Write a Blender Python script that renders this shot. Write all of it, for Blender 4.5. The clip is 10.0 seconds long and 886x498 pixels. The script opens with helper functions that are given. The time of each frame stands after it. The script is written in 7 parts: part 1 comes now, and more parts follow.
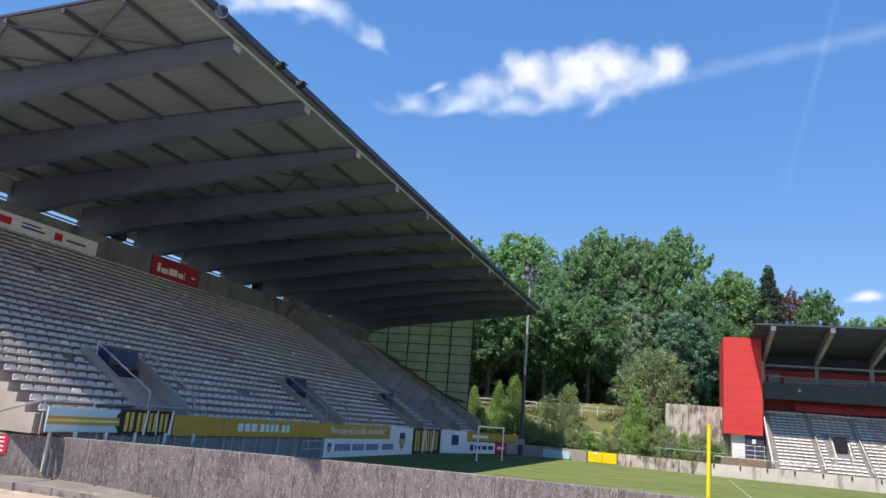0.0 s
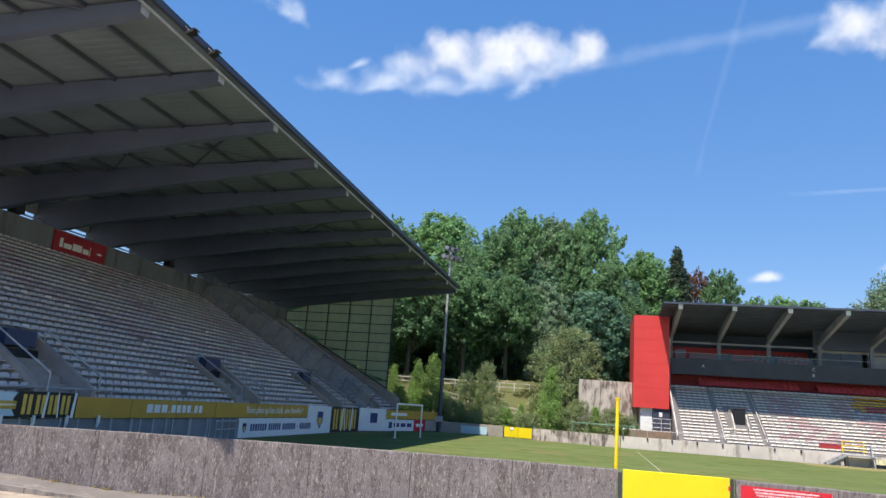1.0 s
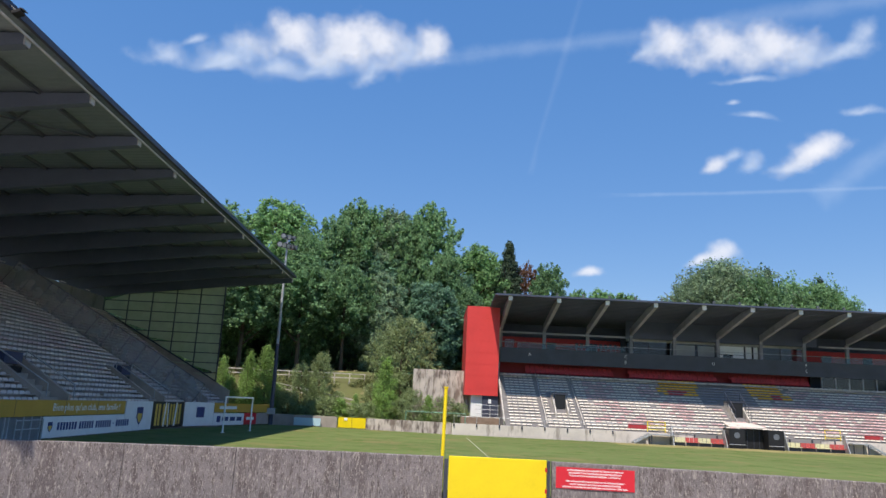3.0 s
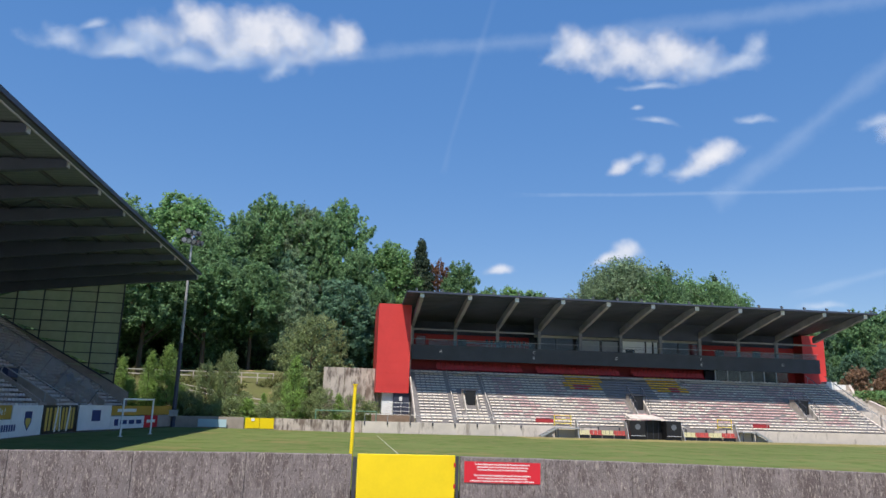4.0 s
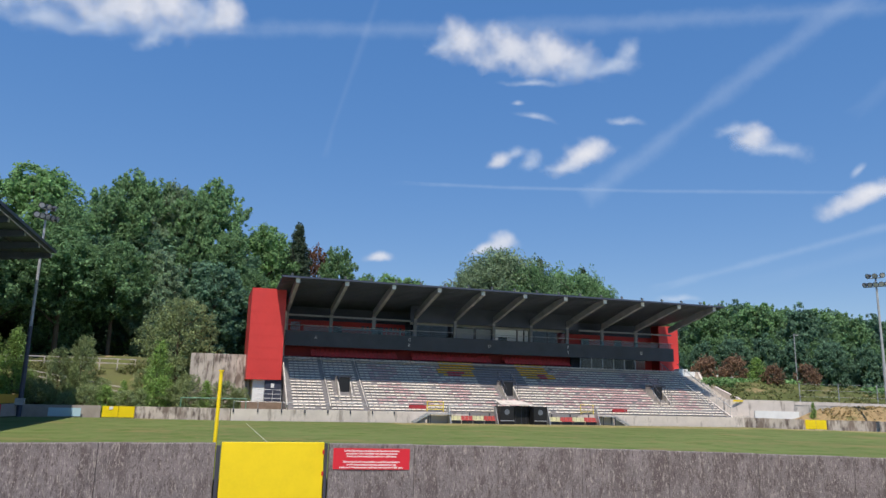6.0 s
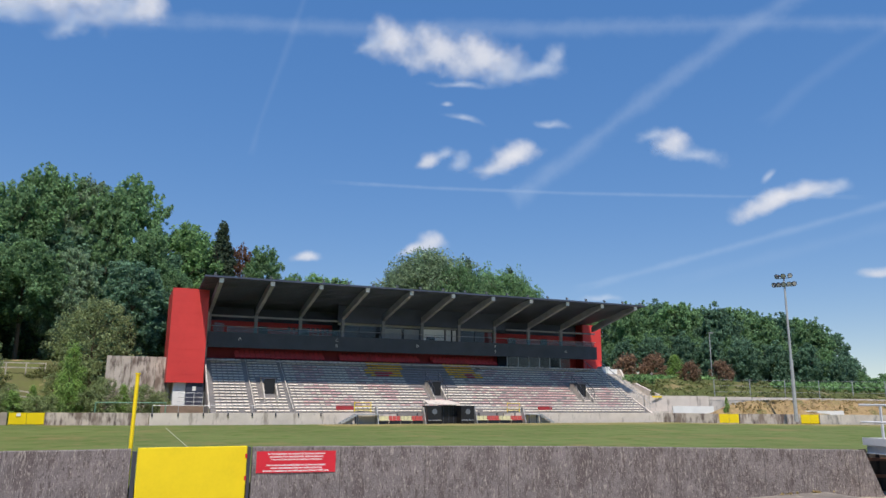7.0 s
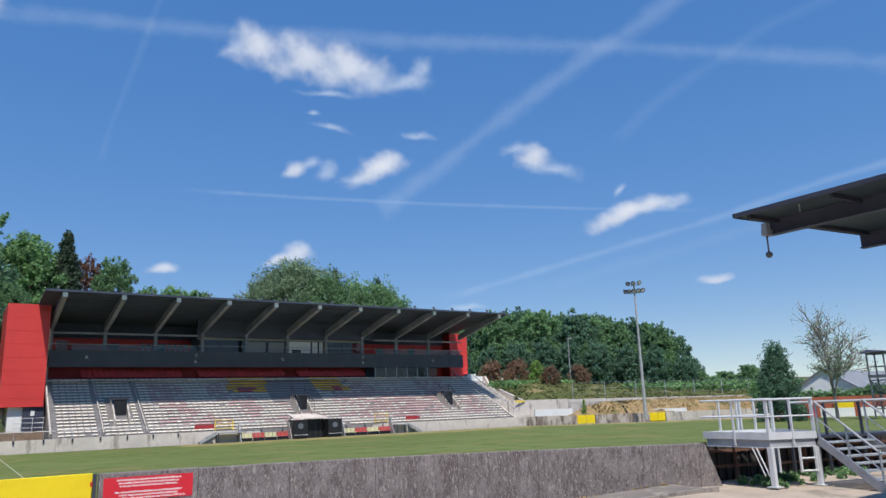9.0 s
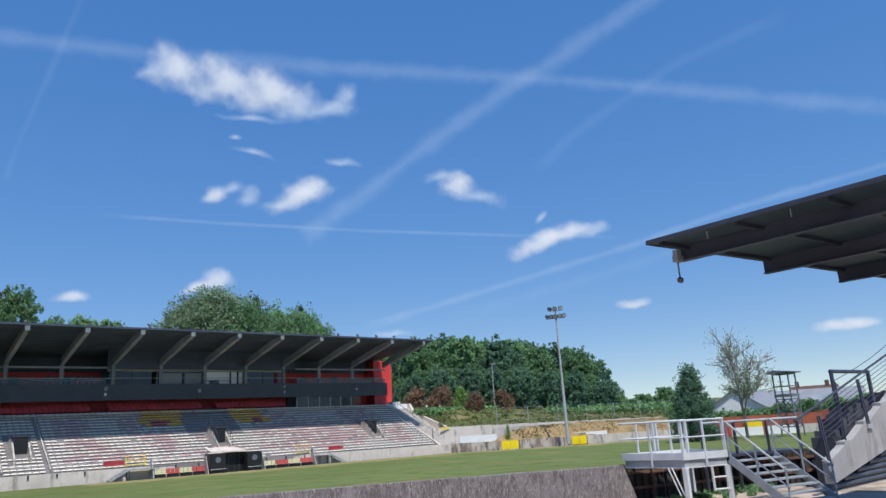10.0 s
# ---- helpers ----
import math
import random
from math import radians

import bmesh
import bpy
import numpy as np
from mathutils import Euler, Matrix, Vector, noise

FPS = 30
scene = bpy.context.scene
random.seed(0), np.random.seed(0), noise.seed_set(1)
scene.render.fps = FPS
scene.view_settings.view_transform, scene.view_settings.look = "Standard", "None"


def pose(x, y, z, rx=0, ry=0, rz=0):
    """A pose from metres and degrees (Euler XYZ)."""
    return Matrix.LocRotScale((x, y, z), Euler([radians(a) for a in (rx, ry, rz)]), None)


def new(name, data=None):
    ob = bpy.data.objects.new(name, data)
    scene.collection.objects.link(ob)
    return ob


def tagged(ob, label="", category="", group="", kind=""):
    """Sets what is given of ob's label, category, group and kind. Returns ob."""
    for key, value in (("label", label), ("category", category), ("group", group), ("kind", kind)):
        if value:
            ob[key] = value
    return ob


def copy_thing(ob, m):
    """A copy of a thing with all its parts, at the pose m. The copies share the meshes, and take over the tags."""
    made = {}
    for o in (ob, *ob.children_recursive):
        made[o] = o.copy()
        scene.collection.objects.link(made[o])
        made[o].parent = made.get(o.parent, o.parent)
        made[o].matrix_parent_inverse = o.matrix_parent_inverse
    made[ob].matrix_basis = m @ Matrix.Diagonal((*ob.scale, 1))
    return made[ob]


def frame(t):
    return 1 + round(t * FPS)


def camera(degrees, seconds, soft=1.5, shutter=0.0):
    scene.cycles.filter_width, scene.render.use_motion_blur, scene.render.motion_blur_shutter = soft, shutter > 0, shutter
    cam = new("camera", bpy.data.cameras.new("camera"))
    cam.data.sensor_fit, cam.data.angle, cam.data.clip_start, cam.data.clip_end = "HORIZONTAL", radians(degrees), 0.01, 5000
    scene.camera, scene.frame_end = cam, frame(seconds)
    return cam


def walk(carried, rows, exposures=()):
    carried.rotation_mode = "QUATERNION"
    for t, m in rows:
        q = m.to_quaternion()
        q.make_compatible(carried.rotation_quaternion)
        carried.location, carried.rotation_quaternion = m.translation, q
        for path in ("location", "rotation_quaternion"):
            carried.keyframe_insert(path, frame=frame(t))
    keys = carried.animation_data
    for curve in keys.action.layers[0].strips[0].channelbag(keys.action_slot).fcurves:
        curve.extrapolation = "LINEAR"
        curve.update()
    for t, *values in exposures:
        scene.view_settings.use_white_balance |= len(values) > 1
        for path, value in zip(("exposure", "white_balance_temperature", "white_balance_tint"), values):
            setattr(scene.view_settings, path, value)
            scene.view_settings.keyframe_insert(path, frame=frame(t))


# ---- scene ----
LENS = 63.5
cam = camera(LENS, 10.0, soft=1.5)
# seconds, eye, yaw, pitch, roll
ROWS = [
    (0.0, -0.337, -0.491, 2.538, 17.94, 13.50, -4.87),
    (0.5, -0.283, -0.427, 2.522, 14.49, 12.98, -4.31),
    (1.0, -0.266, -0.365, 2.509, 11.69, 12.32, -4.03),
    (1.5, -0.232, -0.315, 2.517, 8.71, 11.85, -3.88),
    (2.0, -0.184, -0.299, 2.545, 5.43, 11.88, -3.66),
    (3.5, -0.052, -0.204, 2.538, -4.47, 12.43, -2.09),
    (4.0, -0.014, -0.160, 2.516, -7.96, 12.37, -1.59),
    (4.5, 0.029, -0.121, 2.511, -10.88, 12.06, -1.38),
    (5.0, 0.061, -0.091, 2.509, -13.58, 11.79, -1.38),
    (6.5, 0.150, -0.020, 2.503, -20.11, 11.64, -1.06),
    (7.0, 0.180, 0.032, 2.496, -23.35, 11.70, -0.46),
    (7.5, 0.221, 0.088, 2.486, -26.99, 11.66, 0.35),
    (8.0, 0.239, 0.108, 2.489, -29.82, 11.59, 1.03),
    (8.5, 0.258, 0.114, 2.492, -31.86, 11.63, 1.51),
    (9.0, 0.271, 0.112, 2.502, -33.63, 12.39, 1.94),
    (9.5, 0.317, 0.118, 2.517, -36.22, 13.73, 2.55),
    (10.0, 0.349, 0.107, 2.506, -39.47, 14.24, 3.37),
]
walk(cam, [(t, pose(x, y, z, 90 + pitch, roll, yaw)) for t, x, y, z, yaw, pitch, roll in ROWS],
     exposures=[(0.0, 0.55, 6500, 10), (1.0, 0.50, 6500, 10), (2.0, 0.40, 6500, 10), (3.5, 0.24, 6500, 10), (5.0, 0.10, 6500, 10), (6.5, 0.03, 6450, 10), (8.0, 0.0, 6380, 10), (10.0, 0.03, 5960, 8)])

# ---- light ----
SUN_WAY = Vector((0.19, 0.50, -1.0)).normalized()
sun_data = bpy.data.lights.new("sun", "SUN")
sun_data.energy, sun_data.angle, sun_data.color = 4.7, radians(0.53), (1.0, 0.93, 0.83)
sun = new("sun", sun_data)
sun.matrix_basis = Matrix.Translation((-30, -40, 90)) @ SUN_WAY.to_track_quat("-Z", "Y").to_matrix().to_4x4()
world = bpy.data.worlds.new("world")
scene.world = world
world.use_nodes = True
wn = world.node_tree
wn.nodes.clear()
sky = wn.nodes.new("ShaderNodeTexSky")
sky.sky_type, sky.sun_disc = "NISHITA", False
sky.sun_elevation = math.asin(-SUN_WAY.z)
sky.sun_rotation = math.atan2(-SUN_WAY.x, -SUN_WAY.y)
sky.air_density, sky.dust_density, sky.ozone_density = 0.8, 0.0, 3.0
bg = wn.nodes.new("ShaderNodeBackground")
bg.inputs["Strength"].default_value = 0.12
wo = wn.nodes.new("ShaderNodeOutputWorld")
rich = wn.nodes.new("ShaderNodeHueSaturation")
rich.inputs["Saturation"].default_value, rich.inputs["Value"].default_value = 2.33, 2.9
rich.inputs["Hue"].default_value = 0.515
even = wn.nodes.new("ShaderNodeGamma")
even.inputs["Gamma"].default_value = 0.36
wn.links.new(sky.outputs[0], even.inputs["Color"])
wn.links.new(even.outputs[0], rich.inputs["Color"])
wn.links.new(rich.outputs[0], bg.inputs[0])
wn.links.new(bg.outputs[0], wo.inputs[0])

# ---- helpers ----
BASE = {}


def thing(name, at, label, category, group="", kind=""):
    ob = new(name)
    ob.empty_display_size = 0.2
    ob.location = at
    BASE[ob] = Vector(at)
    return tagged(ob, label, category, group, kind)


def finish(bm, name, material, smooth=False):
    me = bpy.data.meshes.new(name)
    bmesh.ops.recalc_face_normals(bm, faces=bm.faces)
    bm.to_mesh(me)
    bm.free()
    for m in material if isinstance(material, (list, tuple)) else [material]:
        me.materials.append(m)
    if smooth:
        me.polygons.foreach_set("use_smooth", [True] * len(me.polygons))
    return me


def part(name, bm, material, parent, label="", smooth=False):
    base = BASE[parent]
    bmesh.ops.translate(bm, verts=bm.verts, vec=-base)
    ob = new(name, finish(bm, name, material, smooth))
    ob.parent = parent
    BASE[ob] = base
    return tagged(ob, label)


def solid(name, bm, material, label, category, kind="", group="", smooth=False):
    """A thing or piece of the setting that is one mesh, in world metres."""
    ob = new(name, finish(bm, name, material, smooth))
    BASE[ob] = Vector((0, 0, 0))
    return tagged(ob, label, category, group, kind)


def box(bm, x0, x1, y0, y1, z0, z1):
    v = [bm.verts.new(p) for p in ((x0, y0, z0), (x1, y0, z0), (x1, y1, z0), (x0, y1, z0),
                                   (x0, y0, z1), (x1, y0, z1), (x1, y1, z1), (x0, y1, z1))]
    for f in ((3, 2, 1, 0), (4, 5, 6, 7), (0, 1, 5, 4), (1, 2, 6, 5), (2, 3, 7, 6), (3, 0, 4, 7)):
        bm.faces.new([v[i] for i in f])
    return bm


def a_box(*a):
    return box(bmesh.new(), *a)


def hexa(bm, low, high):
    """Eight corners: four below, four above, in the same turn."""
    v = [bm.verts.new(p) for p in (*low, *high)]
    for f in ((3, 2, 1, 0), (4, 5, 6, 7), (0, 1, 5, 4), (1, 2, 6, 5), (2, 3, 7, 6), (3, 0, 4, 7)):
        bm.faces.new([v[i] for i in f])
    return bm


def prism(bm, outline, axis, a, b):
    """An outline of two coordinates, drawn out along an axis from a to b."""
    def at(p, w):
        return {"x": (w, p[0], p[1]), "y": (p[0], w, p[1]), "z": (p[0], p[1], w)}[axis]
    lo, hi = [bm.verts.new(at(p, a)) for p in outline], [bm.verts.new(at(p, b)) for p in outline]
    n = len(outline)
    bm.faces.new(lo)
    bm.faces.new(hi[::-1])
    for i in range(n):
        bm.faces.new((lo[i], lo[(i + 1) % n], hi[(i + 1) % n], hi[i]))
    return bm


def bar(bm, a, b, r, sides=8, r2=None):
    """A round bar from a to b."""
    a, b = Vector(a), Vector(b)
    q = (b - a).to_track_quat("Z", "Y")
    rings = []
    for p, rr in ((a, r), (b, r if r2 is None else r2)):
        rings.append([bm.verts.new(p + q @ Vector((rr * math.cos(2 * math.pi * i / sides), rr * math.sin(2 * math.pi * i / sides), 0)))
                      for i in range(sides)])
    for i in range(sides):
        j = (i + 1) % sides
        bm.faces.new((rings[0][i], rings[0][j], rings[1][j], rings[1][i]))
    bm.faces.new(rings[0][::-1])
    bm.faces.new(rings[1])
    return bm


def beam(bm, a, b, w, h, up=(0, 0, 1)):
    """A square bar from a to b, w wide and h deep."""
    a, b = Vector(a), Vector(b)
    d = (b - a).normalized()
    s = d.cross(Vector(up))
    s = s.normalized() if s.length > 1e-4 else Vector((1, 0, 0))
    u = s.cross(d).normalized()
    c = [(-1, -1), (1, -1), (1, 1), (-1, 1)]
    return hexa(bm, [a + s * (i * w / 2) + u * (j * h / 2) for i, j in c], [b + s * (i * w / 2) + u * (j * h / 2) for i, j in c])


def ball(bm, at, r, seg=10, squash=1.0):
    m = Matrix.Translation(at) @ Matrix.Diagonal((r, r, r * squash, 1))
    bmesh.ops.create_uvsphere(bm, u_segments=seg, v_segments=max(5, seg * 2 // 3), radius=1.0, matrix=m)
    return bm


def lettering(text, size, depth=0.01, bold=0.0):
    """A mesh of flat letters in the xz plane, its left foot at the origin, and its width."""
    cu = bpy.data.curves.new("letters", "FONT")
    cu.body, cu.size, cu.extrude, cu.resolution_u, cu.offset = text, size, depth / 2, 2, bold
    ob = new("letters", cu)
    bpy.context.view_layer.update()
    me = bpy.data.meshes.new_from_object(ob.evaluated_get(bpy.context.evaluated_depsgraph_get()))
    bpy.data.objects.remove(ob)
    bpy.data.curves.remove(cu)
    bm = bmesh.new()
    bm.from_mesh(me)
    bpy.data.meshes.remove(me)
    bmesh.ops.transform(bm, matrix=pose(0, 0, 0, 90), verts=bm.verts)
    width = max(v.co.x for v in bm.verts)
    return bm, width


def words(text, size, depth=0.01, bold=0.0):
    """The words of a line, each a mesh of its own, side by side, and the line's width."""
    x, out = 0.0, []
    for w in text.split():
        bm, wide = lettering(w, size, depth, bold)
        bmesh.ops.translate(bm, verts=bm.verts, vec=(x, 0, 0))
        out.append(bm)
        x += wide + size * 0.26
    return out, x - size * 0.26


# ---- materials ----
def material(name, colour, rough=0.8, metal=0.0, spread=0.25, grain=2.0, fine=25.0, bump=0.15, stains=None, streak=False,
             island=0.0, per_object=0.0, spec=0.4):
    """A surface: base colour varied by a coarse and a fine noise, with relief. stains: (colour, share, scale); streak: stains run downwards."""
    m = bpy.data.materials.new(name)
    m.use_nodes = True
    n, l = m.node_tree.nodes, m.node_tree.links
    b = n["Principled BSDF"]
    b.inputs["Roughness"].default_value, b.inputs["Metallic"].default_value = rough, metal
    b.inputs["Specular IOR Level"].default_value = spec
    tc = n.new("ShaderNodeTexCoord")

    def noise_at(scale, detail, stretch=(1, 1, 1)):
        mp = n.new("ShaderNodeMapping")
        mp.inputs["Scale"].default_value = stretch
        l.new(tc.outputs["Object"], mp.inputs[0])
        t = n.new("ShaderNodeTexNoise")
        t.inputs["Scale"].default_value, t.inputs["Detail"].default_value, t.inputs["Roughness"].default_value = scale, detail, 0.6
        l.new(mp.outputs[0], t.inputs[0])
        return t.outputs["Fac"]

    def mix(fac, a, c, kind="MIX"):
        x = n.new("ShaderNodeMix")
        x.data_type, x.blend_type = "RGBA", kind
        for sock, val in ((x.inputs[0], fac), (x.inputs[6], a), (x.inputs[7], c)):
            if isinstance(val, (int, float)):
                sock.default_value = val
            elif isinstance(val, tuple):
                sock.default_value = (*val, 1)
            else:
                l.new(val, sock)
        return x.outputs[2]

    def ramp(fac, lo, hi):
        r = n.new("ShaderNodeMapRange")
        r.inputs[1].default_value, r.inputs[2].default_value = lo, hi
        l.new(fac, r.inputs[0])
        return r.outputs[0]

    dark = tuple(c * (1 - spread) for c in colour)
    light = tuple(min(1, c * (1 + spread)) for c in colour)
    coarse, small = noise_at(grain, 5), noise_at(fine, 4)
    col = mix(ramp(coarse, 0.3, 0.7), dark, light)
    col = mix(ramp(small, 0.25, 0.75), col, mix(0.5, col, light), "MIX")
    if island:
        g = n.new("ShaderNodeNewGeometry")
        hs = n.new("ShaderNodeHueSaturation")
        mr = n.new("ShaderNodeMapRange")
        mr.inputs[3].default_value, mr.inputs[4].default_value = 1 - island, 1 + island
        l.new(g.outputs["Random Per Island"], mr.inputs[0])
        l.new(mr.outputs[0], hs.inputs["Value"])
        l.new(col, hs.inputs["Color"])
        col = hs.outputs[0]
    if per_object:
        oi = n.new("ShaderNodeObjectInfo")
        hs = n.new("ShaderNodeHueSaturation")
        mr = n.new("ShaderNodeMapRange")
        mr.inputs[3].default_value, mr.inputs[4].default_value = 1 - per_object, 1 + per_object
        l.new(oi.outputs["Random"], mr.inputs[0])
        l.new(mr.outputs[0], hs.inputs["Value"])
        l.new(col, hs.inputs["Color"])
        col = hs.outputs[0]
    for scol, share, scale in stains or ():
        s = noise_at(scale, 6, (1, 1, 0.28) if streak else (1, 1, 1))
        col = mix(ramp(s, 0.62 - share * 0.3, 0.72 - share * 0.2), col, scol)
    l.new(col, b.inputs["Base Color"])
    if bump:
        bp = n.new("ShaderNodeBump")
        bp.inputs["Strength"].default_value, bp.inputs["Distance"].default_value = bump, 0.02
        l.new(small, bp.inputs["Height"])
        l.new(bp.outputs[0], b.inputs["Normal"])
    return m


M = {}
M["old_concrete"] = material("old_concrete", (0.187, 0.162, 0.16), 0.92, grain=1.6, fine=22, bump=0.8, streak=True, spread=0.3,
                             stains=[((0.13, 0.105, 0.103), 0.35, 1.3), ((0.115, 0.092, 0.088), 0.40, 7.0), ((0.36, 0.32, 0.285), 0.20, 15.0), ((0.075, 0.06, 0.058), 0.26, 34.0), ((0.42, 0.375, 0.34), 0.20, 42.0)])
M["pale_concrete"] = material("pale_concrete", (0.50, 0.455, 0.405), 0.9, grain=0.8, fine=14, bump=0.3, streak=True,
                              stains=[((0.26, 0.245, 0.23), 0.3, 2.0)])
M["stand_concrete"] = material("stand_concrete", (0.335, 0.29, 0.255), 0.9, grain=0.7, fine=10, bump=0.25)
# Darker and bluer than bare concrete: the roof's shade is in the colour.
M["shaded_concrete"] = material("shaded_concrete", (0.085, 0.108, 0.155), 0.85, grain=0.5, fine=12, bump=0.1, spread=0.14)
M["back_concrete"] = material("back_concrete", (0.18, 0.19, 0.20), 0.9, grain=0.5, fine=10, bump=0.2, streak=True, stains=[((0.10, 0.105, 0.115), 0.3, 0.8)])
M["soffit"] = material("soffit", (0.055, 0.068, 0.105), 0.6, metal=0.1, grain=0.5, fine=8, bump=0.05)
M["purlin_steel"] = material("purlin_steel", (0.075, 0.085, 0.11), 0.55, metal=0.2, grain=1, fine=10, bump=0.03)
M["band_grey"] = material("band_grey", (0.056, 0.063, 0.076), 0.45, metal=0.2, grain=0.6, fine=10, bump=0.04)
# Two tones that stand in for bright daylight in the press box windows.
M["blind"] = material("blind", (0.85, 0.86, 0.86), 0.7, grain=1, fine=10, bump=0.0, spread=0.05)
M["gleam_grey"] = material("gleam_grey", (0.34, 0.36, 0.38), 0.7, grain=1, fine=10, bump=0.0, spread=0.15)
M["terrace_grey"] = material("terrace_grey", (0.27, 0.25, 0.245), 0.9, grain=0.6, fine=10, bump=0.2, spread=0.2)
M["front_white"] = material("front_white", (0.62, 0.55, 0.49), 0.92, grain=0.8, fine=14, bump=0.25, streak=True, spread=0.14, stains=[((0.36, 0.31, 0.27), 0.22, 1.6)])
M["deck_metal"] = material("deck_metal", (0.155, 0.19, 0.205), 0.55, metal=0.1, grain=0.4, fine=6, bump=0.05)
M["dark_steel"] = material("dark_steel", (0.06, 0.063, 0.082), 0.5, metal=0.3, grain=1, fine=10, bump=0.05)
M["navy_steel"] = material("navy_steel", (0.06, 0.067, 0.10), 0.5, metal=0.2, grain=1, fine=10, bump=0.05)
M["galvanised"] = material("galvanised", (0.42, 0.43, 0.44), 0.5, metal=0.5, grain=3, fine=30, bump=0.05)
M["grey_paint"] = material("grey_paint", (0.36, 0.365, 0.375), 0.5, grain=2, fine=20, bump=0.05)
M["white_paint"] = material("white_paint", (0.78, 0.78, 0.76), 0.5, grain=1.5, fine=15, bump=0.05, spread=0.08)
M["yellow_paint"] = material("yellow_paint", (0.83, 0.62, 0.01), 0.4, grain=1.0, fine=12, bump=0.05, spread=0.08)
M["red_cladding"] = material("red_cladding", (0.63, 0.05, 0.045), 0.5, grain=0.4, fine=3, bump=0.35, spread=0.1)
M["red_sign"] = material("red_sign", (0.60, 0.02, 0.035), 0.45, grain=2, fine=20, bump=0.03, spread=0.08)
M["turf"] = material("turf", (0.128, 0.16, 0.052), 0.95, grain=0.12, fine=3.0, bump=0.6, spread=0.22, spec=0.1,
                     stains=[((0.21, 0.18, 0.075), 0.22, 0.14), ((0.09, 0.135, 0.03), 0.35, 0.5), ((0.185, 0.17, 0.07), 0.28, 1.3)])
M["gravel"] = material("gravel", (0.43, 0.345, 0.27), 0.95, grain=0.8, fine=30, bump=0.8, stains=[((0.25, 0.21, 0.16), 0.3, 0.6)])
M["rough_grass"] = material("rough_grass", (0.085, 0.098, 0.034), 0.95, grain=0.25, fine=4, bump=0.8, spec=0.1,
                            stains=[((0.26, 0.20, 0.10), 0.35, 0.3)])
M["dry_grass"] = material("dry_grass", (0.29, 0.205, 0.105), 0.95, grain=0.7, fine=7, bump=1.0, spec=0.1, spread=0.35,
                          stains=[((0.14, 0.135, 0.055), 0.35, 0.6), ((0.20, 0.13, 0.07), 0.3, 1.5), ((0.40, 0.29, 0.16), 0.12, 2.2)])
M["bank_grass"] = material("bank_grass", (0.115, 0.115, 0.05), 0.95, grain=0.4, fine=5, bump=0.8, spec=0.1,
                           stains=[((0.12, 0.135, 0.045), 0.45, 0.4), ((0.36, 0.26, 0.16), 0.12, 0.3)])
M["worn_turf"] = material("worn_turf", (0.27, 0.225, 0.10), 0.95, grain=0.3, fine=4, bump=0.6, spec=0.1, stains=[((0.16, 0.165, 0.055), 0.35, 0.35)])
M["twig"] = material("twig", (0.27, 0.24, 0.22), 0.9, grain=3, fine=20, bump=0.3)
M["chalk"] = material("chalk", (0.34, 0.35, 0.25), 0.9, grain=3, fine=30, bump=0.1)
M["seat_grey"] = material("seat_grey", (0.56, 0.51, 0.49), 0.5, grain=0.5, fine=8, bump=0.0, island=0.12, spread=0.12)
M["seat_white"] = material("seat_white", (0.80, 0.72, 0.63), 0.5, grain=0.3, fine=8, bump=0.0, island=0.05, spread=0.1)
M["seat_faded_red"] = material("seat_faded_red", (0.66, 0.44, 0.42), 0.5, grain=0.5, fine=8, bump=0.0, island=0.15, spread=0.15)
M["seat_mauve"] = material("seat_mauve", (0.50, 0.39, 0.395), 0.5, grain=0.5, fine=8, bump=0.0, island=0.15, spread=0.15)
# Darker red: carries the shade of the recessed gallery wall; also the small boards.
M["shade_and_board_red"] = material("shade_and_board_red", (0.36, 0.035, 0.042), 0.6, grain=0.5, fine=8, bump=0.05)
M["dark_front"] = material("dark_front", (0.21, 0.21, 0.215), 0.9, grain=1, fine=12, bump=0.2)
M["kerb_stone"] = material("kerb_stone", (0.27, 0.235, 0.21), 0.95, grain=1.5, fine=20, bump=0.5, stains=[((0.15, 0.13, 0.115), 0.35, 4.0)])
M["tower_steel"] = material("tower_steel", (0.16, 0.175, 0.20), 0.5, metal=0.2, grain=1, fine=10, bump=0.05)
M["seat_yellow"] = material("seat_yellow", (1.0, 0.46, 0.01), 0.45, grain=1, fine=8, bump=0.0, island=0.1)
M["seat_red"] = material("seat_red", (0.56, 0.04, 0.05), 0.45, grain=1, fine=8, bump=0.0, island=0.1)
M["seat_blue"] = material("seat_blue", (0.27, 0.26, 0.28), 0.5, grain=1, fine=8, bump=0.0, island=0.12)
M["bench_red"] = material("bench_red", (0.50, 0.10, 0.09), 0.5, grain=1, fine=8, bump=0.0)
M["bench_cream"] = material("bench_cream", (0.62, 0.58, 0.36), 0.5, grain=1, fine=8, bump=0.0)
M["streaked_concrete"] = material("streaked_concrete", (0.50, 0.44, 0.385), 0.92, grain=0.8, fine=14, bump=0.3, streak=True,
                                  stains=[((0.13, 0.10, 0.09), 0.45, 2.6), ((0.22, 0.17, 0.14), 0.4, 1.2)])
M["red_joint"] = material("red_joint", (0.56, 0.034, 0.03), 0.5, grain=1, fine=8, bump=0.0)
M["roof_beam"] = material("roof_beam", (0.235, 0.245, 0.275), 0.85, grain=0.8, fine=12, bump=0.2)
M["bark"] = material("bark", (0.10, 0.075, 0.05), 0.95, grain=3, fine=20, bump=0.8)
M["black"] = material("black", (0.015, 0.015, 0.017), 0.5, grain=2, fine=20, bump=0.03)
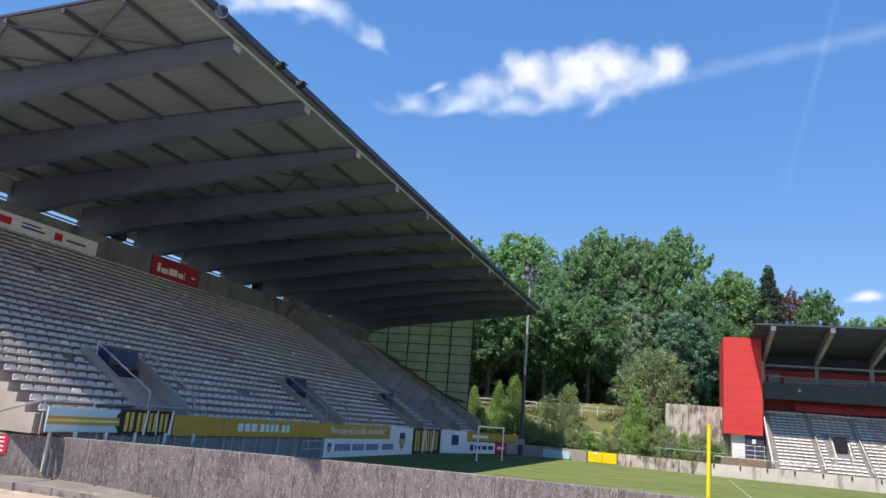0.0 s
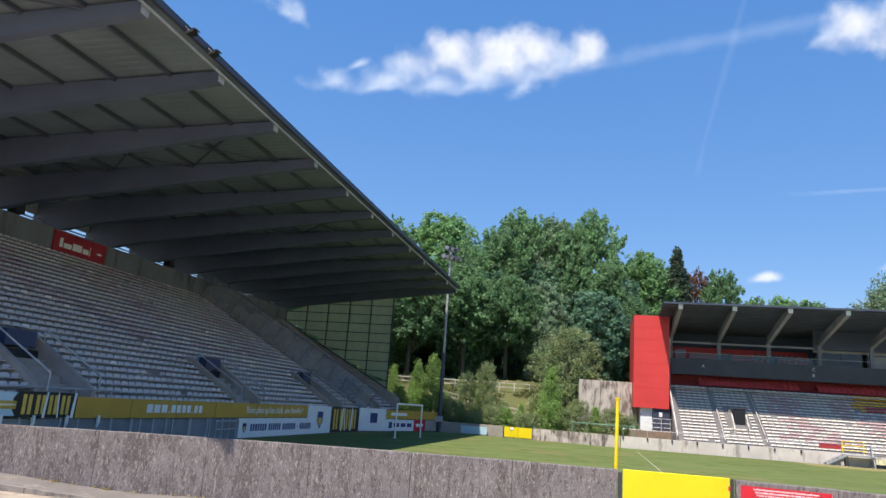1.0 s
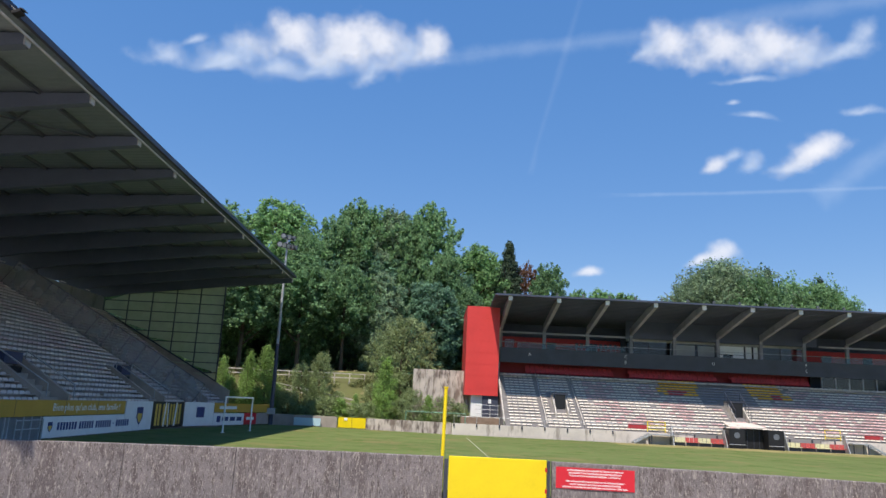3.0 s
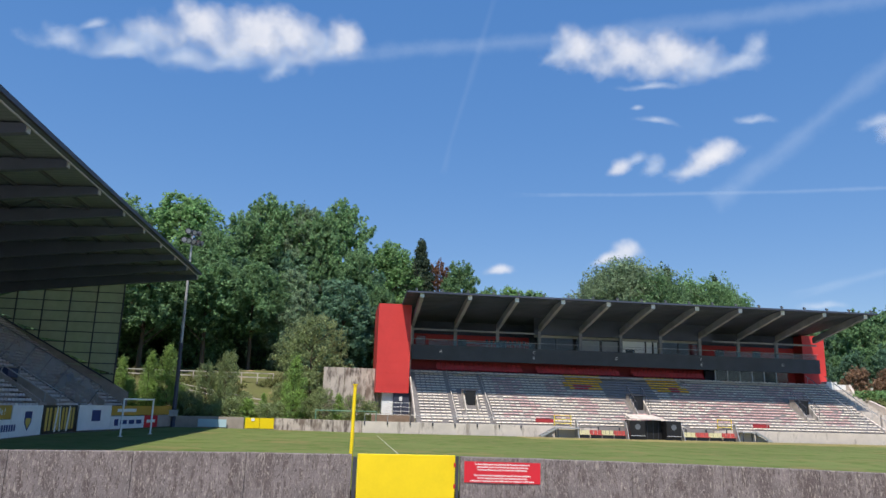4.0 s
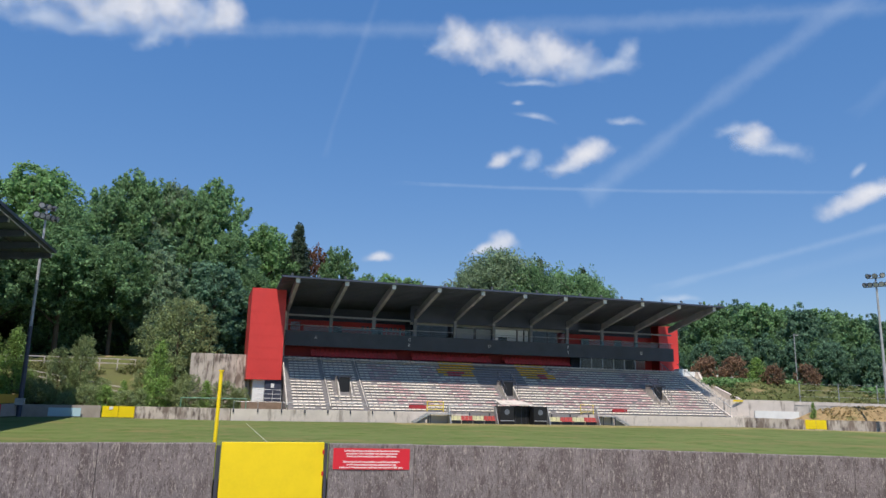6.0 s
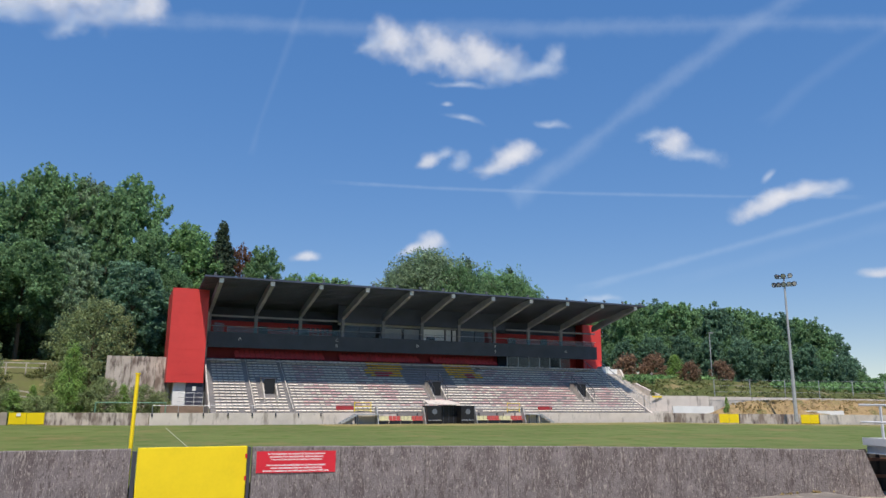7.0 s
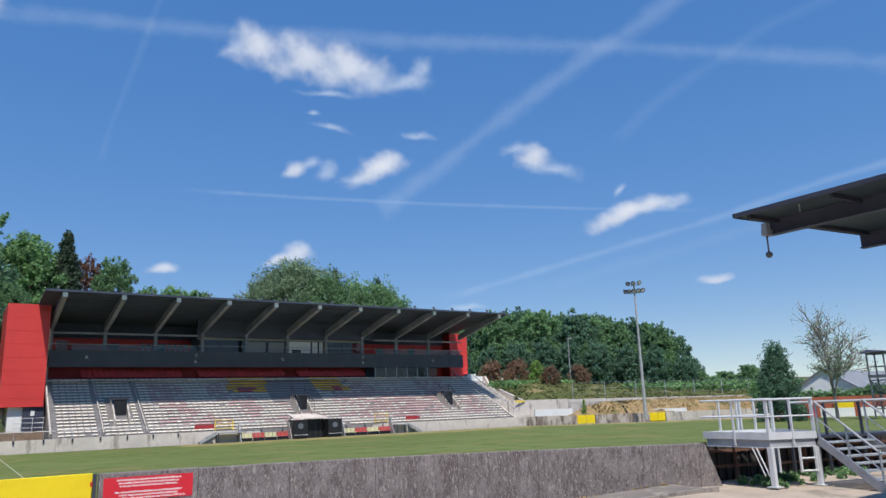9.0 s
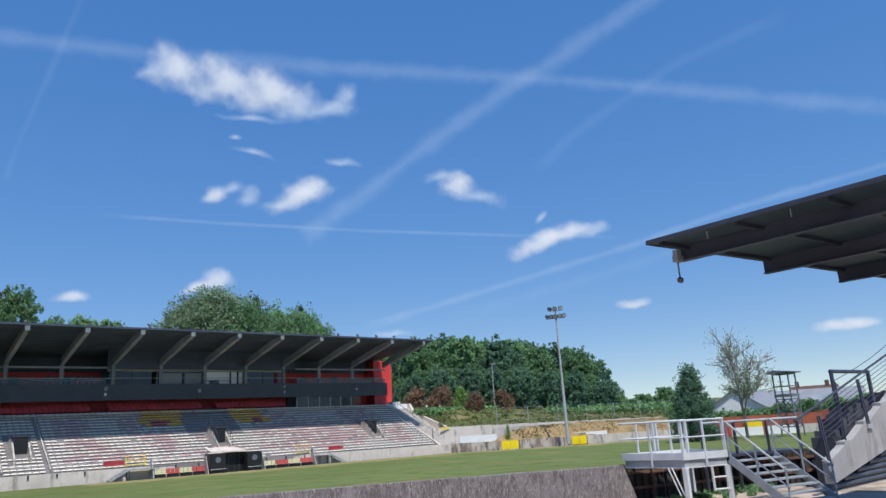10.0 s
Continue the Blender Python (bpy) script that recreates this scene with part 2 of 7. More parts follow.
M["gold_board"] = material("gold_board", (0.50, 0.295, 0.045), 0.5, grain=0.7, fine=8, bump=0.02, spread=0.1)
M["blue_board"] = material("blue_board", (0.42, 0.58, 0.66), 0.5, grain=0.7, fine=8, bump=0.02, spread=0.08)
M["ink"] = material("ink", (0.03, 0.05, 0.16), 0.6, grain=2, fine=20, bump=0.0)
M["navy_board"] = material("navy_board", (0.03, 0.045, 0.10), 0.5, grain=1, fine=8, bump=0.02)


def foliage(name, colour, spread=0.45):
    m = material(name, colour, 0.75, grain=0.25, fine=1.5, bump=0.0, spread=0.3, island=spread, per_object=0.12, spec=0.25)
    b = m.node_tree.nodes["Principled BSDF"]
    n, l = m.node_tree.nodes, m.node_tree.links
    tr = n.new("ShaderNodeBsdfTranslucent")
    src = b.inputs["Base Color"].links[0].from_socket
    l.new(src, tr.inputs[0])
    ms = n.new("ShaderNodeMixShader")
    ms.inputs[0].default_value = 0.48
    l.new(b.outputs[0], ms.inputs[1])
    l.new(tr.outputs[0], ms.inputs[2])
    l.new(ms.outputs[0], n["Material Output"].inputs[0])
    return m


M["dry_weeds"] = foliage("dry_weeds", (0.40, 0.31, 0.15))
M["leaf_deep"] = foliage("leaf_deep", (0.171, 0.287, 0.132))
M["leaf_mid"] = foliage("leaf_mid", (0.19, 0.315, 0.145))
M["leaf_fresh"] = foliage("leaf_fresh", (0.200, 0.339, 0.138))
M["leaf_silver"] = foliage("leaf_silver", (0.238, 0.328, 0.198))
M["leaf_hill"] = foliage("leaf_hill", (0.203, 0.276, 0.161))
M["leaf_young"] = foliage("leaf_young", (0.27, 0.40, 0.12))
M["leaf_willow"] = foliage("leaf_willow", (0.28, 0.34, 0.16))
M["leaf_scrub"] = foliage("leaf_scrub", (0.20, 0.22, 0.09))
M["leaf_dark"] = foliage("leaf_dark", (0.134, 0.234, 0.148))
M["leaf_rust"] = foliage("leaf_rust", (0.17, 0.09, 0.055))
M["leaf_copper"] = foliage("leaf_copper", (0.27, 0.175, 0.115))
M["needle"] = foliage("needle", (0.076, 0.111, 0.068))


def glass_material(name, tint, mixf=0.75, rough=0.1):
    m = bpy.data.materials.new(name)
    m.use_nodes = True
    n, l = m.node_tree.nodes, m.node_tree.links
    n.remove(n["Principled BSDF"])
    t, g, ms = n.new("ShaderNodeBsdfTransparent"), n.new("ShaderNodeBsdfGlossy"), n.new("ShaderNodeMixShader")
    t.inputs[0].default_value = (*tint, 1)
    g.inputs["Roughness"].default_value = rough
    lw = n.new("ShaderNodeFresnel")
    lw.inputs[0].default_value = 1.5
    l.new(lw.outputs[0], ms.inputs[0])
    l.new(t.outputs[0], ms.inputs[1])
    l.new(g.outputs[0], ms.inputs[2])
    l.new(ms.outputs[0], n["Material Output"].inputs[0])
    return m


def veiled(name, tint, colour, share):
    """A see-through sheet with a dusty, light-scattering skin."""
    m = bpy.data.materials.new(name)
    m.use_nodes = True
    n, l = m.node_tree.nodes, m.node_tree.links
    n.remove(n["Principled BSDF"])
    t, d, tl, m1, m2 = (n.new(k) for k in ("ShaderNodeBsdfTransparent", "ShaderNodeBsdfDiffuse", "ShaderNodeBsdfTranslucent", "ShaderNodeMixShader", "ShaderNodeMixShader"))
    t.inputs[0].default_value = (*tint, 1)
    tc, ns, mr = n.new("ShaderNodeTexCoord"), n.new("ShaderNodeTexNoise"), n.new("ShaderNodeMapRange")
    ns.inputs["Scale"].default_value, ns.inputs["Detail"].default_value = 1.3, 5
    mr.inputs[3].default_value, mr.inputs[4].default_value = share - 0.15, share + 0.15
    l.new(tc.outputs["Object"], ns.inputs[0])
    l.new(ns.outputs[0], mr.inputs[0])
    for x in (d, tl):
        x.inputs[0].default_value = (*colour, 1)
    l.new(d.outputs[0], m1.inputs[1])
    l.new(tl.outputs[0], m1.inputs[2])
    l.new(mr.outputs[0], m2.inputs[0])
    l.new(t.outputs[0], m2.inputs[1])
    l.new(m1.outputs[0], m2.inputs[2])
    l.new(m2.outputs[0], n["Material Output"].inputs[0])
    return m


M["dusty_glass"] = veiled("dusty_glass", (0.90, 0.92, 0.78), (0.62, 0.66, 0.50), 0.62)
M["window_glass"] = glass_material("window_glass", (0.6, 0.66, 0.7), rough=0.02)
# ---- ground and pitch ----
NEAR = -0.32


def wall_y(x):
    return 22.0 - 0.0126 * (x + 0.3) ** 2


def smooth01(a):
    a = max(0.0, min(1.0, a))
    return a * a * (3 - 2 * a)


def dip(x):
    """How far the path sinks below the near ground, along the wall."""
    return 0.5 * (smooth01((22 - x) / 7) if x > 0 else smooth01((19 + x) / 6))


def ground_z(x, y):
    """Height of the land: level round the pitch, a wooded bank behind it and to the east."""
    z = NEAR - dip(x) * smooth01((y - 7) / 8) * smooth01((45 - y) / 10)
    west = smooth01((y - 70.5 - 0.05 * x) / 15) * smooth01((12 - x) / 8)
    z += 6.2 * west
    north = smooth01((y - 84) / 30)
    z += 6.0 * north * (1 - west)
    z += 6.5 * smooth01((y - 105) / 60)
    z -= 3.0 * smooth01((x - 95) / 40) * smooth01((y - 30) / 40)
    return z


def spaced(a, b, step, reach):
    mid = list(np.arange(a, b + 0.1, step))
    out = [step * 2, step * 5, step * 12, step * 30, step * 80, reach]
    return [a - o for o in reversed(out)] + mid + [b + o for o in out]


bm = bmesh.new()
xs, ys = spaced(-120, 180, 5, 3000), spaced(-60, 200, 5, 3000)
grid = [[bm.verts.new((x, y, ground_z(x, y) + (0.12 * noise.noise((x * 0.13, y * 0.13, 0)) if y > 72 else 0))) for x in xs] for y in ys]
for j in range(len(ys) - 1):
    for i in range(len(xs) - 1):
        f = bm.faces.new((grid[j][i], grid[j][i + 1], grid[j + 1][i + 1], grid[j + 1][i]))
        f.material_index = 0 if ys[j] < 30 else 2 if 68 < ys[j] < 84 and xs[i] < 8 else 1
        f.smooth = True
ground = solid("ground", bm, [M["gravel"], M["rough_grass"], M["bank_grass"]], "pale gravel ground that turns to rough grass on the banks", "ground", "structure")

bm = bmesh.new()
edge = [(x, wall_y(x) + 0.12) for x in np.arange(-18.75, 20.6, 0.75)]
outline = edge + [(21.3, 17.15), (33.2, 13.2), (60, 10), (110, 8), (110, 36), (67.5, 56.4), (59, 60.3), (54.5, 64.9), (2.0, 65.9), (-9, 68.9), (-14.5, 68.9), (-18.75, 52)]
prism(bm, outline, "z", NEAR - 0.2, 0.0)
pitch = solid("pitch", bm, M["turf"], "mown football turf, green with dry straw-coloured patches", "lawn", "structure")

bm = bmesh.new()
box(bm, 3.08, 3.14, 36, 60.5, 0.0, 0.005)
solid("goal_line_marking", bm, M["chalk"], "worn white chalk line on the turf", "pitch marking", "structure")

STRIP = [(16, 64.6), (30, 64.3), (54, 63.8), (59, 59.4), (68, 55.2), (104, 38)]
bm = bmesh.new()
near_side, far_side = [], []
for (xa, ya), (xb, yb) in zip(STRIP, STRIP[1:]):
    for k in range(10):
        x, y = xa + (xb - xa) * k / 10, ya + (yb - ya) * k / 10
        w = 4.0 + 3.5 * noise.noise((x * 0.35, 2.0, 0)) + 1.5 * noise.noise((x * 1.3, 6.0, 0))
        near_side.append(bm.verts.new((x, y - max(0.25, w), 0.004)))
        far_side.append(bm.verts.new((x, y + 0.8, 0.004)))
for i in range(len(near_side) - 1):
    bm.faces.new((near_side[i], near_side[i + 1], far_side[i + 1], far_side[i]))
solid("worn_strip", bm, M["worn_turf"], "worn straw-coloured strip of turf along the touchline", "lawn", "structure")

bm = bmesh.new()
sx = [-27 + 0.8 * i for i in range(60)]
for a, b in zip(sx, sx[1:]):
    if b > 20.6:
        break
    za, zb = NEAR - dip(a), NEAR - dip(b)
    hexa(bm, [(a, wall_y(a) - 1.45, za - 0.5), (b, wall_y(b) - 1.45, zb - 0.5), (b, wall_y(b) - 0.112, zb - 0.5), (a, wall_y(a) - 0.112, za - 0.5)],
         [(a, wall_y(a) - 1.45, za + 0.11), (b, wall_y(b) - 1.45, zb + 0.11), (b, wall_y(b) - 0.112, zb + 0.14), (a, wall_y(a) - 0.112, za + 0.14)])
solid("pavement", bm, material("path", (0.19, 0.165, 0.148), 0.95, grain=1, fine=25, bump=0.5, stains=[((0.33, 0.29, 0.24), 0.2, 1.5)]),
      "weathered concrete path with a raised edge beside the wall", "path", "structure")
kerbs = thing("kerb", (0, wall_y(0) - 1.5, NEAR), "row of pale concrete kerb stones along the path", "kerb", kind="structure")
x = -26.5
while x < 20:
    bm = bmesh.new()
    a, b = x, x + 0.98
    za, zb = NEAR - dip(a), NEAR - dip(b)
    hexa(bm, [(a, wall_y(a) - 1.58, za - 0.5), (b, wall_y(b) - 1.58, zb - 0.5), (b, wall_y(b) - 1.453, zb - 0.5), (a, wall_y(a) - 1.453, za - 0.5)],
         [(a, wall_y(a) - 1.57, za + 0.12), (b, wall_y(b) - 1.57, zb + 0.12), (b, wall_y(b) - 1.453, zb + 0.12), (a, wall_y(a) - 1.453, za + 0.12)])
    part("kerb_stone", bm, M["kerb_stone"], kerbs)
    x += 1.0

# ---- the near wall with its gate ----
WALL_TOP = 1.05
wall = thing("wall_south", (0, 22, NEAR), "stained grey concrete wall with vertical joints and dark streaks", "wall", kind="structure")


def wall_panel(a, b, top, n=4):
    bm = bmesh.new()
    rows = []
    for i in range(n + 1):
        x = a + (b - a) * i / n
        y, z = wall_y(x), top + 0.012 * noise.noise((x * 2.1, 3, 0))
        rows.append([bm.verts.new(p) for p in ((x, y - 0.11, NEAR - 0.8), (x, y + 0.11, NEAR - 0.8), (x, y + 0.11, z - 0.02), (x, y + 0.09, z), (x, y - 0.09, z), (x, y - 0.11, z - 0.02))])
    for r, s in zip(rows, rows[1:]):
        for k in range(6):
            bm.faces.new((r[k], r[(k + 1) % 6], s[(k + 1) % 6], s[k]))
    bm.faces.new(rows[0])
    bm.faces.new(rows[-1][::-1])
    part("wall_panel", bm, M["old_concrete"], wall)


x = -26.9
while x < 0.0:
    wall_panel(x, min(x + 3.02, 0.42), WALL_TOP)
    x += 3.0356
x = 3.62
while x < 21.2:
    wall_panel(x, min(x + 2.485, 21.3), WALL_TOP + 0.01 - 0.004 * (x - 3))
    x += 2.5
# added end piece: its slope draws the edge of the platform's shadow
ya, yb, zt = wall_y(21.3), wall_y(21.9), WALL_TOP - 0.075
part("wall_end", hexa(bmesh.new(), [(21.302, ya - 0.11, NEAR - 0.8), (21.95, yb - 0.15, NEAR - 0.8), (21.95, yb + 0.07, NEAR - 0.8), (21.302, ya + 0.11, NEAR - 0.8)],
                      [(21.302, ya - 0.1, zt), (21.36, ya - 0.11, zt), (21.36, ya + 0.08, zt), (21.302, ya + 0.1, zt)]), M["old_concrete"], wall)

gate = thing("gate", (1.8, wall_y(1.8), NEAR), "bright yellow sheet-metal gate in a gap of the concrete wall", "gate")
bm = a_box(0.57, 3.48, wall_y(1.8) - 0.1, wall_y(1.8) - 0.04, NEAR - 0.28, 1.08)
bmesh.ops.bevel(bm, geom=bm.edges, offset=0.012, segments=1, affect="EDGES")
part("panel", bm, M["yellow_paint"], gate)
part("post", a_box(0.44, 0.55, wall_y(0) - 0.08, wall_y(0) + 0.04, NEAR - 0.6, 0.98), M["dark_steel"], gate)
part("post", a_box(3.495, 3.57, wall_y(3.5) - 0.06, wall_y(3.5) + 0.06, NEAR - 0.6, 1.06), M["dark_steel"], gate)
for z in (0.15, 0.75):
    part("hinge", bar(bmesh.new(), (3.44, wall_y(3.5) - 0.12, z), (3.44, wall_y(3.5) - 0.12, z + 0.12), 0.03), M["red_sign"], gate, "rusty red hinge")
flag = thing("corner_post", (0.37, wall_y(0) + 0.22, 0), "tall plain yellow post standing behind the wall", "post")
part("pole", bar(bmesh.new(), (0.37, wall_y(0) + 0.22, 0), (0.40, wall_y(0) + 0.25, 3.06), 0.055, 12), M["yellow_paint"], flag)
part("cap", bar(bmesh.new(), (0.40, wall_y(0) + 0.25, 3.06), (0.40, wall_y(0) + 0.25, 3.1), 0.075, 12), M["yellow_paint"], flag)

# ---- the long stand on the west side ----
BAY0, BAY, BAYS = 16.7, 4.6, 11
A_END = BAY0 + BAY * BAYS
A_START = BAY0 - 2 * BAY + 1.0
R_START = 13.9
ROWN, TREAD, RISE, A_X, A_Z = 28, 0.436, 0.283, -19.0, 1.72


def bank_a(x):
    return A_Z + (A_X - x) / TREAD * RISE


stand_a = thing("west_stand", (-25, 40, 0), "long grey concrete grandstand under a deep cantilever roof", "grandstand", kind="structure")
def row_start(x):
    return max(A_START, wall_y(x) + 0.3)


bm = bmesh.new()
for i in range(ROWN):
    x0, x1 = A_X - TREAD * i, A_X - TREAD * (i + 1)
    box(bm, x1, x0, row_start(x0), A_END, -0.3, A_Z + RISE * i)
    if row_start(x0) > 16.95:
        box(bm, x1, x0, 16.95, row_start(x0), 1.12, A_Z + RISE * i)
part("terrace", bm, M["stand_concrete"], stand_a)
BACK_X = A_X - TREAD * ROWN
part("back_wall", a_box(BACK_X - 0.25, BACK_X, A_START, A_END, -0.3, 11.0), M["back_concrete"], stand_a)
for k in range(0, BAYS + 1):
    y = BAY0 + BAY * k
    bm = bmesh.new()
    prof = [(-13.75, 13.25), (-13.75, 13.65), (-24.0, 13.21), (-33.2, 12.6), (-33.2, 11.02), (-31.0, 11.02), (-28.9, 11.42), (-23.65, 12.07)]
    prism(bm, prof, "y", y - 0.19, y + 0.19)
    bmesh.ops.bevel(bm, geom=[e for e in bm.edges if abs(e.verts[0].co.y - e.verts[1].co.y) > 0.1], offset=0.03, segments=1, affect="EDGES")
    part("roof_beam", bm, M["shaded_concrete"], stand_a)
    part("beam_end", a_box(-13.75, -13.70, y - 0.17, y + 0.17, 13.27, 13.63), M["grey_paint"], stand_a)
    part("column", a_box(-33.2, -31.6, y - 0.3, y + 0.3, -0.3, 11.02), M["pale_concrete"], stand_a)
    if k < BAYS:
        part("rear_panel", a_box(-33.1, -33.0, y + 0.2, y + BAY - 0.2, 11.85, 12.74), M["galvanised"], stand_a)


def a_roof(x):
    return 13.7 + (x + 13.75) * 0.049


roof_bm = bmesh.new()
y, pts = R_START, []
while y < A_END + 0.3:
    pts += [(y, 0.0), (y + 0.10, 0.0), (y + 0.14, 0.01), (y + 0.26, 0.01), (y + 0.30, 0.0)]
    y += 0.4
lo = [[roof_bm.verts.new((x, q, a_roof(x) + h + t)) for q, h in pts] for x, t in ((-13.55, 0.05), (-34.0, 0.05))]
for i in range(len(pts) - 1):
    if pts[i + 1][0] - pts[i][0] > 1e-6:
        roof_bm.faces.new((lo[0][i], lo[0][i + 1], lo[1][i + 1], lo[1][i]))
part("roof_deck", roof_bm, M["deck_metal"], stand_a)
part("roof_top", hexa(bmesh.new(), [(-13.5, R_START, 13.82), (-34.0, R_START, 12.8), (-34.0, A_END + 0.35, 12.8), (-13.5, A_END + 0.35, 13.82)],
                      [(-13.5, R_START, 13.9), (-34.0, R_START, 12.9), (-34.0, A_END + 0.35, 12.9), (-13.5, A_END + 0.35, 13.9)]), M["dark_steel"], stand_a)
part("fascia", a_box(-13.55, -13.42, R_START, A_END + 0.35, 13.70, 13.93), M["dark_steel"], stand_a)
part("gutter_pipe", bar(bmesh.new(), (-13.62, R_START, 13.5), (-13.62, A_END, 13.5), 0.045), M["grey_paint"], stand_a)
for i in range(8):
    x = -15.7 - 2.25 * i
    part("purlin", a_box(x - 0.06, x + 0.06, R_START, A_END, a_roof(x) - 0.12, a_roof(x) + 0.045), M["purlin_steel"], stand_a)

# ---- the main stand on the north side ----
BX0, BX1 = 6.9, 53.9
BY0, BRN, BT, BR, BZ0 = 66.3, 19, 0.458, 0.268, 1.05
stand_b = thing("north_stand", (30, 70, 0), "red-ended main grandstand with a dark cantilever roof and gallery", "grandstand", kind="structure")
bm = bmesh.new()
out = [(BY0, -0.2)]
for i in range(BRN):
    out += [(BY0 + BT * i, BZ0 + BR * i), (BY0 + BT * (i + 1), BZ0 + BR * i)]
out += [(BY0 + BT * BRN, -0.2)]
prism(bm, out, "x", BX0, BX1)
part("terrace", bm, M["terrace_grey"], stand_b)
BTOP_Y, BTOP_Z = BY0 + BT * BRN, BZ0 + BR * (BRN - 1)
part("gallery_floor", a_box(BX0, BX1 - 1.0, BTOP_Y, 82, BTOP_Z - 0.3, BTOP_Z), M["stand_concrete"], stand_b)
part("back_wall", a_box(BX0 - 0.2, BX1 - 0.6, 79.6, 80, BTOP_Z, 11.6), M["red_cladding"], stand_b)
part("gallery_band", a_box(BX0, BX1 - 0.6, 74.9, 75.3, 7.22, 8.75), M["band_grey"], stand_b)
for i in range(10):
    part("band_joint", a_box(9.4 + 4.6 * i, 9.43 + 4.6 * i, 74.892, 74.898, 7.22, 8.75), M["dark_steel"], stand_b)
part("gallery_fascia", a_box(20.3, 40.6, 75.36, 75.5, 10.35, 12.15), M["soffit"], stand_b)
# Dark sheet over the upper back wall, standing in for shade under the roof.
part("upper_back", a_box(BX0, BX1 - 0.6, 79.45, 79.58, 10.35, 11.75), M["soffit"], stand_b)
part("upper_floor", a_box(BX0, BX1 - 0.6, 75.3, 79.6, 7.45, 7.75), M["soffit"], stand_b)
BTIP = [7.08 + 4.6 * i for i in range(11)]
for x in BTIP:
    bm = bmesh.new()
    prism(bm, [(66.8, 12.5), (66.8, 12.9), (69.0, 12.72), (75.34, 11.3), (75.34, 10.66)], "x", x - 0.17, x + 0.17)
    part("roof_beam", bm, M["roof_beam"], stand_b)
    part("beam_end", a_box(x - 0.19, x + 0.19, 66.74, 66.8, 12.5, 12.91), M["white_paint"], stand_b)
    if x < 53.0:
        part("column", a_box(x - 0.16, x + 0.16, 75.35, 75.65, 7.75, 10.7), M["roof_beam"], stand_b)
def b_roof(y):
    return 12.92 - (y - 66.5) * 0.0848


# deep ribbed sheets that run along the stand
outline = [(66.5, b_roof(66.5) + 0.16)]
for i in range(24):
    y = 66.5 + 0.6 * i
    outline += [(y, b_roof(y)), (y + 0.34, b_roof(y + 0.34)), (y + 0.4, b_roof(y) + 0.1), (y + 0.56, b_roof(y) + 0.09)]
outline += [(80.9, b_roof(80.9) + 0.02), (80.9, b_roof(80.9) + 0.16)]
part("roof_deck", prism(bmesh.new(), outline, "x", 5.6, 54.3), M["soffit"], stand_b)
part("red_end", a_box(3.3, 6.6, 72, 80, 3.65, 12.5), M["red_cladding"], stand_b)
part("red_end", a_box(53.4, 56.2, 78, 80, 5.0, 11.8), M["red_cladding"], stand_b)

# far boundary wall, from the corner gate past the main stand
far_wall = thing("wall_north", (0, 66, 0), "low stained concrete wall along the far side of the pitch", "wall", kind="structure")
def wall_run(name, a, b, top, mat, parent, thick=0.2, z0=-0.3):
    d = (Vector(b) - Vector(a)).normalized()
    s = Vector((-d.y, d.x)) * thick / 2
    a, b = Vector(a), Vector(b)
    q = [a - s, b - s, b + s, a + s]
    return part(name, hexa(bmesh.new(), [(p.x, p.y, z0) for p in q], [(p.x, p.y, top) for p in q]), mat, parent)
for a, b, m in (((-5.9, 68.6), (2.0, 67.0), "streaked_concrete"), ((2.02, 66.2), (24.0, 66.2), "front_white"), ((35.5, 66.2), (55.0, 65.4), "front_white"),
                ((55.05, 65.3), (58.8, 61.0), "streaked_concrete"), ((60.8, 60.0), (66.8, 57.4), "streaked_concrete"), ((68.6, 56.5), (110, 37), "pale_concrete"),
                ((-15, 69.4), (-8.7, 69.2), "stand_concrete")):
    wall_run("wall_panel", a, b, 1.0, M[m], far_wall)
# bracing and lamps of the west roof
for k in (-1, 2, 5):
    y0, y1 = max(BAY0 + BAY * k + 0.2, R_START + 0.1), BAY0 + BAY * (k + 1) - 0.2
    for i in range(4):
        xa, xb = -15.7 - 4.5 * i, -15.7 - 4.5 * (i + 1)
        for p, q in (((xa, y0), (xb, y1)), ((xa, y1), (xb, y0))):
            part("brace", beam(bmesh.new(), (*p, a_roof(p[0]) - 0.15), (*q, a_roof(q[0]) - 0.15), 0.06, 0.06), M["purlin_steel"], stand_a)
part("eaves_rail", bar(bmesh.new(), (-32.6, R_START, 11.5), (-32.6, A_END, 11.5), 0.05), M["grey_paint"], stand_a)


def floodlight(at, facing, label="small grey floodlight on a bracket at the roof edge", r=0.16):
    """A round lamp head on a bent bracket; facing: the way it shines."""
    f = thing("floodlight", at, label, "floodlight", "floodlights on the roof edges")
    at, d = Vector(at), Vector(facing).normalized()
    head = at + Vector((0, 0, 0.22)) + d * 0.1
    part("bracket", bar(bmesh.new(), at, head, 0.028, 6), M["dark_steel"], f)
    part("housing", bar(bmesh.new(), head - d * 0.16, head + d * 0.1, r * 0.6, 12, r), M["grey_paint"] if r > 0.18 else M["dark_steel"], f, smooth=False)
    part("lens", bar(bmesh.new(), head + d * 0.1, head + d * 0.115, r * 0.9, 12), M["window_glass"] if r > 0.18 else M["grey_paint"], f)
    return f


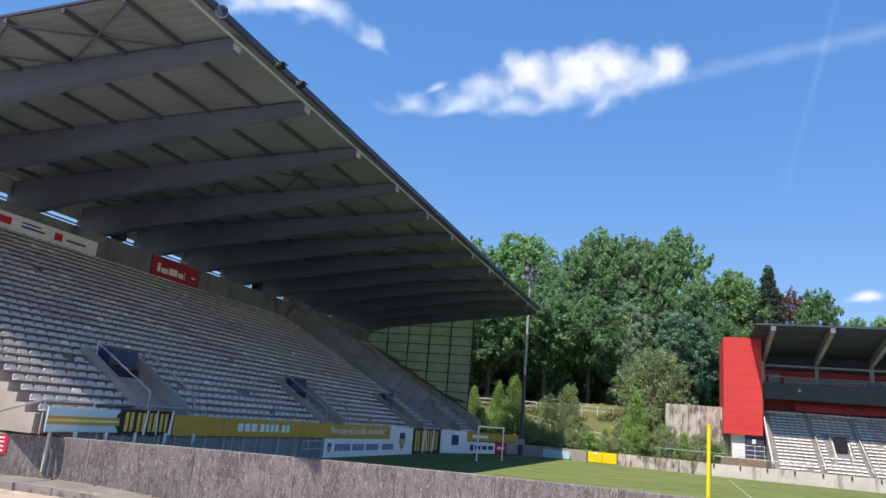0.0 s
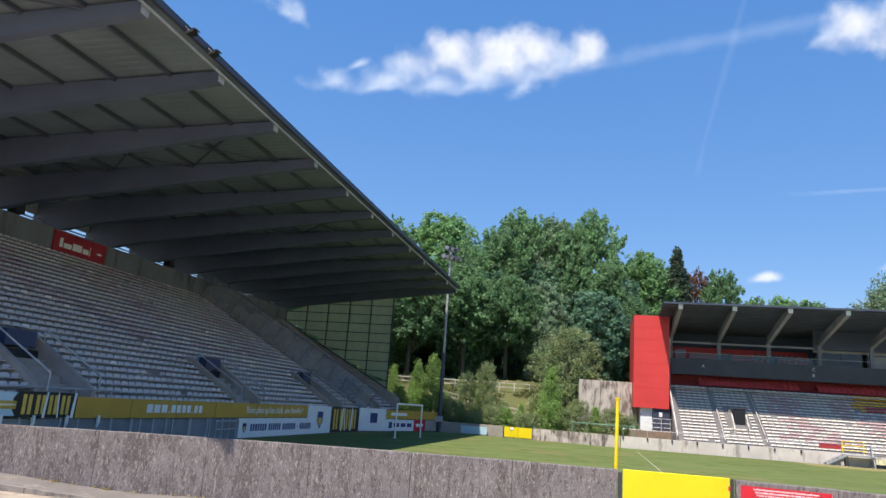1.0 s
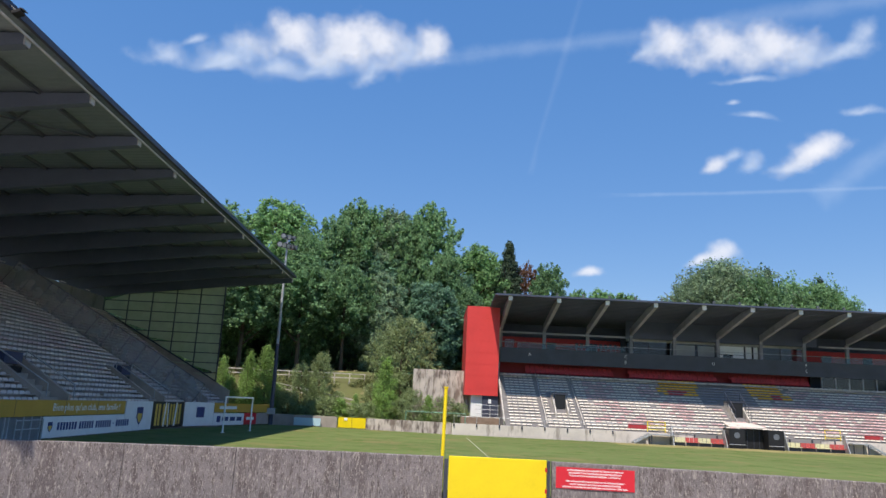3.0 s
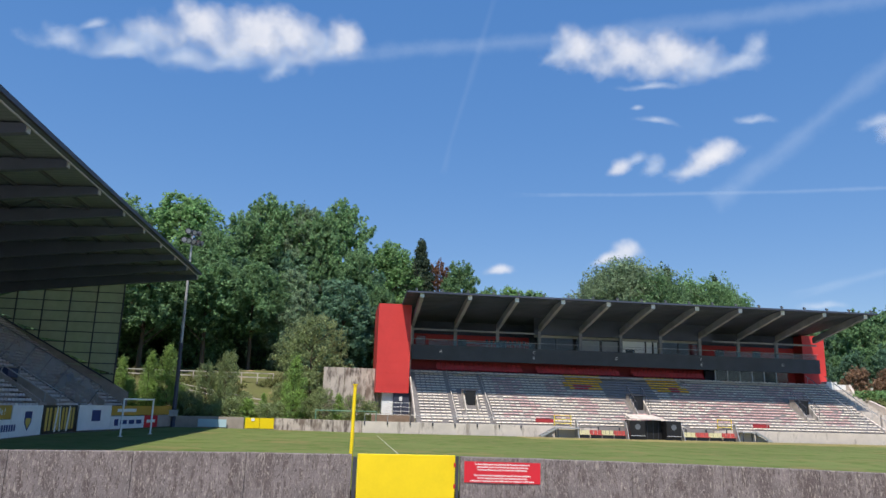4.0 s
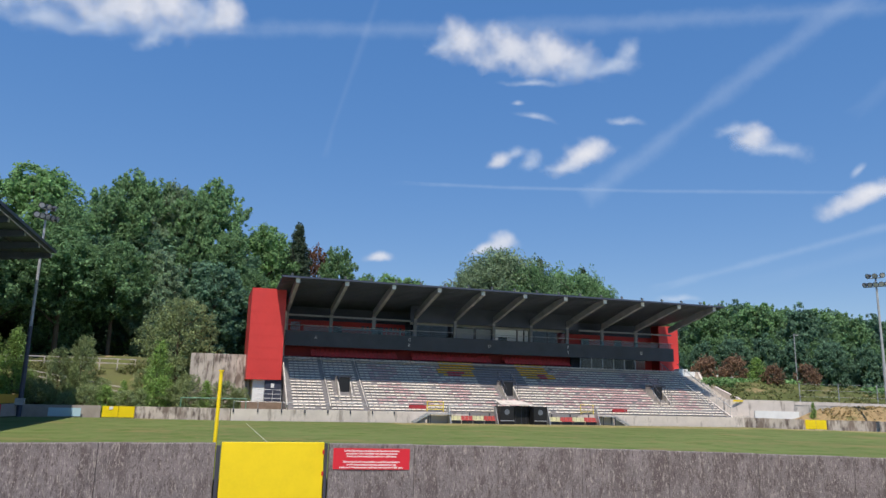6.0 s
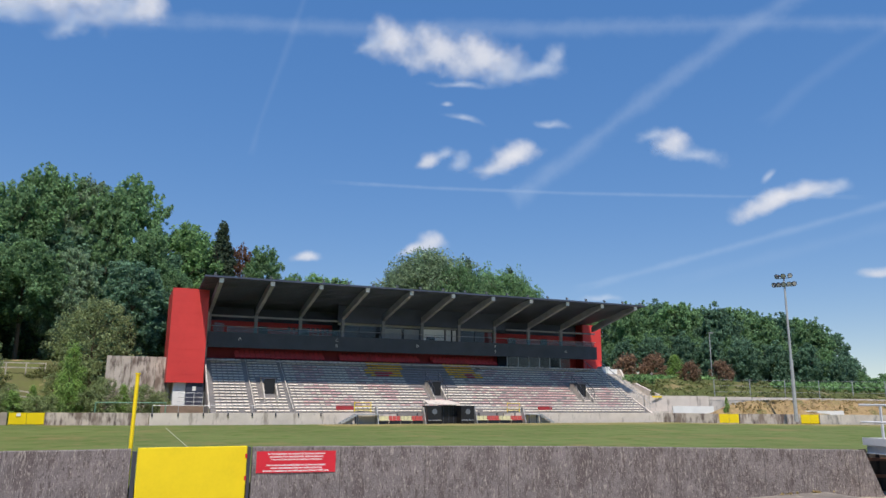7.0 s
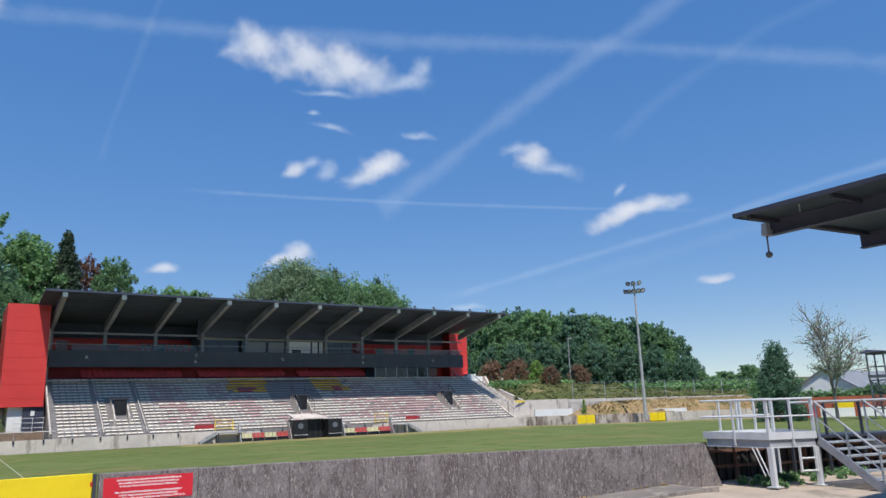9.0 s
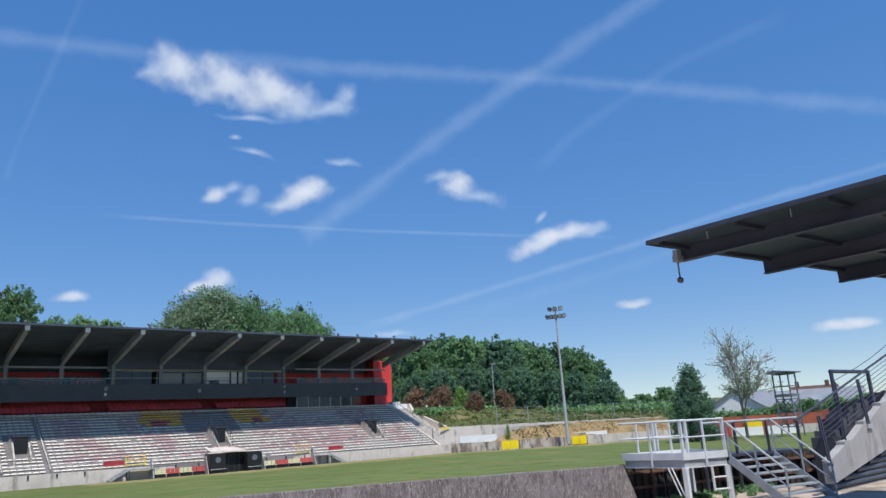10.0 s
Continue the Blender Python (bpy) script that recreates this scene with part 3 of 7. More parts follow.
floodlight((-13.38, 15.35, 13.5), (0.45, -0.85, -0.1), label="round glass-fronted floodlight on a bracket at the roof edge", r=0.2)
for y in (18.3, 19.7):
    f = thing("floodlight", (-13.42, y, 13.8), "dark flat floodlight on a bent bracket at the roof edge", "floodlight", "floodlights on the roof edges")
    for dy in (0.0, 0.2):
        part("bracket", bar(bmesh.new(), (-13.42, y + dy, 13.8), (-13.24, y + dy, 13.62), 0.022, 6), M["black"], f)
    part("housing", beam(bmesh.new(), (-13.34, y + 0.1, 13.55), (-13.08, y + 0.1, 13.64), 0.3, 0.09), M["black"], f)
    part("visor", beam(bmesh.new(), (-13.12, y + 0.1, 13.72), (-13.0, y + 0.1, 13.68), 0.26, 0.03), M["dark_steel"], f)
for y, z in ((31.5, 11.28), (46.1, 11.28), (54.6, 11.2)):
    sp = thing("loudspeaker", (BACK_X - 0.1, y, 11.0), "black loudspeaker box on top of the back wall of the stand", "loudspeaker", "loudspeakers under the roof")
    part("cabinet", prism(bmesh.new(), [(BACK_X - 0.2, z - 0.28), (BACK_X + 0.32, z - 0.2), (BACK_X + 0.22, z + 0.38), (BACK_X - 0.2, z + 0.38)], "y", y - 0.35, y + 0.35), M["black"], sp)
    part("grille", prism(bmesh.new(), [(BACK_X + 0.325, z - 0.17), (BACK_X + 0.335, z - 0.17), (BACK_X + 0.24, z + 0.34), (BACK_X + 0.23, z + 0.34)], "y", y - 0.3, y + 0.3), M["dark_steel"], sp)
    part("bracket", bar(bmesh.new(), (BACK_X - 0.1, y, 10.95), (BACK_X - 0.1, y, z - 0.2), 0.04, 6), M["dark_steel"], sp)

# seats
def seat_shape():
    """A moulded shell seat: a tilted pan and a back with rounded shoulders."""
    verts, faces = [], []

    def block(lo, hi):
        o, n = len(verts), len(lo)
        verts.extend(lo + hi)
        faces.append(tuple(o + i for i in reversed(range(n))))
        faces.append(tuple(o + n + i for i in range(n)))
        faces.extend((o + i, o + (i + 1) % n, o + n + (i + 1) % n, o + n + i) for i in range(n))

    block([(-0.19, -0.38, 0.13), (0.19, -0.38, 0.13), (0.2, -0.06, 0.10), (-0.2, -0.06, 0.10)],
          [(-0.2, -0.40, 0.18), (0.2, -0.40, 0.18), (0.2, -0.06, 0.14), (-0.2, -0.06, 0.14)])
    back = ((-0.2, 0.12), (0.2, 0.12), (0.21, 0.26), (0.14, 0.36), (-0.14, 0.36), (-0.21, 0.26))
    block([(x, -0.09 + 0.18 * (z - 0.12), z) for x, z in back], [(x, -0.05 + 0.18 * (z - 0.12), z) for x, z in back])
    return np.array(verts), faces


SEAT_V, SEAT_F = seat_shape()


def seat_mesh(name, mat):
    me = bpy.data.meshes.new(name)
    me.from_pydata([tuple(v) for v in SEAT_V * np.array((1.06, 0.8, 0.75))], [], SEAT_F)
    me.materials.append(mat)
    return me


def seat_block(name, places, turn, mat, parent, label, k=(1.06, 0.8, 0.75)):
    """Many plastic shell seats in one mesh; turn: degrees about the upright."""
    c, s = math.cos(radians(turn)), math.sin(radians(turn))
    v = SEAT_V * np.array(k)
    v0 = np.stack([v[:, 0] * c - v[:, 1] * s, v[:, 0] * s + v[:, 1] * c, v[:, 2]], 1)
    verts, faces = [], []
    for i, p in enumerate(places):
        tip = np.array(p) - np.array(BASE[parent])
        verts.append(v0 + tip)
        faces += [tuple(q + len(SEAT_V) * i for q in f) for f in SEAT_F]
    if not verts:
        return
    me = bpy.data.meshes.new(name)
    me.from_pydata(np.concatenate(verts).tolist(), [], faces)
    me.materials.append(mat)
    ob = new(name, me)
    ob.parent = parent
    BASE[ob] = BASE[parent]
    tagged(ob, label, kind="stuff")


VOMS_A = [(21.6, 24.0), (35.7, 38.2), (49.6, 52.0), (59.8, 62.0)]
rng = random.Random(4)
groups = {"seat_grey": [], "seat_mauve": [], "seat_white": []}
near = []
for i in range(ROWN):
    x, z = A_X - TREAD * i - 0.04, A_Z + RISE * i
    y = min(row_start(x), 16.95) - 0.2
    while y < A_END - 0.5:
        y += 0.5
        if any(a - 0.25 < y < b + 0.25 for a, b in VOMS_A) and i < 7 or abs(y - (50.6 + (x + 31.0) * 0.504)) < 0.35 or rng.random() < 0.012:
            continue
        mauve = noise.noise((y * 0.2, i * 0.16, 2.0)) > 0.1 and i > 10
        kind = "seat_mauve" if mauve and rng.random() < 0.7 else "seat_white" if rng.random() < 0.03 else "seat_grey"
        if i < 12 and 14.5 < y < 29:
            near.append((kind, (x, y, z)))
        else:
            groups[kind].append((x, y, z))
for kind, places in groups.items():
    seat_block("seats", places, 90, M[kind], stand_a, "rows of worn plastic shell seats")
shared = {k: seat_mesh("seat", M[k]) for k in groups}
for kind, p in near[:300]:
    ob = new("seat", shared[kind])
    ob.parent = stand_a
    ob.matrix_basis = Matrix.Translation(Vector(p) - BASE[stand_a]) @ pose(0, 0, 0, 0, 0, 90)
for kind in groups:
    seat_block("seats", [p for k, p in near[300:] if k == kind], 90, M[kind], stand_a, "rows of worn plastic shell seats")


def vomitory(y0, y1, box_on):
    """The mouth of a stairway through the lower rows of the west stand."""
    v = thing("stair_entrance", (-20.2, (y0 + y1) / 2, A_Z), "concrete stair entrance with side walls and steel handrails in the rows", "stairway", "stair entrances of the stand", "structure")
    for y in (y0 - 0.12, y1 + 0.12):
        bm = bmesh.new()
        prism(bm, [(A_X + 0.1, A_Z - 0.6), (A_X + 0.1, A_Z + 0.45), (A_X - 2.9, A_Z + 2.4), (A_X - 3.2, A_Z + 2.4), (A_X - 3.2, A_Z - 0.6)], "y", y - 0.12, y + 0.12)
        part("side_wall", bm, M["stand_concrete"], v)
        bm = bmesh.new()
        a, b = Vector((A_X + 0.3, y, A_Z + 0.95)), Vector((A_X - 2.5, y, A_Z + 2.6))
        bar(bm, a, b, 0.035)
        bar(bm, a, a - Vector((0, 0, 0.6)), 0.03)
        bar(bm, b, b - Vector((0, 0, 0.7)), 0.03)
        part("handrail", bm, M["grey_paint"], v)
    for i in range(5):
        part("step", a_box(A_X - 0.5 * i - 0.5, A_X - 0.5 * i, y0, y1, A_Z - 0.5, A_Z + 0.02 + 0.18 * i), M["stand_concrete"], v)
    part("opening", a_box(A_X - 2.75, A_X - 2.55, y0, y1, A_Z, A_Z + 1.75), M["black"], v, "dark opening")
    part("hood", a_box(A_X - 2.9, A_X - 2.35, y0 + 0.45, y1 - 0.45, A_Z + 1.85, A_Z + 2.45), M["navy_board"], v, "dark blue panel over the opening")


for a, b in VOMS_A:
    vomitory(a, b, True)

# dividing fence down the rows
fence = thing("divider_fence", (-25, 53.7, 3), "dark mesh fence with slanted panels dividing the seating", "fence")
mesh_mat = veiled("fence_mesh", (0.97, 0.97, 0.97), (0.46, 0.46, 0.48), 0.40)
top, foot = Vector((BACK_X + 0.2, 50.6, bank_a(BACK_X + 0.2) + 0.1)), Vector((A_X + 0.4, 56.8, A_Z - 0.1))
along = (foot - top).normalized()
level = Vector((foot.x - top.x, foot.y - top.y, 0)).normalized()
lift = (level * -along.z + Vector((0, 0, 1)) * along.dot(level)).normalized()
n_pan = 12
for i in range(n_pan + 1):
    p = top.lerp(foot, i / n_pan)
    part("post", beam(bmesh.new(), p, p + lift * 1.9, 0.05, 0.05), M["dark_steel"], fence)
    if i < n_pan:
        q = top.lerp(foot, (i + 1) / n_pan)
        bm = hexa(bmesh.new(), [p + Vector((0, -0.01, 0)), q + Vector((0, -0.01, 0)), q + Vector((0, 0.01, 0)), p + Vector((0, 0.01, 0))],
                  [p + lift * 1.85 + Vector((0, -0.01, 0)), q + lift * 1.85 + Vector((0, -0.01, 0)), q + lift * 1.85 + Vector((0, 0.01, 0)), p + lift * 1.85 + Vector((0, 0.01, 0))])
        part("mesh_panel", bm, mesh_mat, fence)
for h in (0.03, 1.88):
    part("rail", beam(bmesh.new(), top + lift * h, foot + lift * h, 0.06, 0.06), M["dark_steel"], fence)

# glazed end screen
screen = thing("end_screen", (-24, A_END, 3), "tall dusty glazed screen closing the end of the stand", "glass screen", kind="structure")
GX = [-31.12 + 2.24 * i for i in range(6)]


def beam_low(x):
    """Underside of the end beam."""
    return 12.07 + (x + 23.65) * (0.119 if x > -23.65 else 0.124 if x > -28.9 else 0.19)


def screen_low(x):
    return 9.79 + (x + 31.0) * (-0.54)


for i, x in enumerate(GX):
    part("mullion", a_box(x - 0.05, x + 0.05, A_END - 0.07, A_END + 0.07, screen_low(x) - 0.2, beam_low(x)), M["dark_steel"], screen)
    if i < 5:
        x1 = GX[i + 1]
        edges = [12.55 - 0.9 * k for k in range(11)]
        for za, zb in zip(edges, edges[1:]):
            top0, top1 = min(za - 0.04, beam_low(x)), min(za - 0.04, beam_low(x1))
            lo0, lo1 = max(zb + 0.04, screen_low(x)), max(zb + 0.04, screen_low(x1))
            if top1 - lo1 < 0.05:
                continue
            lo0 = min(lo0, top0 - 0.02)
            bm = hexa(bmesh.new(), [(x + 0.05, A_END - 0.01, lo0), (x1 - 0.05, A_END - 0.01, lo1), (x1 - 0.05, A_END + 0.01, lo1), (x + 0.05, A_END + 0.01, lo0)],
                      [(x + 0.05, A_END - 0.01, top0), (x1 - 0.05, A_END - 0.01, top1), (x1 - 0.05, A_END + 0.01, top1), (x + 0.05, A_END + 0.01, top0)])
            part("pane", bm, M["dusty_glass"], screen)
            cut = x + 0.05 if zb > screen_low(x) else x + (x1 - x) * (screen_low(x) - zb) / (screen_low(x) - screen_low(x1))
            if zb > screen_low(x1) and zb < beam_low(x1) - 0.1:
                part("transom", a_box(cut, x1 - 0.05, A_END - 0.04, A_END + 0.04, zb - 0.04, zb + 0.04), M["dark_steel"], screen)
part("sill", beam(bmesh.new(), (GX[0], A_END, screen_low(GX[0]) - 0.1), (GX[-1], A_END, screen_low(GX[-1]) - 0.1), 0.14, 0.12), M["dark_steel"], screen)
part("end_wall", prism(bmesh.new(), [(BACK_X, 0), (BACK_X, screen_low(BACK_X) - 0.16), (A_X + 0.4, screen_low(A_X + 0.4) - 0.16), (A_X + 0.4, 0)], "y", A_END + 0.01, A_END + 0.22), M["stand_concrete"], screen)

# boards on the back wall of the west stand
bd = thing("wall_banner", (BACK_X + 0.03, 27, 9.7), "long faded white advertising banner on the back wall", "banner")
part("sheet", a_box(BACK_X + 0.01, BACK_X + 0.04, 21.8, 30.1, 9.72, 10.5), M["white_paint"], bd)
for y0, y1, z0, z1, m in ((23.0, 24.6, 9.95, 10.3, "red_sign"), (25.2, 26.6, 10.0, 10.1, "ink"), (25.2, 26.3, 10.2, 10.28, "ink"), (27.2, 27.7, 9.9, 10.3, "red_sign"), (28.0, 29.3, 10.02, 10.12, "ink")):
    part("print_bar", a_box(BACK_X + 0.042, BACK_X + 0.05, y0, y1, z0, z1), M[m], bd)
M["sign_maroon"] = material("sign_maroon", (0.34, 0.02, 0.035), 0.5, grain=1, fine=10, bump=0.03)
bd = thing("wall_sign", (BACK_X + 0.05, 36.8, 9.6), "dark red advertising board with white print on the back wall", "sign")
part("board", a_box(BACK_X + 0.01, BACK_X + 0.09, 34.5, 39.1, 9.6, 10.9), M["sign_maroon"], bd)
for y0, y1, z0, z1 in ((35.0, 35.25, 10.0, 10.55), (35.35, 36.0, 10.0, 10.3), (36.1, 36.9, 10.0, 10.42), (37.0, 37.5, 10.0, 10.3), (37.6, 37.65, 9.95, 10.5), (38.3, 38.7, 10.2, 10.3)):
    part("print_bar", a_box(BACK_X + 0.092, BACK_X + 0.1, y0, y1, z0, z1), M["white_paint"], bd)

# ---- advertising boards along the front of the west stand ----
HX = -18.65
front = thing("front_wall", (HX, 35, 0), "low dark concrete wall below the advertising boards", "wall", kind="structure")
part("wall_panel", a_box(HX - 0.3, HX - 0.1, 18.0, 56, -0.3, 1.1), M["dark_front"], front)
part("rail", bar(bmesh.new(), (HX - 0.2, 17.1, 2.15), (HX - 0.2, 25.5, 2.15), 0.03), M["galvanised"], front)
for y in (17.1, 19.1, 21.1, 23.1, 25.1):
    part("rail_post", bar(bmesh.new(), (HX - 0.2, y, 1.1), (HX - 0.2, y, 2.15), 0.028), M["galvanised"], front)
part("sloping_rail", bar(bmesh.new(), (HX - 0.2, 14.0, 1.3), (HX - 0.2, 17.1, 2.15), 0.03), M["galvanised"], front)


for y in np.arange(26.5, 35.6, 1.5):
    part("pilaster", a_box(HX - 0.098, HX - 0.06, y - 0.05, y + 0.05, -0.2, 1.1), M["grey_paint"], front)
for z in (0.55, 0.95):
    part("guard_rail", bar(bmesh.new(), (HX + 0.05, 33.2, z), (HX + 0.05, 35.5, z), 0.03, 6), M["galvanised"], front)
for y in (33.2, 35.5):
    part("guard_post", bar(bmesh.new(), (HX + 0.05, y, -0.2), (HX + 0.05, y, 1.0), 0.03, 6), M["galvanised"], front)


def on_board(bm, x, y, z, turn):
    """Turn letters from the xz plane to face the pitch; they run from y onwards."""
    bmesh.ops.transform(bm, matrix=pose(x, y, z, 0, 0, turn), verts=bm.verts)
    return bm


def hoarding(name, y0, y1, z0, z1, mat, label, posts=True):
    h = thing(name, (HX, (y0 + y1) / 2, z0), label, "advertising board", "advertising boards by the pitch")
    bm = a_box(HX - 0.05, HX, y0, y1, z0, z1)
    part("board", bm, mat, h)
    if posts:
        y = y0 + 0.3
        while y < y1:
            part("post", a_box(HX - 0.13, HX - 0.06, y - 0.04, y + 0.04, 0.0, z1 - 0.1), M["grey_paint"], h)
            y += 1.9
    return h


h = hoarding("advertising_board", 17.1, 20.15, 1.2, 1.95, M["blue_board"], "pale blue banner board with gold stripes")
for z, dz, m in ((1.42, 0.1, "gold_board"), (1.53, 0.05, "bench_cream"), (1.59, 0.09, "gold_board")):
    part("stripe", a_box(HX + 0.002, HX + 0.008, 17.1, 20.15, z, z + dz), M[m], h)
for y in (18.3, 19.6, 21.0, 22.6, 24.3):
    part("bracket", prism(bmesh.new(), [(HX - 0.02, 0.78), (HX + 0.05, 0.95), (HX + 0.05, 1.22), (HX - 0.04, 1.22)], "y", y - 0.05, y + 0.05), M["white_paint"], h)
GOLDP = material("gold_print", (0.62, 0.42, 0.08), 0.5, grain=3, fine=20, bump=0.0)


def club_mark(h, y0, y1, z0, z1, tears):
    """Four bold gold marks on black, drawn as plain strokes, with torn white streaks across."""
    w = (y1 - y0) / 4
    for i in range(4):
        for a, b in ((0.1, 0.36), (0.52, 0.78)):
            part("mark", a_box(HX + 0.002, HX + 0.008, y0 + w * (i + a), y0 + w * (i + b), z0, z1), GOLDP, h)
    for y, lean, wide in tears:
        za, zb = z0 - 0.12, z1 + 0.1
        part("tear", prism(bmesh.new(), [(y, za), (y + wide, za), (y + wide * 0.7 + lean, zb), (y + lean, zb)], "x", HX + 0.009, HX + 0.014), M["white_paint"], h)


h = hoarding("advertising_board", 20.2, 22.9, 1.15, 2.0, M["black"], "black board with bold gold and white club marks")
club_mark(h, 20.35, 22.75, 1.25, 1.9, ((21.35, 0.1, 0.12), (22.05, -0.06, 0.07), (22.72, 0.1, 0.16)))
part("rounded_end", prism(bmesh.new(), [(20.0, 1.4), (20.2, 1.15), (20.2, 2.0), (20.0, 1.78)], "x", HX + 0.001, HX + 0.005), M["black"], h)
h = hoarding("advertising_board", 23.0, 44.9, 1.12, 1.88, M["gold_board"], "long golden-yellow board with white lettering")
for y in (26.2, 29.6, 33.0, 37.6, 41.2):
    part("seam", a_box(HX + 0.001, HX + 0.004, y, y + 0.03, 1.12, 1.88), M["dark_steel"], h)
y = 27.3
for w in (0.42, 0.42, 0.42, 0.08, 0.32, 0.32, 0.28, 0.3, 0.08, 0.3, 0.28):
    part("print_bar", a_box(HX + 0.002, HX + 0.008, y, y + w, 1.34, 1.4 if w < 0.1 else 1.68), M["white_paint"], h)
    y += w + 0.12
line, wdt = words("Bien plus qu'un club, une famille !", 0.52)
for bm in line:
    bmesh.ops.scale(bm, vec=(7.8 / wdt, 1, 1), verts=bm.verts)
    part("word", on_board(bm, HX + 0.01, 36.3, 1.36, 90), M["white_paint"], h)
h = hoarding("advertising_board", 35.6, 45.0, 0.06, 1.08, M["white_paint"], "white board with a dark blue club name", False)
y = 37.0
for w in (2.1, 1.7, 2.0, 0.2, 1.9):
    n = max(1, round(w / 0.3))
    for k in range(n):
        part("print_bar", a_box(HX + 0.002, HX + 0.008, y + k * w / n, y + k * w / n + w / n * 0.68, 0.4 if w > 0.3 else 0.55, 0.78 if w > 0.3 else 0.62), M["ink"], h)
    y += w + 0.22


def crest(h, yc, zc, r):
    part("crest", prism(bmesh.new(), [(yc - r, zc + r), (yc + r, zc + r), (yc + r, zc - r * 0.3), (yc, zc - r * 1.3), (yc - r, zc - r * 0.3)], "x", HX + 0.002, HX + 0.008), M["ink"], h)
    part("crest_field", prism(bmesh.new(), [(yc - r * .7, zc + r * .2), (yc + r * .7, zc + r * .2), (yc + r * .7, zc - r * 0.3), (yc, zc - r), (yc - r * .7, zc - r * 0.3)], "x", HX + 0.009, HX + 0.013), GOLDP, h)


crest(h, 36.3, 0.6, 0.22)
h = hoarding("advertising_board", 45.05, 49.4, 0.06, 1.86, M["white_paint"], "tall white board with a blue and gold crest", False)
crest(h, 47.3, 1.0, 0.5)
h = hoarding("advertising_board", 49.45, 55.5, 0.06, 1.86, M["black"], "tall black board with bold gold and white club marks", False)
club_mark(h, 49.8, 55.3, 0.25, 1.7, ((51.5, 0.25, 0.3), (52.4, -0.2, 0.2), (53.6, 0.3, 0.35)))

# the boards bend towards the corner
corner = thing("advertising_board", (-17, 61, 0), "gold, white and red boards bending round the pitch corner", "advertising board", "advertising boards by the pitch")
CA, CB = Vector((-18.6, 55.6)), Vector((-15.1, 69.0))
for f0, f1, z0, z1, m in ((0.0, 0.3, 0.06, 1.86, "white_paint"), (0.3, 1.0, 1.1, 1.82, "gold_board"), (0.3, 0.66, 0.06, 1.02, "white_paint"), (0.66, 0.82, 0.06, 1.05, "red_sign"), (0.82, 1.0, 0.06, 1.05, "stand_concrete")):
    p, q = CA.lerp(CB, f0 + 0.003), CA.lerp(CB, f1)
    wall_run("board", p, q, z1, M[m], corner, 0.06, z0)


def corner_bar(f0, f1, z0, z1, m):
    s = Vector((CB.y - CA.y, CA.x - CB.x)).normalized() * 0.034
    wall_run("print_bar", CA.lerp(CB, f0) + s, CA.lerp(CB, f1) + s, z1, M[m], corner, 0.008, z0)


for f0, f1, z0, z1, m in ((0.12, 0.2, 0.7, 1.5, "ink"), (0.34, 0.38, 0.3, 0.8, "ink"), (0.4, 0.47, 0.4, 0.72, "ink"), (0.49, 0.55, 0.4, 0.72, "ink"), (0.57, 0.63, 0.4, 0.72, "ink"),
                         (0.69, 0.79, 0.45, 0.7, "white_paint"), (0.36, 0.56, 1.35, 1.6, "white_paint")):
    corner_bar(f0, f1, z0, z1, m)

# corner floodlight mast, goal
def light_mast(x, y, z0, top, label, heads=8):
    m = thing("floodlight_mast", (x, y, z0), label, "floodlight mast", "floodlight masts")
    h = top - z0
    part("lower_pole", bar(bmesh.new(), (x, y, z0), (x, y, z0 + h * 0.42), 0.2, 12, 0.165), M["navy_steel"] if heads < 8 else M["grey_paint"], m, smooth=False)
    part("upper_pole", bar(bmesh.new(), (x, y, z0 + h * 0.42), (x, y, top), 0.135, 12, 0.09), M["grey_paint"], m)
    aim = (Vector((25, 33, 0)) - Vector((x, y, 0))).normalized()
    across = Vector((-aim.y, aim.x, 0))
    for z, reach, count in ((top - 0.1, 0.6, 3), (top - 1.0, 0.95, 5)):
        o = Vector((x, y, z))
        part("crossarm", beam(bmesh.new(), o - across * reach, o + across * reach, 0.08, 0.08), M["grey_paint"], m)
        for k in range(count):
            f = 2 * k / (count - 1) - 1
            d = (aim + across * 0.75 * f + Vector((0, 0, -0.35))).normalized()
            p = o + across * reach * f + aim * 0.12 + Vector((0, 0, 0.24))
            hd = part("lamp_head", bar(bmesh.new(), p - d * 0.22, p + d * 0.16, 0.15, 12, 0.28), M["dark_steel"], m)
            part("lamp_glass", bar(bmesh.new(), p + d * 0.16, p + d * 0.17, 0.22, 12), M["galvanised"], hd)
            part("bracket", bar(bmesh.new(), p - Vector((0, 0, 0.24)) - aim * 0.12, p, 0.03, 6), M["grey_paint"], m)
    return m


mast = light_mast(-14.9, 69.0, 0.0, 17.9, "tall grey and dark floodlight mast with lamp clusters", 7)
part("switch_box", a_box(-15.3, -14.5, 68.5, 68.8, 0.95, 1.5), M["grey_paint"], mast, "pale grey switch box")
light_mast(64.5, 55.9, 0.3, 15.55, "tall pale grey floodlight mast with lamp clusters")


def football_goal(x, y, turn, w, h, mat, label, r=0.06, depth=1.2):
    g = thing("goal", (x, y, 0), label, "goal")
    e, n = Vector((math.cos(radians(turn)), math.sin(radians(turn)), 0)), Vector((-math.sin(radians(turn)), math.cos(radians(turn)), 0))
    o = Vector((x, y, 0))
    a, b = o, o + e * w
    for p in (a, b):
        part("post", bar(bmesh.new(), p, p + Vector((0, 0, h)), r, 10), mat, g)
    part("crossbar", bar(bmesh.new(), a + Vector((0, 0, h - r)), b + Vector((0, 0, h - r)), r, 10), mat, g)
    return g, a, b, n


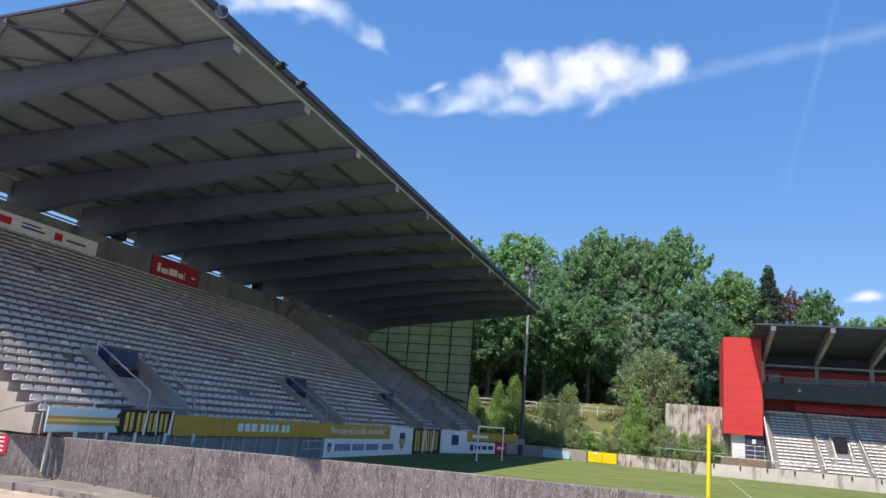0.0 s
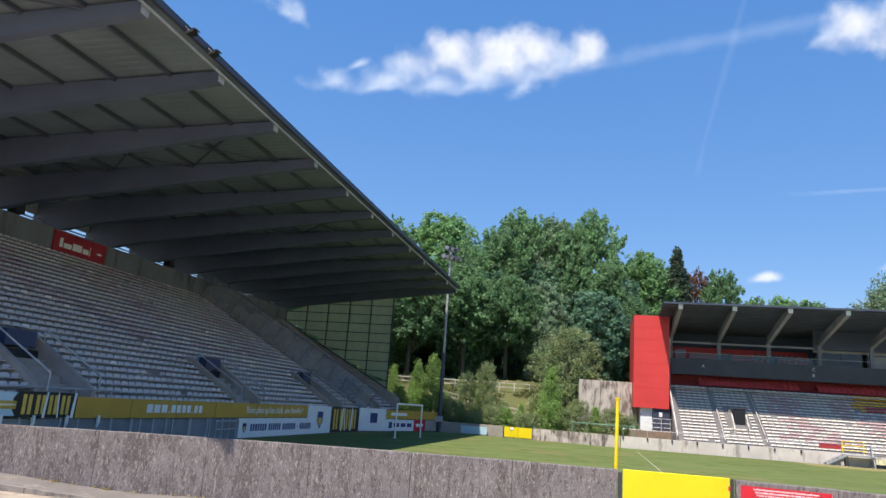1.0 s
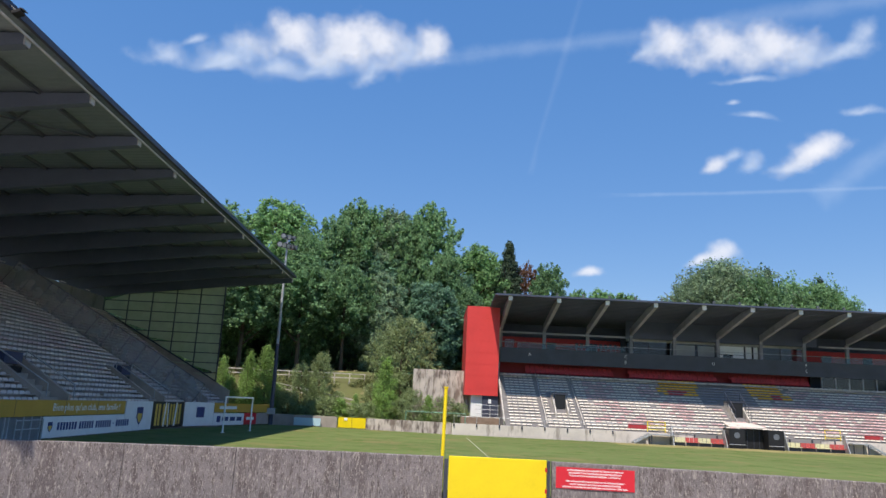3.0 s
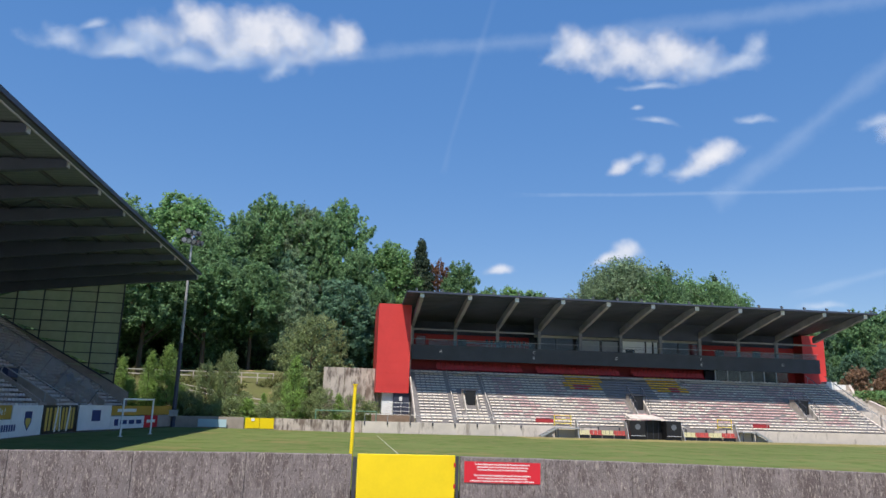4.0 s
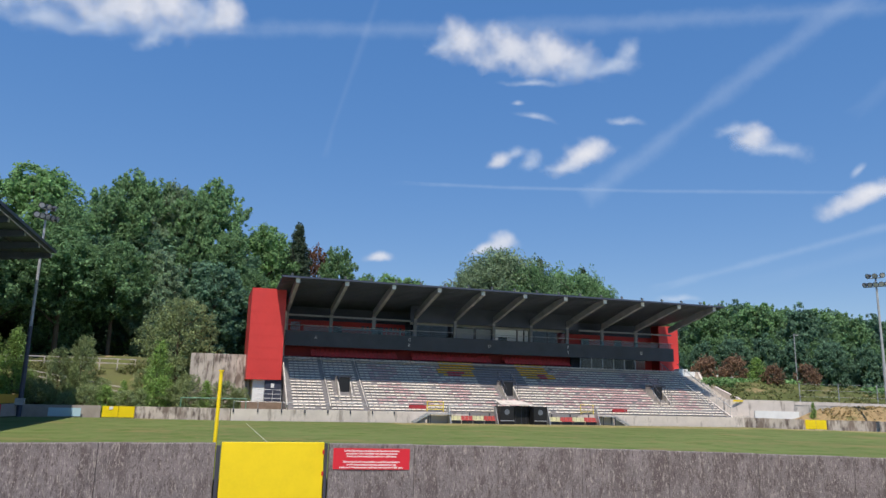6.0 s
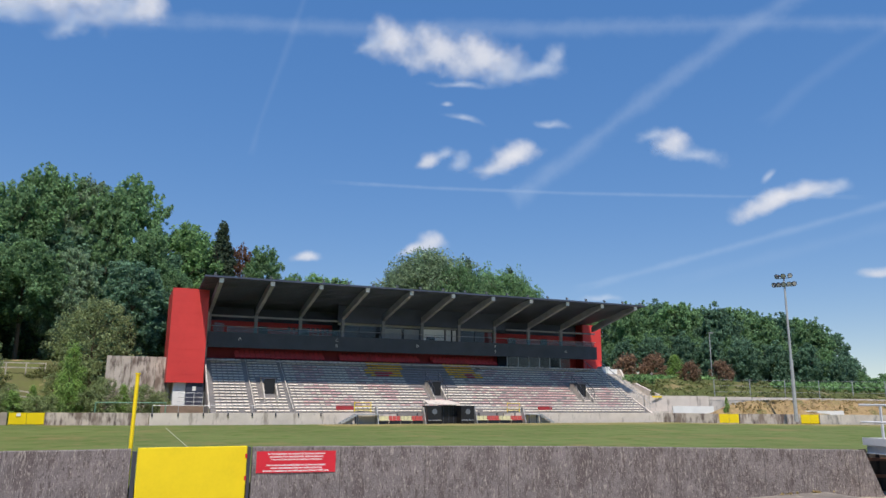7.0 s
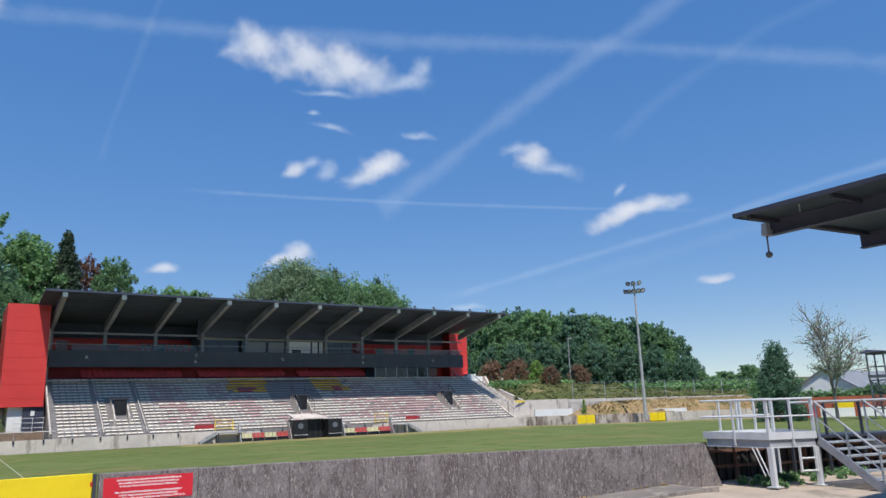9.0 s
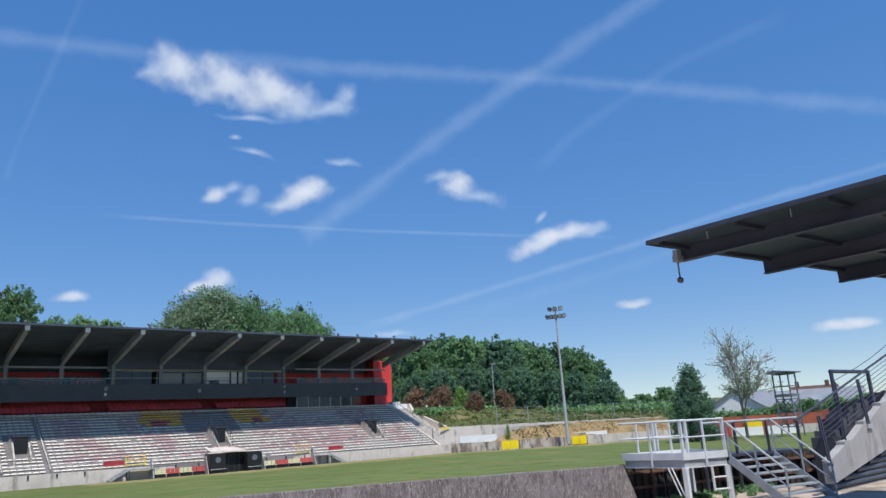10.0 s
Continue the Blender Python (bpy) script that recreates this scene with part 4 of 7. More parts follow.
g, a, b, n = football_goal(-14.05, 50.2, 79, 4.3, 2.44, M["white_paint"], "portable white football goal without a net on the turf")
for p in (a, b):
    part("foot_plate", a_box(p.x - 0.12, p.x + 0.12, p.y - 0.12, p.y + 0.12, 0.0, 0.03), M["white_paint"], g)
g, a, b, n = football_goal(-2.3, 70.2, 0, 5.7, 1.85, material("green_paint", (0.16, 0.30, 0.20), 0.5), "green-painted metal goal frame behind the far wall", 0.05)
# ---- main stand: seats, gallery, dugouts ----
VOMS_B = [(11.75, 12.95), (28.7, 29.95), (46.6, 47.8)]
rng = random.Random(9)
groups = {"seat_white": [], "seat_faded_red": [], "seat_blue": [], "seat_yellow": [], "seat_red": []}
for i in range(BRN):
    y, z = BY0 + BT * i + 0.5, BZ0 + BR * i
    x = BX0 + 0.2
    while x < BX1 - 0.6:
        x += 0.5
        if any(a - 0.3 < x < b + 0.3 for a, b in VOMS_B) and 4 < i < 12 or abs(x - 10.7) < 0.2 or abs(x - 14.1) < 0.2 or rng.random() < 0.01:
            continue
        lean = 0.1 * (i - 13)
        kind = "seat_white"
        if i >= 13 and 22.9 < x - lean < 26.9:
            kind = "seat_red" if i < 15 and 23.9 < x - lean < 25.6 else "seat_yellow"
        elif i >= 13 and 32.6 < x + lean < 36.3:
            kind = "seat_red" if i < 15 and 34.2 < x + lean < 35.6 else "seat_yellow"
        elif i >= 9 and 26.9 < x < 32.6:
            kind = "seat_blue"
        elif 15.2 < x < 52 and 1 < i < 17 and noise.noise((x * 0.33, 0.4 * (i // 4), 7.0)) + 0.5 * noise.noise((x * 2.3, i * 1.9, 3.0)) > -0.05 and rng.random() < 0.8:
            kind = "seat_faded_red"
        groups[kind].append((x, y, z))
for kind, places in groups.items():
    seat_block("seats", places, 0, M[kind], stand_b, "rows of plastic shell seats in a colour pattern", (1.06, 0.78, 0.72 if kind in ("seat_yellow", "seat_red") else 0.58))
for x in (10.7, 14.1):
    part("aisle_edge", beam(bmesh.new(), (x, BY0 + 0.2, BZ0 + 0.28), (x, BTOP_Y - 0.1, BTOP_Z + 0.3), 0.07, 0.05), M["pale_concrete"], stand_b)


def stand_mouth(x0, x1, rails):
    v = thing("stair_entrance", ((x0 + x1) / 2, 69.5, 2), "dark doorway with concrete side walls among the seat rows", "stairway", "doorways of the stand", "structure")
    y0, z0 = BY0 + 2.32, BZ0 + 1.035
    part("doorway", a_box(x0 + 0.1, x1 - 0.1, y0 + 0.75, y0 + 0.81, z0 - 0.15, z0 + 1.95), M["black"], v, "dark doorway")
    part("floor", a_box(x0, x1, y0 - 0.4, y0 + 1.6, z0 - 0.3, z0 + 0.02), M["pale_concrete"], v)
    for x in (x0, x1):
        part("side_wall", prism(bmesh.new(), [(y0 - 0.6, z0 - 0.3), (y0 - 0.6, z0 + 0.25), (y0 + 1.6, z0 + 2.1), (y0 + 2.2, z0 + 2.1), (y0 + 2.2, z0 - 0.3)], "x", x - 0.06, x + 0.06), M["pale_concrete"], v)
    part("lintel", a_box(x0 - 0.1, x1 + 0.1, y0 + 0.7, y0 + 2.2, z0 + 1.96, z0 + 2.08), M["dark_steel"], v)
    if rails:
        for x in (x0 - 0.1, x1 + 0.1):
            for k in range(5):
                p = Vector((x, y0 - 0.6 + 0.6 * k, z0 + 0.3 + 0.42 * k))
                part("rail_post", bar(bmesh.new(), p, p + Vector((0, 0, 0.95)), 0.025, 6), M["dark_steel"], v)
            part("handrail", bar(bmesh.new(), (x, y0 - 0.6, z0 + 1.25), (x, y0 + 1.8, z0 + 2.93), 0.03, 6), M["dark_steel"], v)


for (a, b), r in zip(VOMS_B, (False, True, True)):
    stand_mouth(a, b, r)

# gallery
part("gallery_rail", bar(bmesh.new(), (BX0, 75.0, 9.35), (BX1 - 0.7, 75.0, 9.35), 0.03, 6), M["galvanised"], stand_b)
part("gallery_sill", a_box(BX0, BX1 - 0.6, 74.2, 75.3, BTOP_Z - 0.02, BTOP_Z + 0.12), M["pale_concrete"], stand_b)
# Wall recessed under the band: its shade is put into the darker red.
part("lower_wall", a_box(BX0 + 0.2, 40.5, 77.6, 77.9, BTOP_Z, 7.45), M["shade_and_board_red"], stand_b)
for x0, x1 in ((BX0, 20.3), (40.7, BX1 - 0.6)):
    part("ceiling_beam", a_box(x0, x1, 75.2, 75.33, 10.3, 10.48), M["roof_beam"], stand_b)
for a, b in ((9.9, 19.5), (20.9, 30.4), (31.8, 40.4)):
    n = int((b - a) / 0.52)
    for row in range(2):
        seat_block("gallery_seats", [(a + 0.26 + 0.52 * k, 76.5 + 0.75 * row, BTOP_Z + 0.12 + 0.32 * row) for k in range(n)], 0, M["seat_red"], stand_b, "row of red shell seats in the gallery", (1.1, 1.0, 2.2))
part("gallery_step", a_box(BX0 + 0.2, 40.5, 76.75, 77.6, BTOP_Z, BTOP_Z + 0.35), M["dark_front"], stand_b)
cabin = thing("press_box", (29.5, 77, 7.75), "dark glazed press box in the gallery of the stand", "press box", kind="structure")
part("back_wall", a_box(20.6, 39.5, 78.6, 78.8, 7.75, 10.6), M["dark_steel"], cabin)
for x0, x1 in ((20.7, 23.0), (23.1, 25.7), (25.8, 28.1), (28.2, 30.2), (30.3, 33.3), (33.4, 34.8), (34.9, 37.2), (37.3, 39.6)):
    part("window", a_box(x0, x1, 76.48, 76.52, 8.75, 10.15), M["window_glass"], cabin)
    part("mullion", a_box(x1, x1 + 0.09, 76.42, 76.58, 7.75, 10.35), M["dark_steel"], cabin)
part("header", a_box(20.6, 39.7, 76.4, 76.6, 10.15, 10.4), M["grey_paint"], cabin)
# Panels before the glass: the windows' brightness is put into their colour.
for x0, x1, z0, z1 in ((30.35, 33.25, 9.25, 10.12), (33.45, 34.1, 8.8, 10.12), (34.3, 34.75, 8.8, 10.12), (30.35, 31.0, 8.8, 9.2), (32.1, 33.25, 8.8, 9.2)):
    part("blind", a_box(x0, x1, 76.43, 76.46, z0, z1), M["blind"], cabin, "pale panel standing in for daylight in the window")
for x0, x1 in ((25.9, 28.0), (28.3, 30.1)):
    part("blind", a_box(x0, x1, 76.43, 76.46, 8.9, 10.0), M["gleam_grey"], cabin, "grey panel standing in for dimmer daylight in the window")
for k in range(9):
    x = 25.6 + 1.25 * k
    part("desk_chair", box(a_box(x, x + 0.42, 77.4, 77.46, 8.75, 9.25), x + 0.17, x + 0.25, 77.4, 77.46, 7.75, 8.75), M["black"], cabin)
part("desk", a_box(20.8, 39.4, 76.65, 77.2, 8.62, 8.68), M["grey_paint"], cabin)
for x in (12.6, 17.2, 43.4, 48.0):
    part("door", a_box(x, x + 1.0, 79.52, 79.6, 7.75, 9.9), M["dark_steel"], stand_b)
part("counter", a_box(13.0, 20.2, 75.9, 76.3, 9.2, 9.28), M["grey_paint"], stand_b)
for k in range(9):
    xx = 15.4 + 0.52 * k
    st = part("stool", bar(box(bmesh.new(), xx - 0.16, xx + 0.16, 76.62, 76.92, 9.32, 9.38), (xx, 76.77, 7.75), (xx, 76.77, 9.32), 0.04, 6), M["galvanised"], stand_b)
    part("stool_back", a_box(xx - 0.16, xx + 0.16, 76.9, 76.94, 9.4, 9.72), M["dark_steel"], st)
part("side_window", a_box(7.5, 8.5, 75.33, 75.36, 8.8, 9.7), M["window_glass"], stand_b)
part("glass_balustrade", a_box(8.8, 20.2, 75.08, 75.1, 8.76, 9.3), M["window_glass"], stand_b)
part("glass_balustrade", a_box(40.8, BX1 - 0.8, 75.08, 75.1, 8.76, 9.3), M["window_glass"], stand_b)
for x, z, text in ((9.95, 7.98, "A"), (20.0, 8.2, "C"), (20.0, 7.62, "B"), (29.2, 7.9, "D"), (39.0, 8.2, "F"), (39.0, 7.62, "E"), (48.6, 7.9, "G")):
    bm, wide = lettering(text, 0.44)
    bmesh.ops.translate(bm, verts=bm.verts, vec=(x, 74.885, z))
    part("row_letter", bm, M["white_paint"], stand_b)
lounge = thing("glass_lounge", (45, 75.2, 6.3), "low glazed lounge under the gallery", "lounge", kind="structure")
for i in range(6):
    x0 = 40.8 + 1.45 * i
    part("pane", a_box(x0 + 0.06, x0 + 1.39, 75.18, 75.22, BTOP_Z + 0.1, 7.42), M["window_glass"], lounge)
    part("frame", a_box(x0 - 0.05, x0 + 0.05, 75.12, 75.28, BTOP_Z, 7.45), M["grey_paint"], lounge)
part("back", a_box(40.8, 49.5, 77.5, 77.7, BTOP_Z, 7.45), M["dark_steel"], lounge)
# posts and rails at the open west end, roof lamps
part("west_edge", a_box(6.75, 7.0, 74.9, 75.3, -0.2, 10.7), M["pale_concrete"], stand_b)
part("side_rail", beam(bmesh.new(), (6.75, 66.2, 1.2), (6.75, 75.0, 6.7), 0.12, 0.5), M["pale_concrete"], stand_b)
for i in range(20):
    floodlight((6.5 + 2.48 * i, 66.7, 13.08), (0, -0.7, -0.5), r=0.14)
# end stair beside the east end
es = thing("end_stair", (55, 71, 0), "white concrete stair walls with steel rails at the end of the stand", "stairway", kind="structure")
part("side_wall", prism(bmesh.new(), [(65.8, 0), (65.8, 0.9), (76.2, 5.95), (78, 5.95), (78, 0)], "x", 53.95, 54.15), M["front_white"], es)
part("outer_wall", prism(bmesh.new(), [(73.4, 0), (73.4, 2.9), (75.9, 6.16), (78.4, 6.16), (78.4, 0)], "x", 57.3, 57.6), M["front_white"], es)
for k in range(20):
    part("step", a_box(54.15, 57.3, 66.6 + 0.48 * k, 67.08 + 0.48 * k, 0, 0.9 + 0.245 * k), M["pale_concrete"], es)
part("bank_side", prism(bmesh.new(), [(67.6, 0), (67.6, 2.62), (73.38, 4.55), (73.38, 0)], "x", 57.3, 57.6), M["front_white"], es)
part("head_block", a_box(54.2, 57.29, 76.3, 78.2, 5.0, 6.16), M["white_paint"], es)
part("coping_block", a_box(54.9, 56.2, 76.28, 77.2, 6.16, 6.45), M["white_paint"], es)
for x in (54.25, 51.9):
    part("handrail", bar(bmesh.new(), (x, 66.3, 1.95), (x, 75.6, 7.0), 0.035, 6), M["galvanised"], es)
    for k in range(9):
        y = 66.5 + 1.1 * k
        part("rail_post", bar(bmesh.new(), (x, y, 1.0 + (y - 66.3) * 0.54), (x, y, 2.0 + (y - 66.3) * 0.54), 0.025, 6), M["galvanised"], es)
# front rail of the stand
fr = thing("front_rail", (30, 66.2, 1.0), "thin galvanised rail on the front wall of the stand", "railing")
for x0, x1 in ((2.2, 18.0), (21.9, 26.6), (32.6, 37.4), (41.0, 54.6)):
    part("rail", bar(bmesh.new(), (x0, 66.2, 1.62), (x1, 66.2, 1.62), 0.022, 6), M["galvanised"], fr)
    x = x0
    while x <= x1:
        part("rail_post", bar(bmesh.new(), (x, 66.2, 1.0), (x, 66.2, 1.62), 0.022, 6), M["galvanised"], fr)
        part("bracket", a_box(x - 0.06, x + 0.06, 66.02, 66.09, 0.72, 1.0), M["dark_steel"], fr)
        x += 2.05


def wall_steps(x0, x1, flip):
    s = thing("access_steps", ((x0 + x1) / 2, 65.7, 0), "small steel access steps with a landing against the wall", "steps")
    lo, hi = (x0, x1) if not flip else (x1, x0)
    d = 1 if not flip else -1
    for y in (65.2, 65.95):
        part("stringer", beam(bmesh.new(), (lo, y, 0.05), (lo + d * 1.5, y, 0.85), 0.08, 0.16), M["galvanised"], s)
    part("landing", a_box(min(lo + d * 1.45, hi), max(lo + d * 1.45, hi), 65.15, 66.0, 0.8, 0.9), M["galvanised"], s)
    for k in range(4):
        part("tread", a_box(lo + d * (0.3 * k + 0.2) - 0.14, lo + d * (0.3 * k + 0.2) + 0.14, 65.2, 65.95, 0.16 * k + 0.14, 0.16 * k + 0.18), M["galvanised"], s)
    for x in (hi, lo + d * 1.6):
        for y in (65.2, 65.95):
            part("leg", a_box(x - 0.04, x + 0.04, y - 0.04, y + 0.04, 0, 0.8), M["dark_steel"], s)


wall_steps(18.2, 21.8, False)
wall_steps(37.9, 40.8, True)
for x0, x1 in ((19.8, 21.4), (36.0, 37.4)):
    yb = thing("safety_gate", ((x0 + x1) / 2, 66.3, 1.0), "yellow tubular safety gate on the front wall", "gate")
    for x in (x0, x1):
        part("post", bar(bmesh.new(), (x, 66.35, 0.9), (x, 66.35, 2.0), 0.04, 6), M["yellow_paint"], yb)
    for z in (1.25, 1.6, 1.95):
        part("rail", bar(bmesh.new(), (x0, 66.35, z), (x1, 66.35, z), 0.03, 6), M["yellow_paint"], yb)
for x in (18.0, 39.6):
    rb = thing("small_board", (x + 0.8, 66.5, 1.2), "small dark red board above the front wall", "sign")
    part("board", a_box(x, x + 1.7, 66.3, 66.34, 1.28, 1.62), M["shade_and_board_red"], rb)

# team benches and the tunnel
def bench_cabin(x0, x1):
    c = thing("team_shelter", ((x0 + x1) / 2, 65.2, 0), "black players' shelter with a grey crest on its side", "shelter", "shelters by the tunnel")
    part("shell", prism(bmesh.new(), [(64.6, 0), (64.6, 1.66), (64.7, 1.72), (66.0, 1.72), (66.0, 0)], "x", x0, x1), M["black"], c)
    part("crest", bar(bmesh.new(), ((x0 + x1) / 2, 64.57, 1.15), ((x0 + x1) / 2, 64.595, 1.15), 0.26, 14), M["tower_steel"], c)
    part("rail", bar(bmesh.new(), (x0, 64.5, 0.35), (x1, 64.5, 0.35), 0.03, 6), M["galvanised"], c)


bench_cabin(26.5, 27.9)
bench_cabin(30.0, 31.4)
tn = thing("tunnel_canopy", (29.4, 65.5, 0), "dark players' tunnel with a pale canopy", "tunnel", kind="structure")
# Black sheet and dark strips draw the unlit mouth of the tunnel.
part("curtain", a_box(27.95, 29.95, 65.6, 65.66, 0, 1.75), M["black"], tn)
for x in (28.5, 29.1, 29.6):
    part("curtain_fold", a_box(x, x + 0.05, 65.56, 65.6, 0, 1.75), M["dark_steel"], tn)
for x in (26.9, 29.5):
    part("post", a_box(x - 0.04, x + 0.04, 66.3, 66.38, 1.0, 2.15), M["galvanised"], tn)
part("canopy", hexa(bmesh.new(), [(26.7, 65.0, 1.8), (30.1, 65.0, 1.8), (29.5, 66.6, 2.16), (26.8, 66.6, 2.16)],
                    [(26.7, 65.0, 1.88), (30.1, 65.0, 1.88), (29.5, 66.6, 2.24), (26.8, 66.6, 2.24)]), M["front_white"], tn)
for x0, x1 in ((21.8, 26.4), (32.0, 37.3)):
    n = 4
    for k in range(n):
        w = (x1 - x0) / n
        st = thing("team_bench", (x0 + w * (k + 0.5), 65.5, 0), "row of plastic team seats in red or cream", "bench", "team seats")
        for j in range(3):
            xx = x0 + w * k + 0.05 + j * w / 3
            part("seat", a_box(xx, xx + w / 3 - 0.06, 65.3, 65.7, 0.3, 0.36), M["bench_red"] if k % 2 else M["bench_cream"], st)
            part("seat_back", a_box(xx, xx + w / 3 - 0.06, 65.68, 65.75, 0.36, 0.72), M["bench_red"] if k % 2 else M["bench_cream"], st)
        part("frame", a_box(x0 + w * k + 0.05, x0 + w * (k + 1) - 0.05, 65.45, 65.55, 0, 0.3), M["dark_steel"], st)
    bs = thing("bench_screen", (x0, 65.9, 0), "bent steel frame behind the team seats", "frame")
    for x in (x0 - 0.1, x1 + 0.05):
        part("side", prism(bmesh.new(), [(64.9, 0), (65.6, 1.55), (66.0, 1.55), (66.0, 0)], "x", x, x + 0.06), M["galvanised"], bs)
    part("top_rail", bar(bmesh.new(), (x0 - 0.1, 65.8, 1.55), (x1 + 0.1, 65.8, 1.55), 0.03, 6), M["galvanised"], bs)

# under the red end: rooms and fence, concrete retaining wall
rm = thing("lower_building", (5, 74, 0), "pale low building with grey doors under the red end", "building", kind="structure")
part("wall_white", a_box(4.0, 5.1, 72.4, 79, 0.8, 3.65), M["white_paint"], rm)
part("wall_grey", a_box(5.12, 6.7, 72.2, 79, 0.8, 3.65), M["navy_steel"], rm)
part("notice", a_box(5.7, 6.0, 72.14, 72.19, 2.9, 3.3), M["white_paint"], rm)
part("brown_base", a_box(3.0, 6.7, 70.8, 72.0, -0.3, 1.6), material("brown_base", (0.26, 0.18, 0.13), 0.9), rm)
for x in (5.0, 5.8, 6.6):
    part("rail_post", bar(bmesh.new(), (x, 70.9, 1.6), (x, 70.9, 2.7), 0.03, 6), M["galvanised"], rm)
for z in (1.9, 2.3, 2.7):
    part("rail", bar(bmesh.new(), (4.4, 70.9, z), (6.7, 70.9, z), 0.025, 6), M["galvanised"], rm)
for i in range(7):
    part("clad_joint", a_box(3.29, 6.61, 71.99, 71.998, 4.4 + 1.15 * i, 4.408 + 1.15 * i), M["red_joint"], stand_b)
rw = thing("retaining_wall", (0, 75, 2), "streaked concrete retaining wall with vertical ribs", "wall", kind="structure")
for i in range(8):
    part("wall_panel", a_box(-1.9 + 0.72 * i, -1.2 + 0.72 * i, 75.0 + 0.03 * (i % 2), 75.5, 0.5, 6.1), M["streaked_concrete"], rw)

# corner gates and boards of the far wall
def yellow_gate(a, b, label="bright yellow sheet gate in the far wall"):
    g = thing("gate", (*((Vector(a) + Vector(b)) / 2), 0), label, "gate", "yellow gates")
    m = Vector(a).lerp(Vector(b), 0.5)
    for p, q in ((Vector(a), m - (m - Vector(a)).normalized() * 0.02), (m + (Vector(b) - m).normalized() * 0.02, Vector(b))):
        wall_run("leaf", p, q, 0.98, M["yellow_paint"], g, 0.07, 0.05)
    return g


g = yellow_gate((-8.55, 69.0), (-5.95, 68.6))
part("notice", a_box(-8.0, -7.7, 68.8, 68.83, 0.7, 0.95), M["white_paint"], g)
yellow_gate((58.9, 60.9), (60.75, 60.05))
yellow_gate((66.85, 57.35), (68.55, 56.55))
wb = thing("white_board", (-11.4, 69, 0), "blank pale board leaning on the corner wall", "board")
part("board", a_box(-12.7, -10.2, 68.85, 68.9, 0.08, 0.78), M["blue_board"], wb)
def rail_fence(points, step, label):
    rl = thing("bank_fence", (*points[0], ground_z(*points[0])), label, "fence", "rail fences on the bank")
    a, b = Vector(points[0]), Vector(points[1])
    n = round((b - a).length / step)
    spots = [a.lerp(b, i / n) for i in range(n + 1)]
    for i, p in enumerate(spots):
        z = ground_z(*p)
        part("post", a_box(p.x - 0.05, p.x + 0.05, p.y - 0.05, p.y + 0.05, z - 0.2, z + 1.05), M["pale_concrete"], rl)
        if i:
            q = spots[i - 1]
            for h in (0.55, 1.0):
                part("rail", beam(bmesh.new(), (*q, ground_z(*q) + h), (*p, z + h), 0.05, 0.1), M["pale_concrete"], rl)


rail_fence(((-24, 79.6), (-7.4, 80.4)), 1.7, "grey timber rail fence along the path on the bank")
rail_fence(((-16.5, 77.6), (-7.6, 75.6)), 1.7, "grey timber rail fence sloping down the bank")

# ---- east side: banks and walls ----
bk = thing("east_retaining_wall", (70, 66, 0), "long pale concrete retaining wall below the grass bank", "wall", kind="structure")
wall_run("wall_panel", (54.5, 67.75), (62.5, 66.2), 2.88, M["front_white"], bk, 0.3)
for k in range(7):
    a, b = 62.55 + 5.4 * k, 62.5 + 5.4 * (k + 1)
    wall_run("wall_panel", (a, 66.2 - 0.2187 * (a - 62.55)), (b, 66.2 - 0.2187 * (b - 62.55)), 2.42 - 0.02 * k, M["pale_concrete"], bk, 0.3)
    wall_run("coping", (a, 66.2 - 0.2187 * (a - 62.55)), (b, 66.2 - 0.2187 * (b - 62.55)), 2.82 - 0.045 * k, M["front_white"], bk, 0.36, 2.424 - 0.02 * k)
part("yellow_mark", a_box(55.2, 56.5, 67.1, 67.16, 2.66, 2.84), M["yellow_paint"], bk, "small yellow panel on the wall")
bm = bmesh.new()
NX = 16
low, high, back = [], [], []
for i in range(NX + 1):
    x = 57.6 + 54.4 * i / NX
    y = 67.6 - 0.215 * (x - 57)
    low.append(bm.verts.new((x, y, 2.6)))
    high.append(bm.verts.new((x + 1, y + 9, 5.5 - 0.045 * (x - 57) + 0.15 * noise.noise((x * 0.3, 0, 0)))))
    back.append(bm.verts.new((x + 6, y + 60, 5.0 - 0.03 * (x - 57))))
for i in range(NX):
    bm.faces.new((low[i], low[i + 1], high[i + 1], high[i]))
    bm.faces.new((high[i], high[i + 1], back[i + 1], back[i]))
solid("grass_bank", bm, M["rough_grass"], "sloping grass bank above the retaining wall", "ground", "structure")
bm = bmesh.new()
mound = [(58.0, 0.3), (61.5, 1.8), (64.5, 2.15), (72, 2.3), (80, 2.2), (90, 2.4), (104, 2.2)]
rows = []
for k in range(9):
    f = k / 8
    rows.append([bm.verts.new((x + 1.5 * f, 64.4 - 0.235 * (x - 57) - 3.9 * (1 - f) * min(1, z / 2.1) + 0.2 * noise.noise((x * .5, f * 3, 0)), (z + 0.25 * noise.noise((x * 0.7, f * 2, 5))) * smooth01(f * 1.1) + 0.2)) for x, z in
                 [(a + (b - a) * t, c + (d - c) * t) for (a, c), (b, d) in zip(mound, mound[1:]) for t in (0, 0.25, 0.5, 0.75)]])
for r, s in zip(rows, rows[1:]):
    for i in range(len(r) - 1):
        bm.faces.new((r[i], r[i + 1], s[i + 1], s[i]))
solid("dry_mound", bm, M["dry_grass"], "mound of dry straw-coloured grass behind the wall", "ground", "structure", smooth=True)
lowall = thing("white_wall", (60, 62, 0), "low white-painted wall sections by the far gates", "wall", kind="structure")
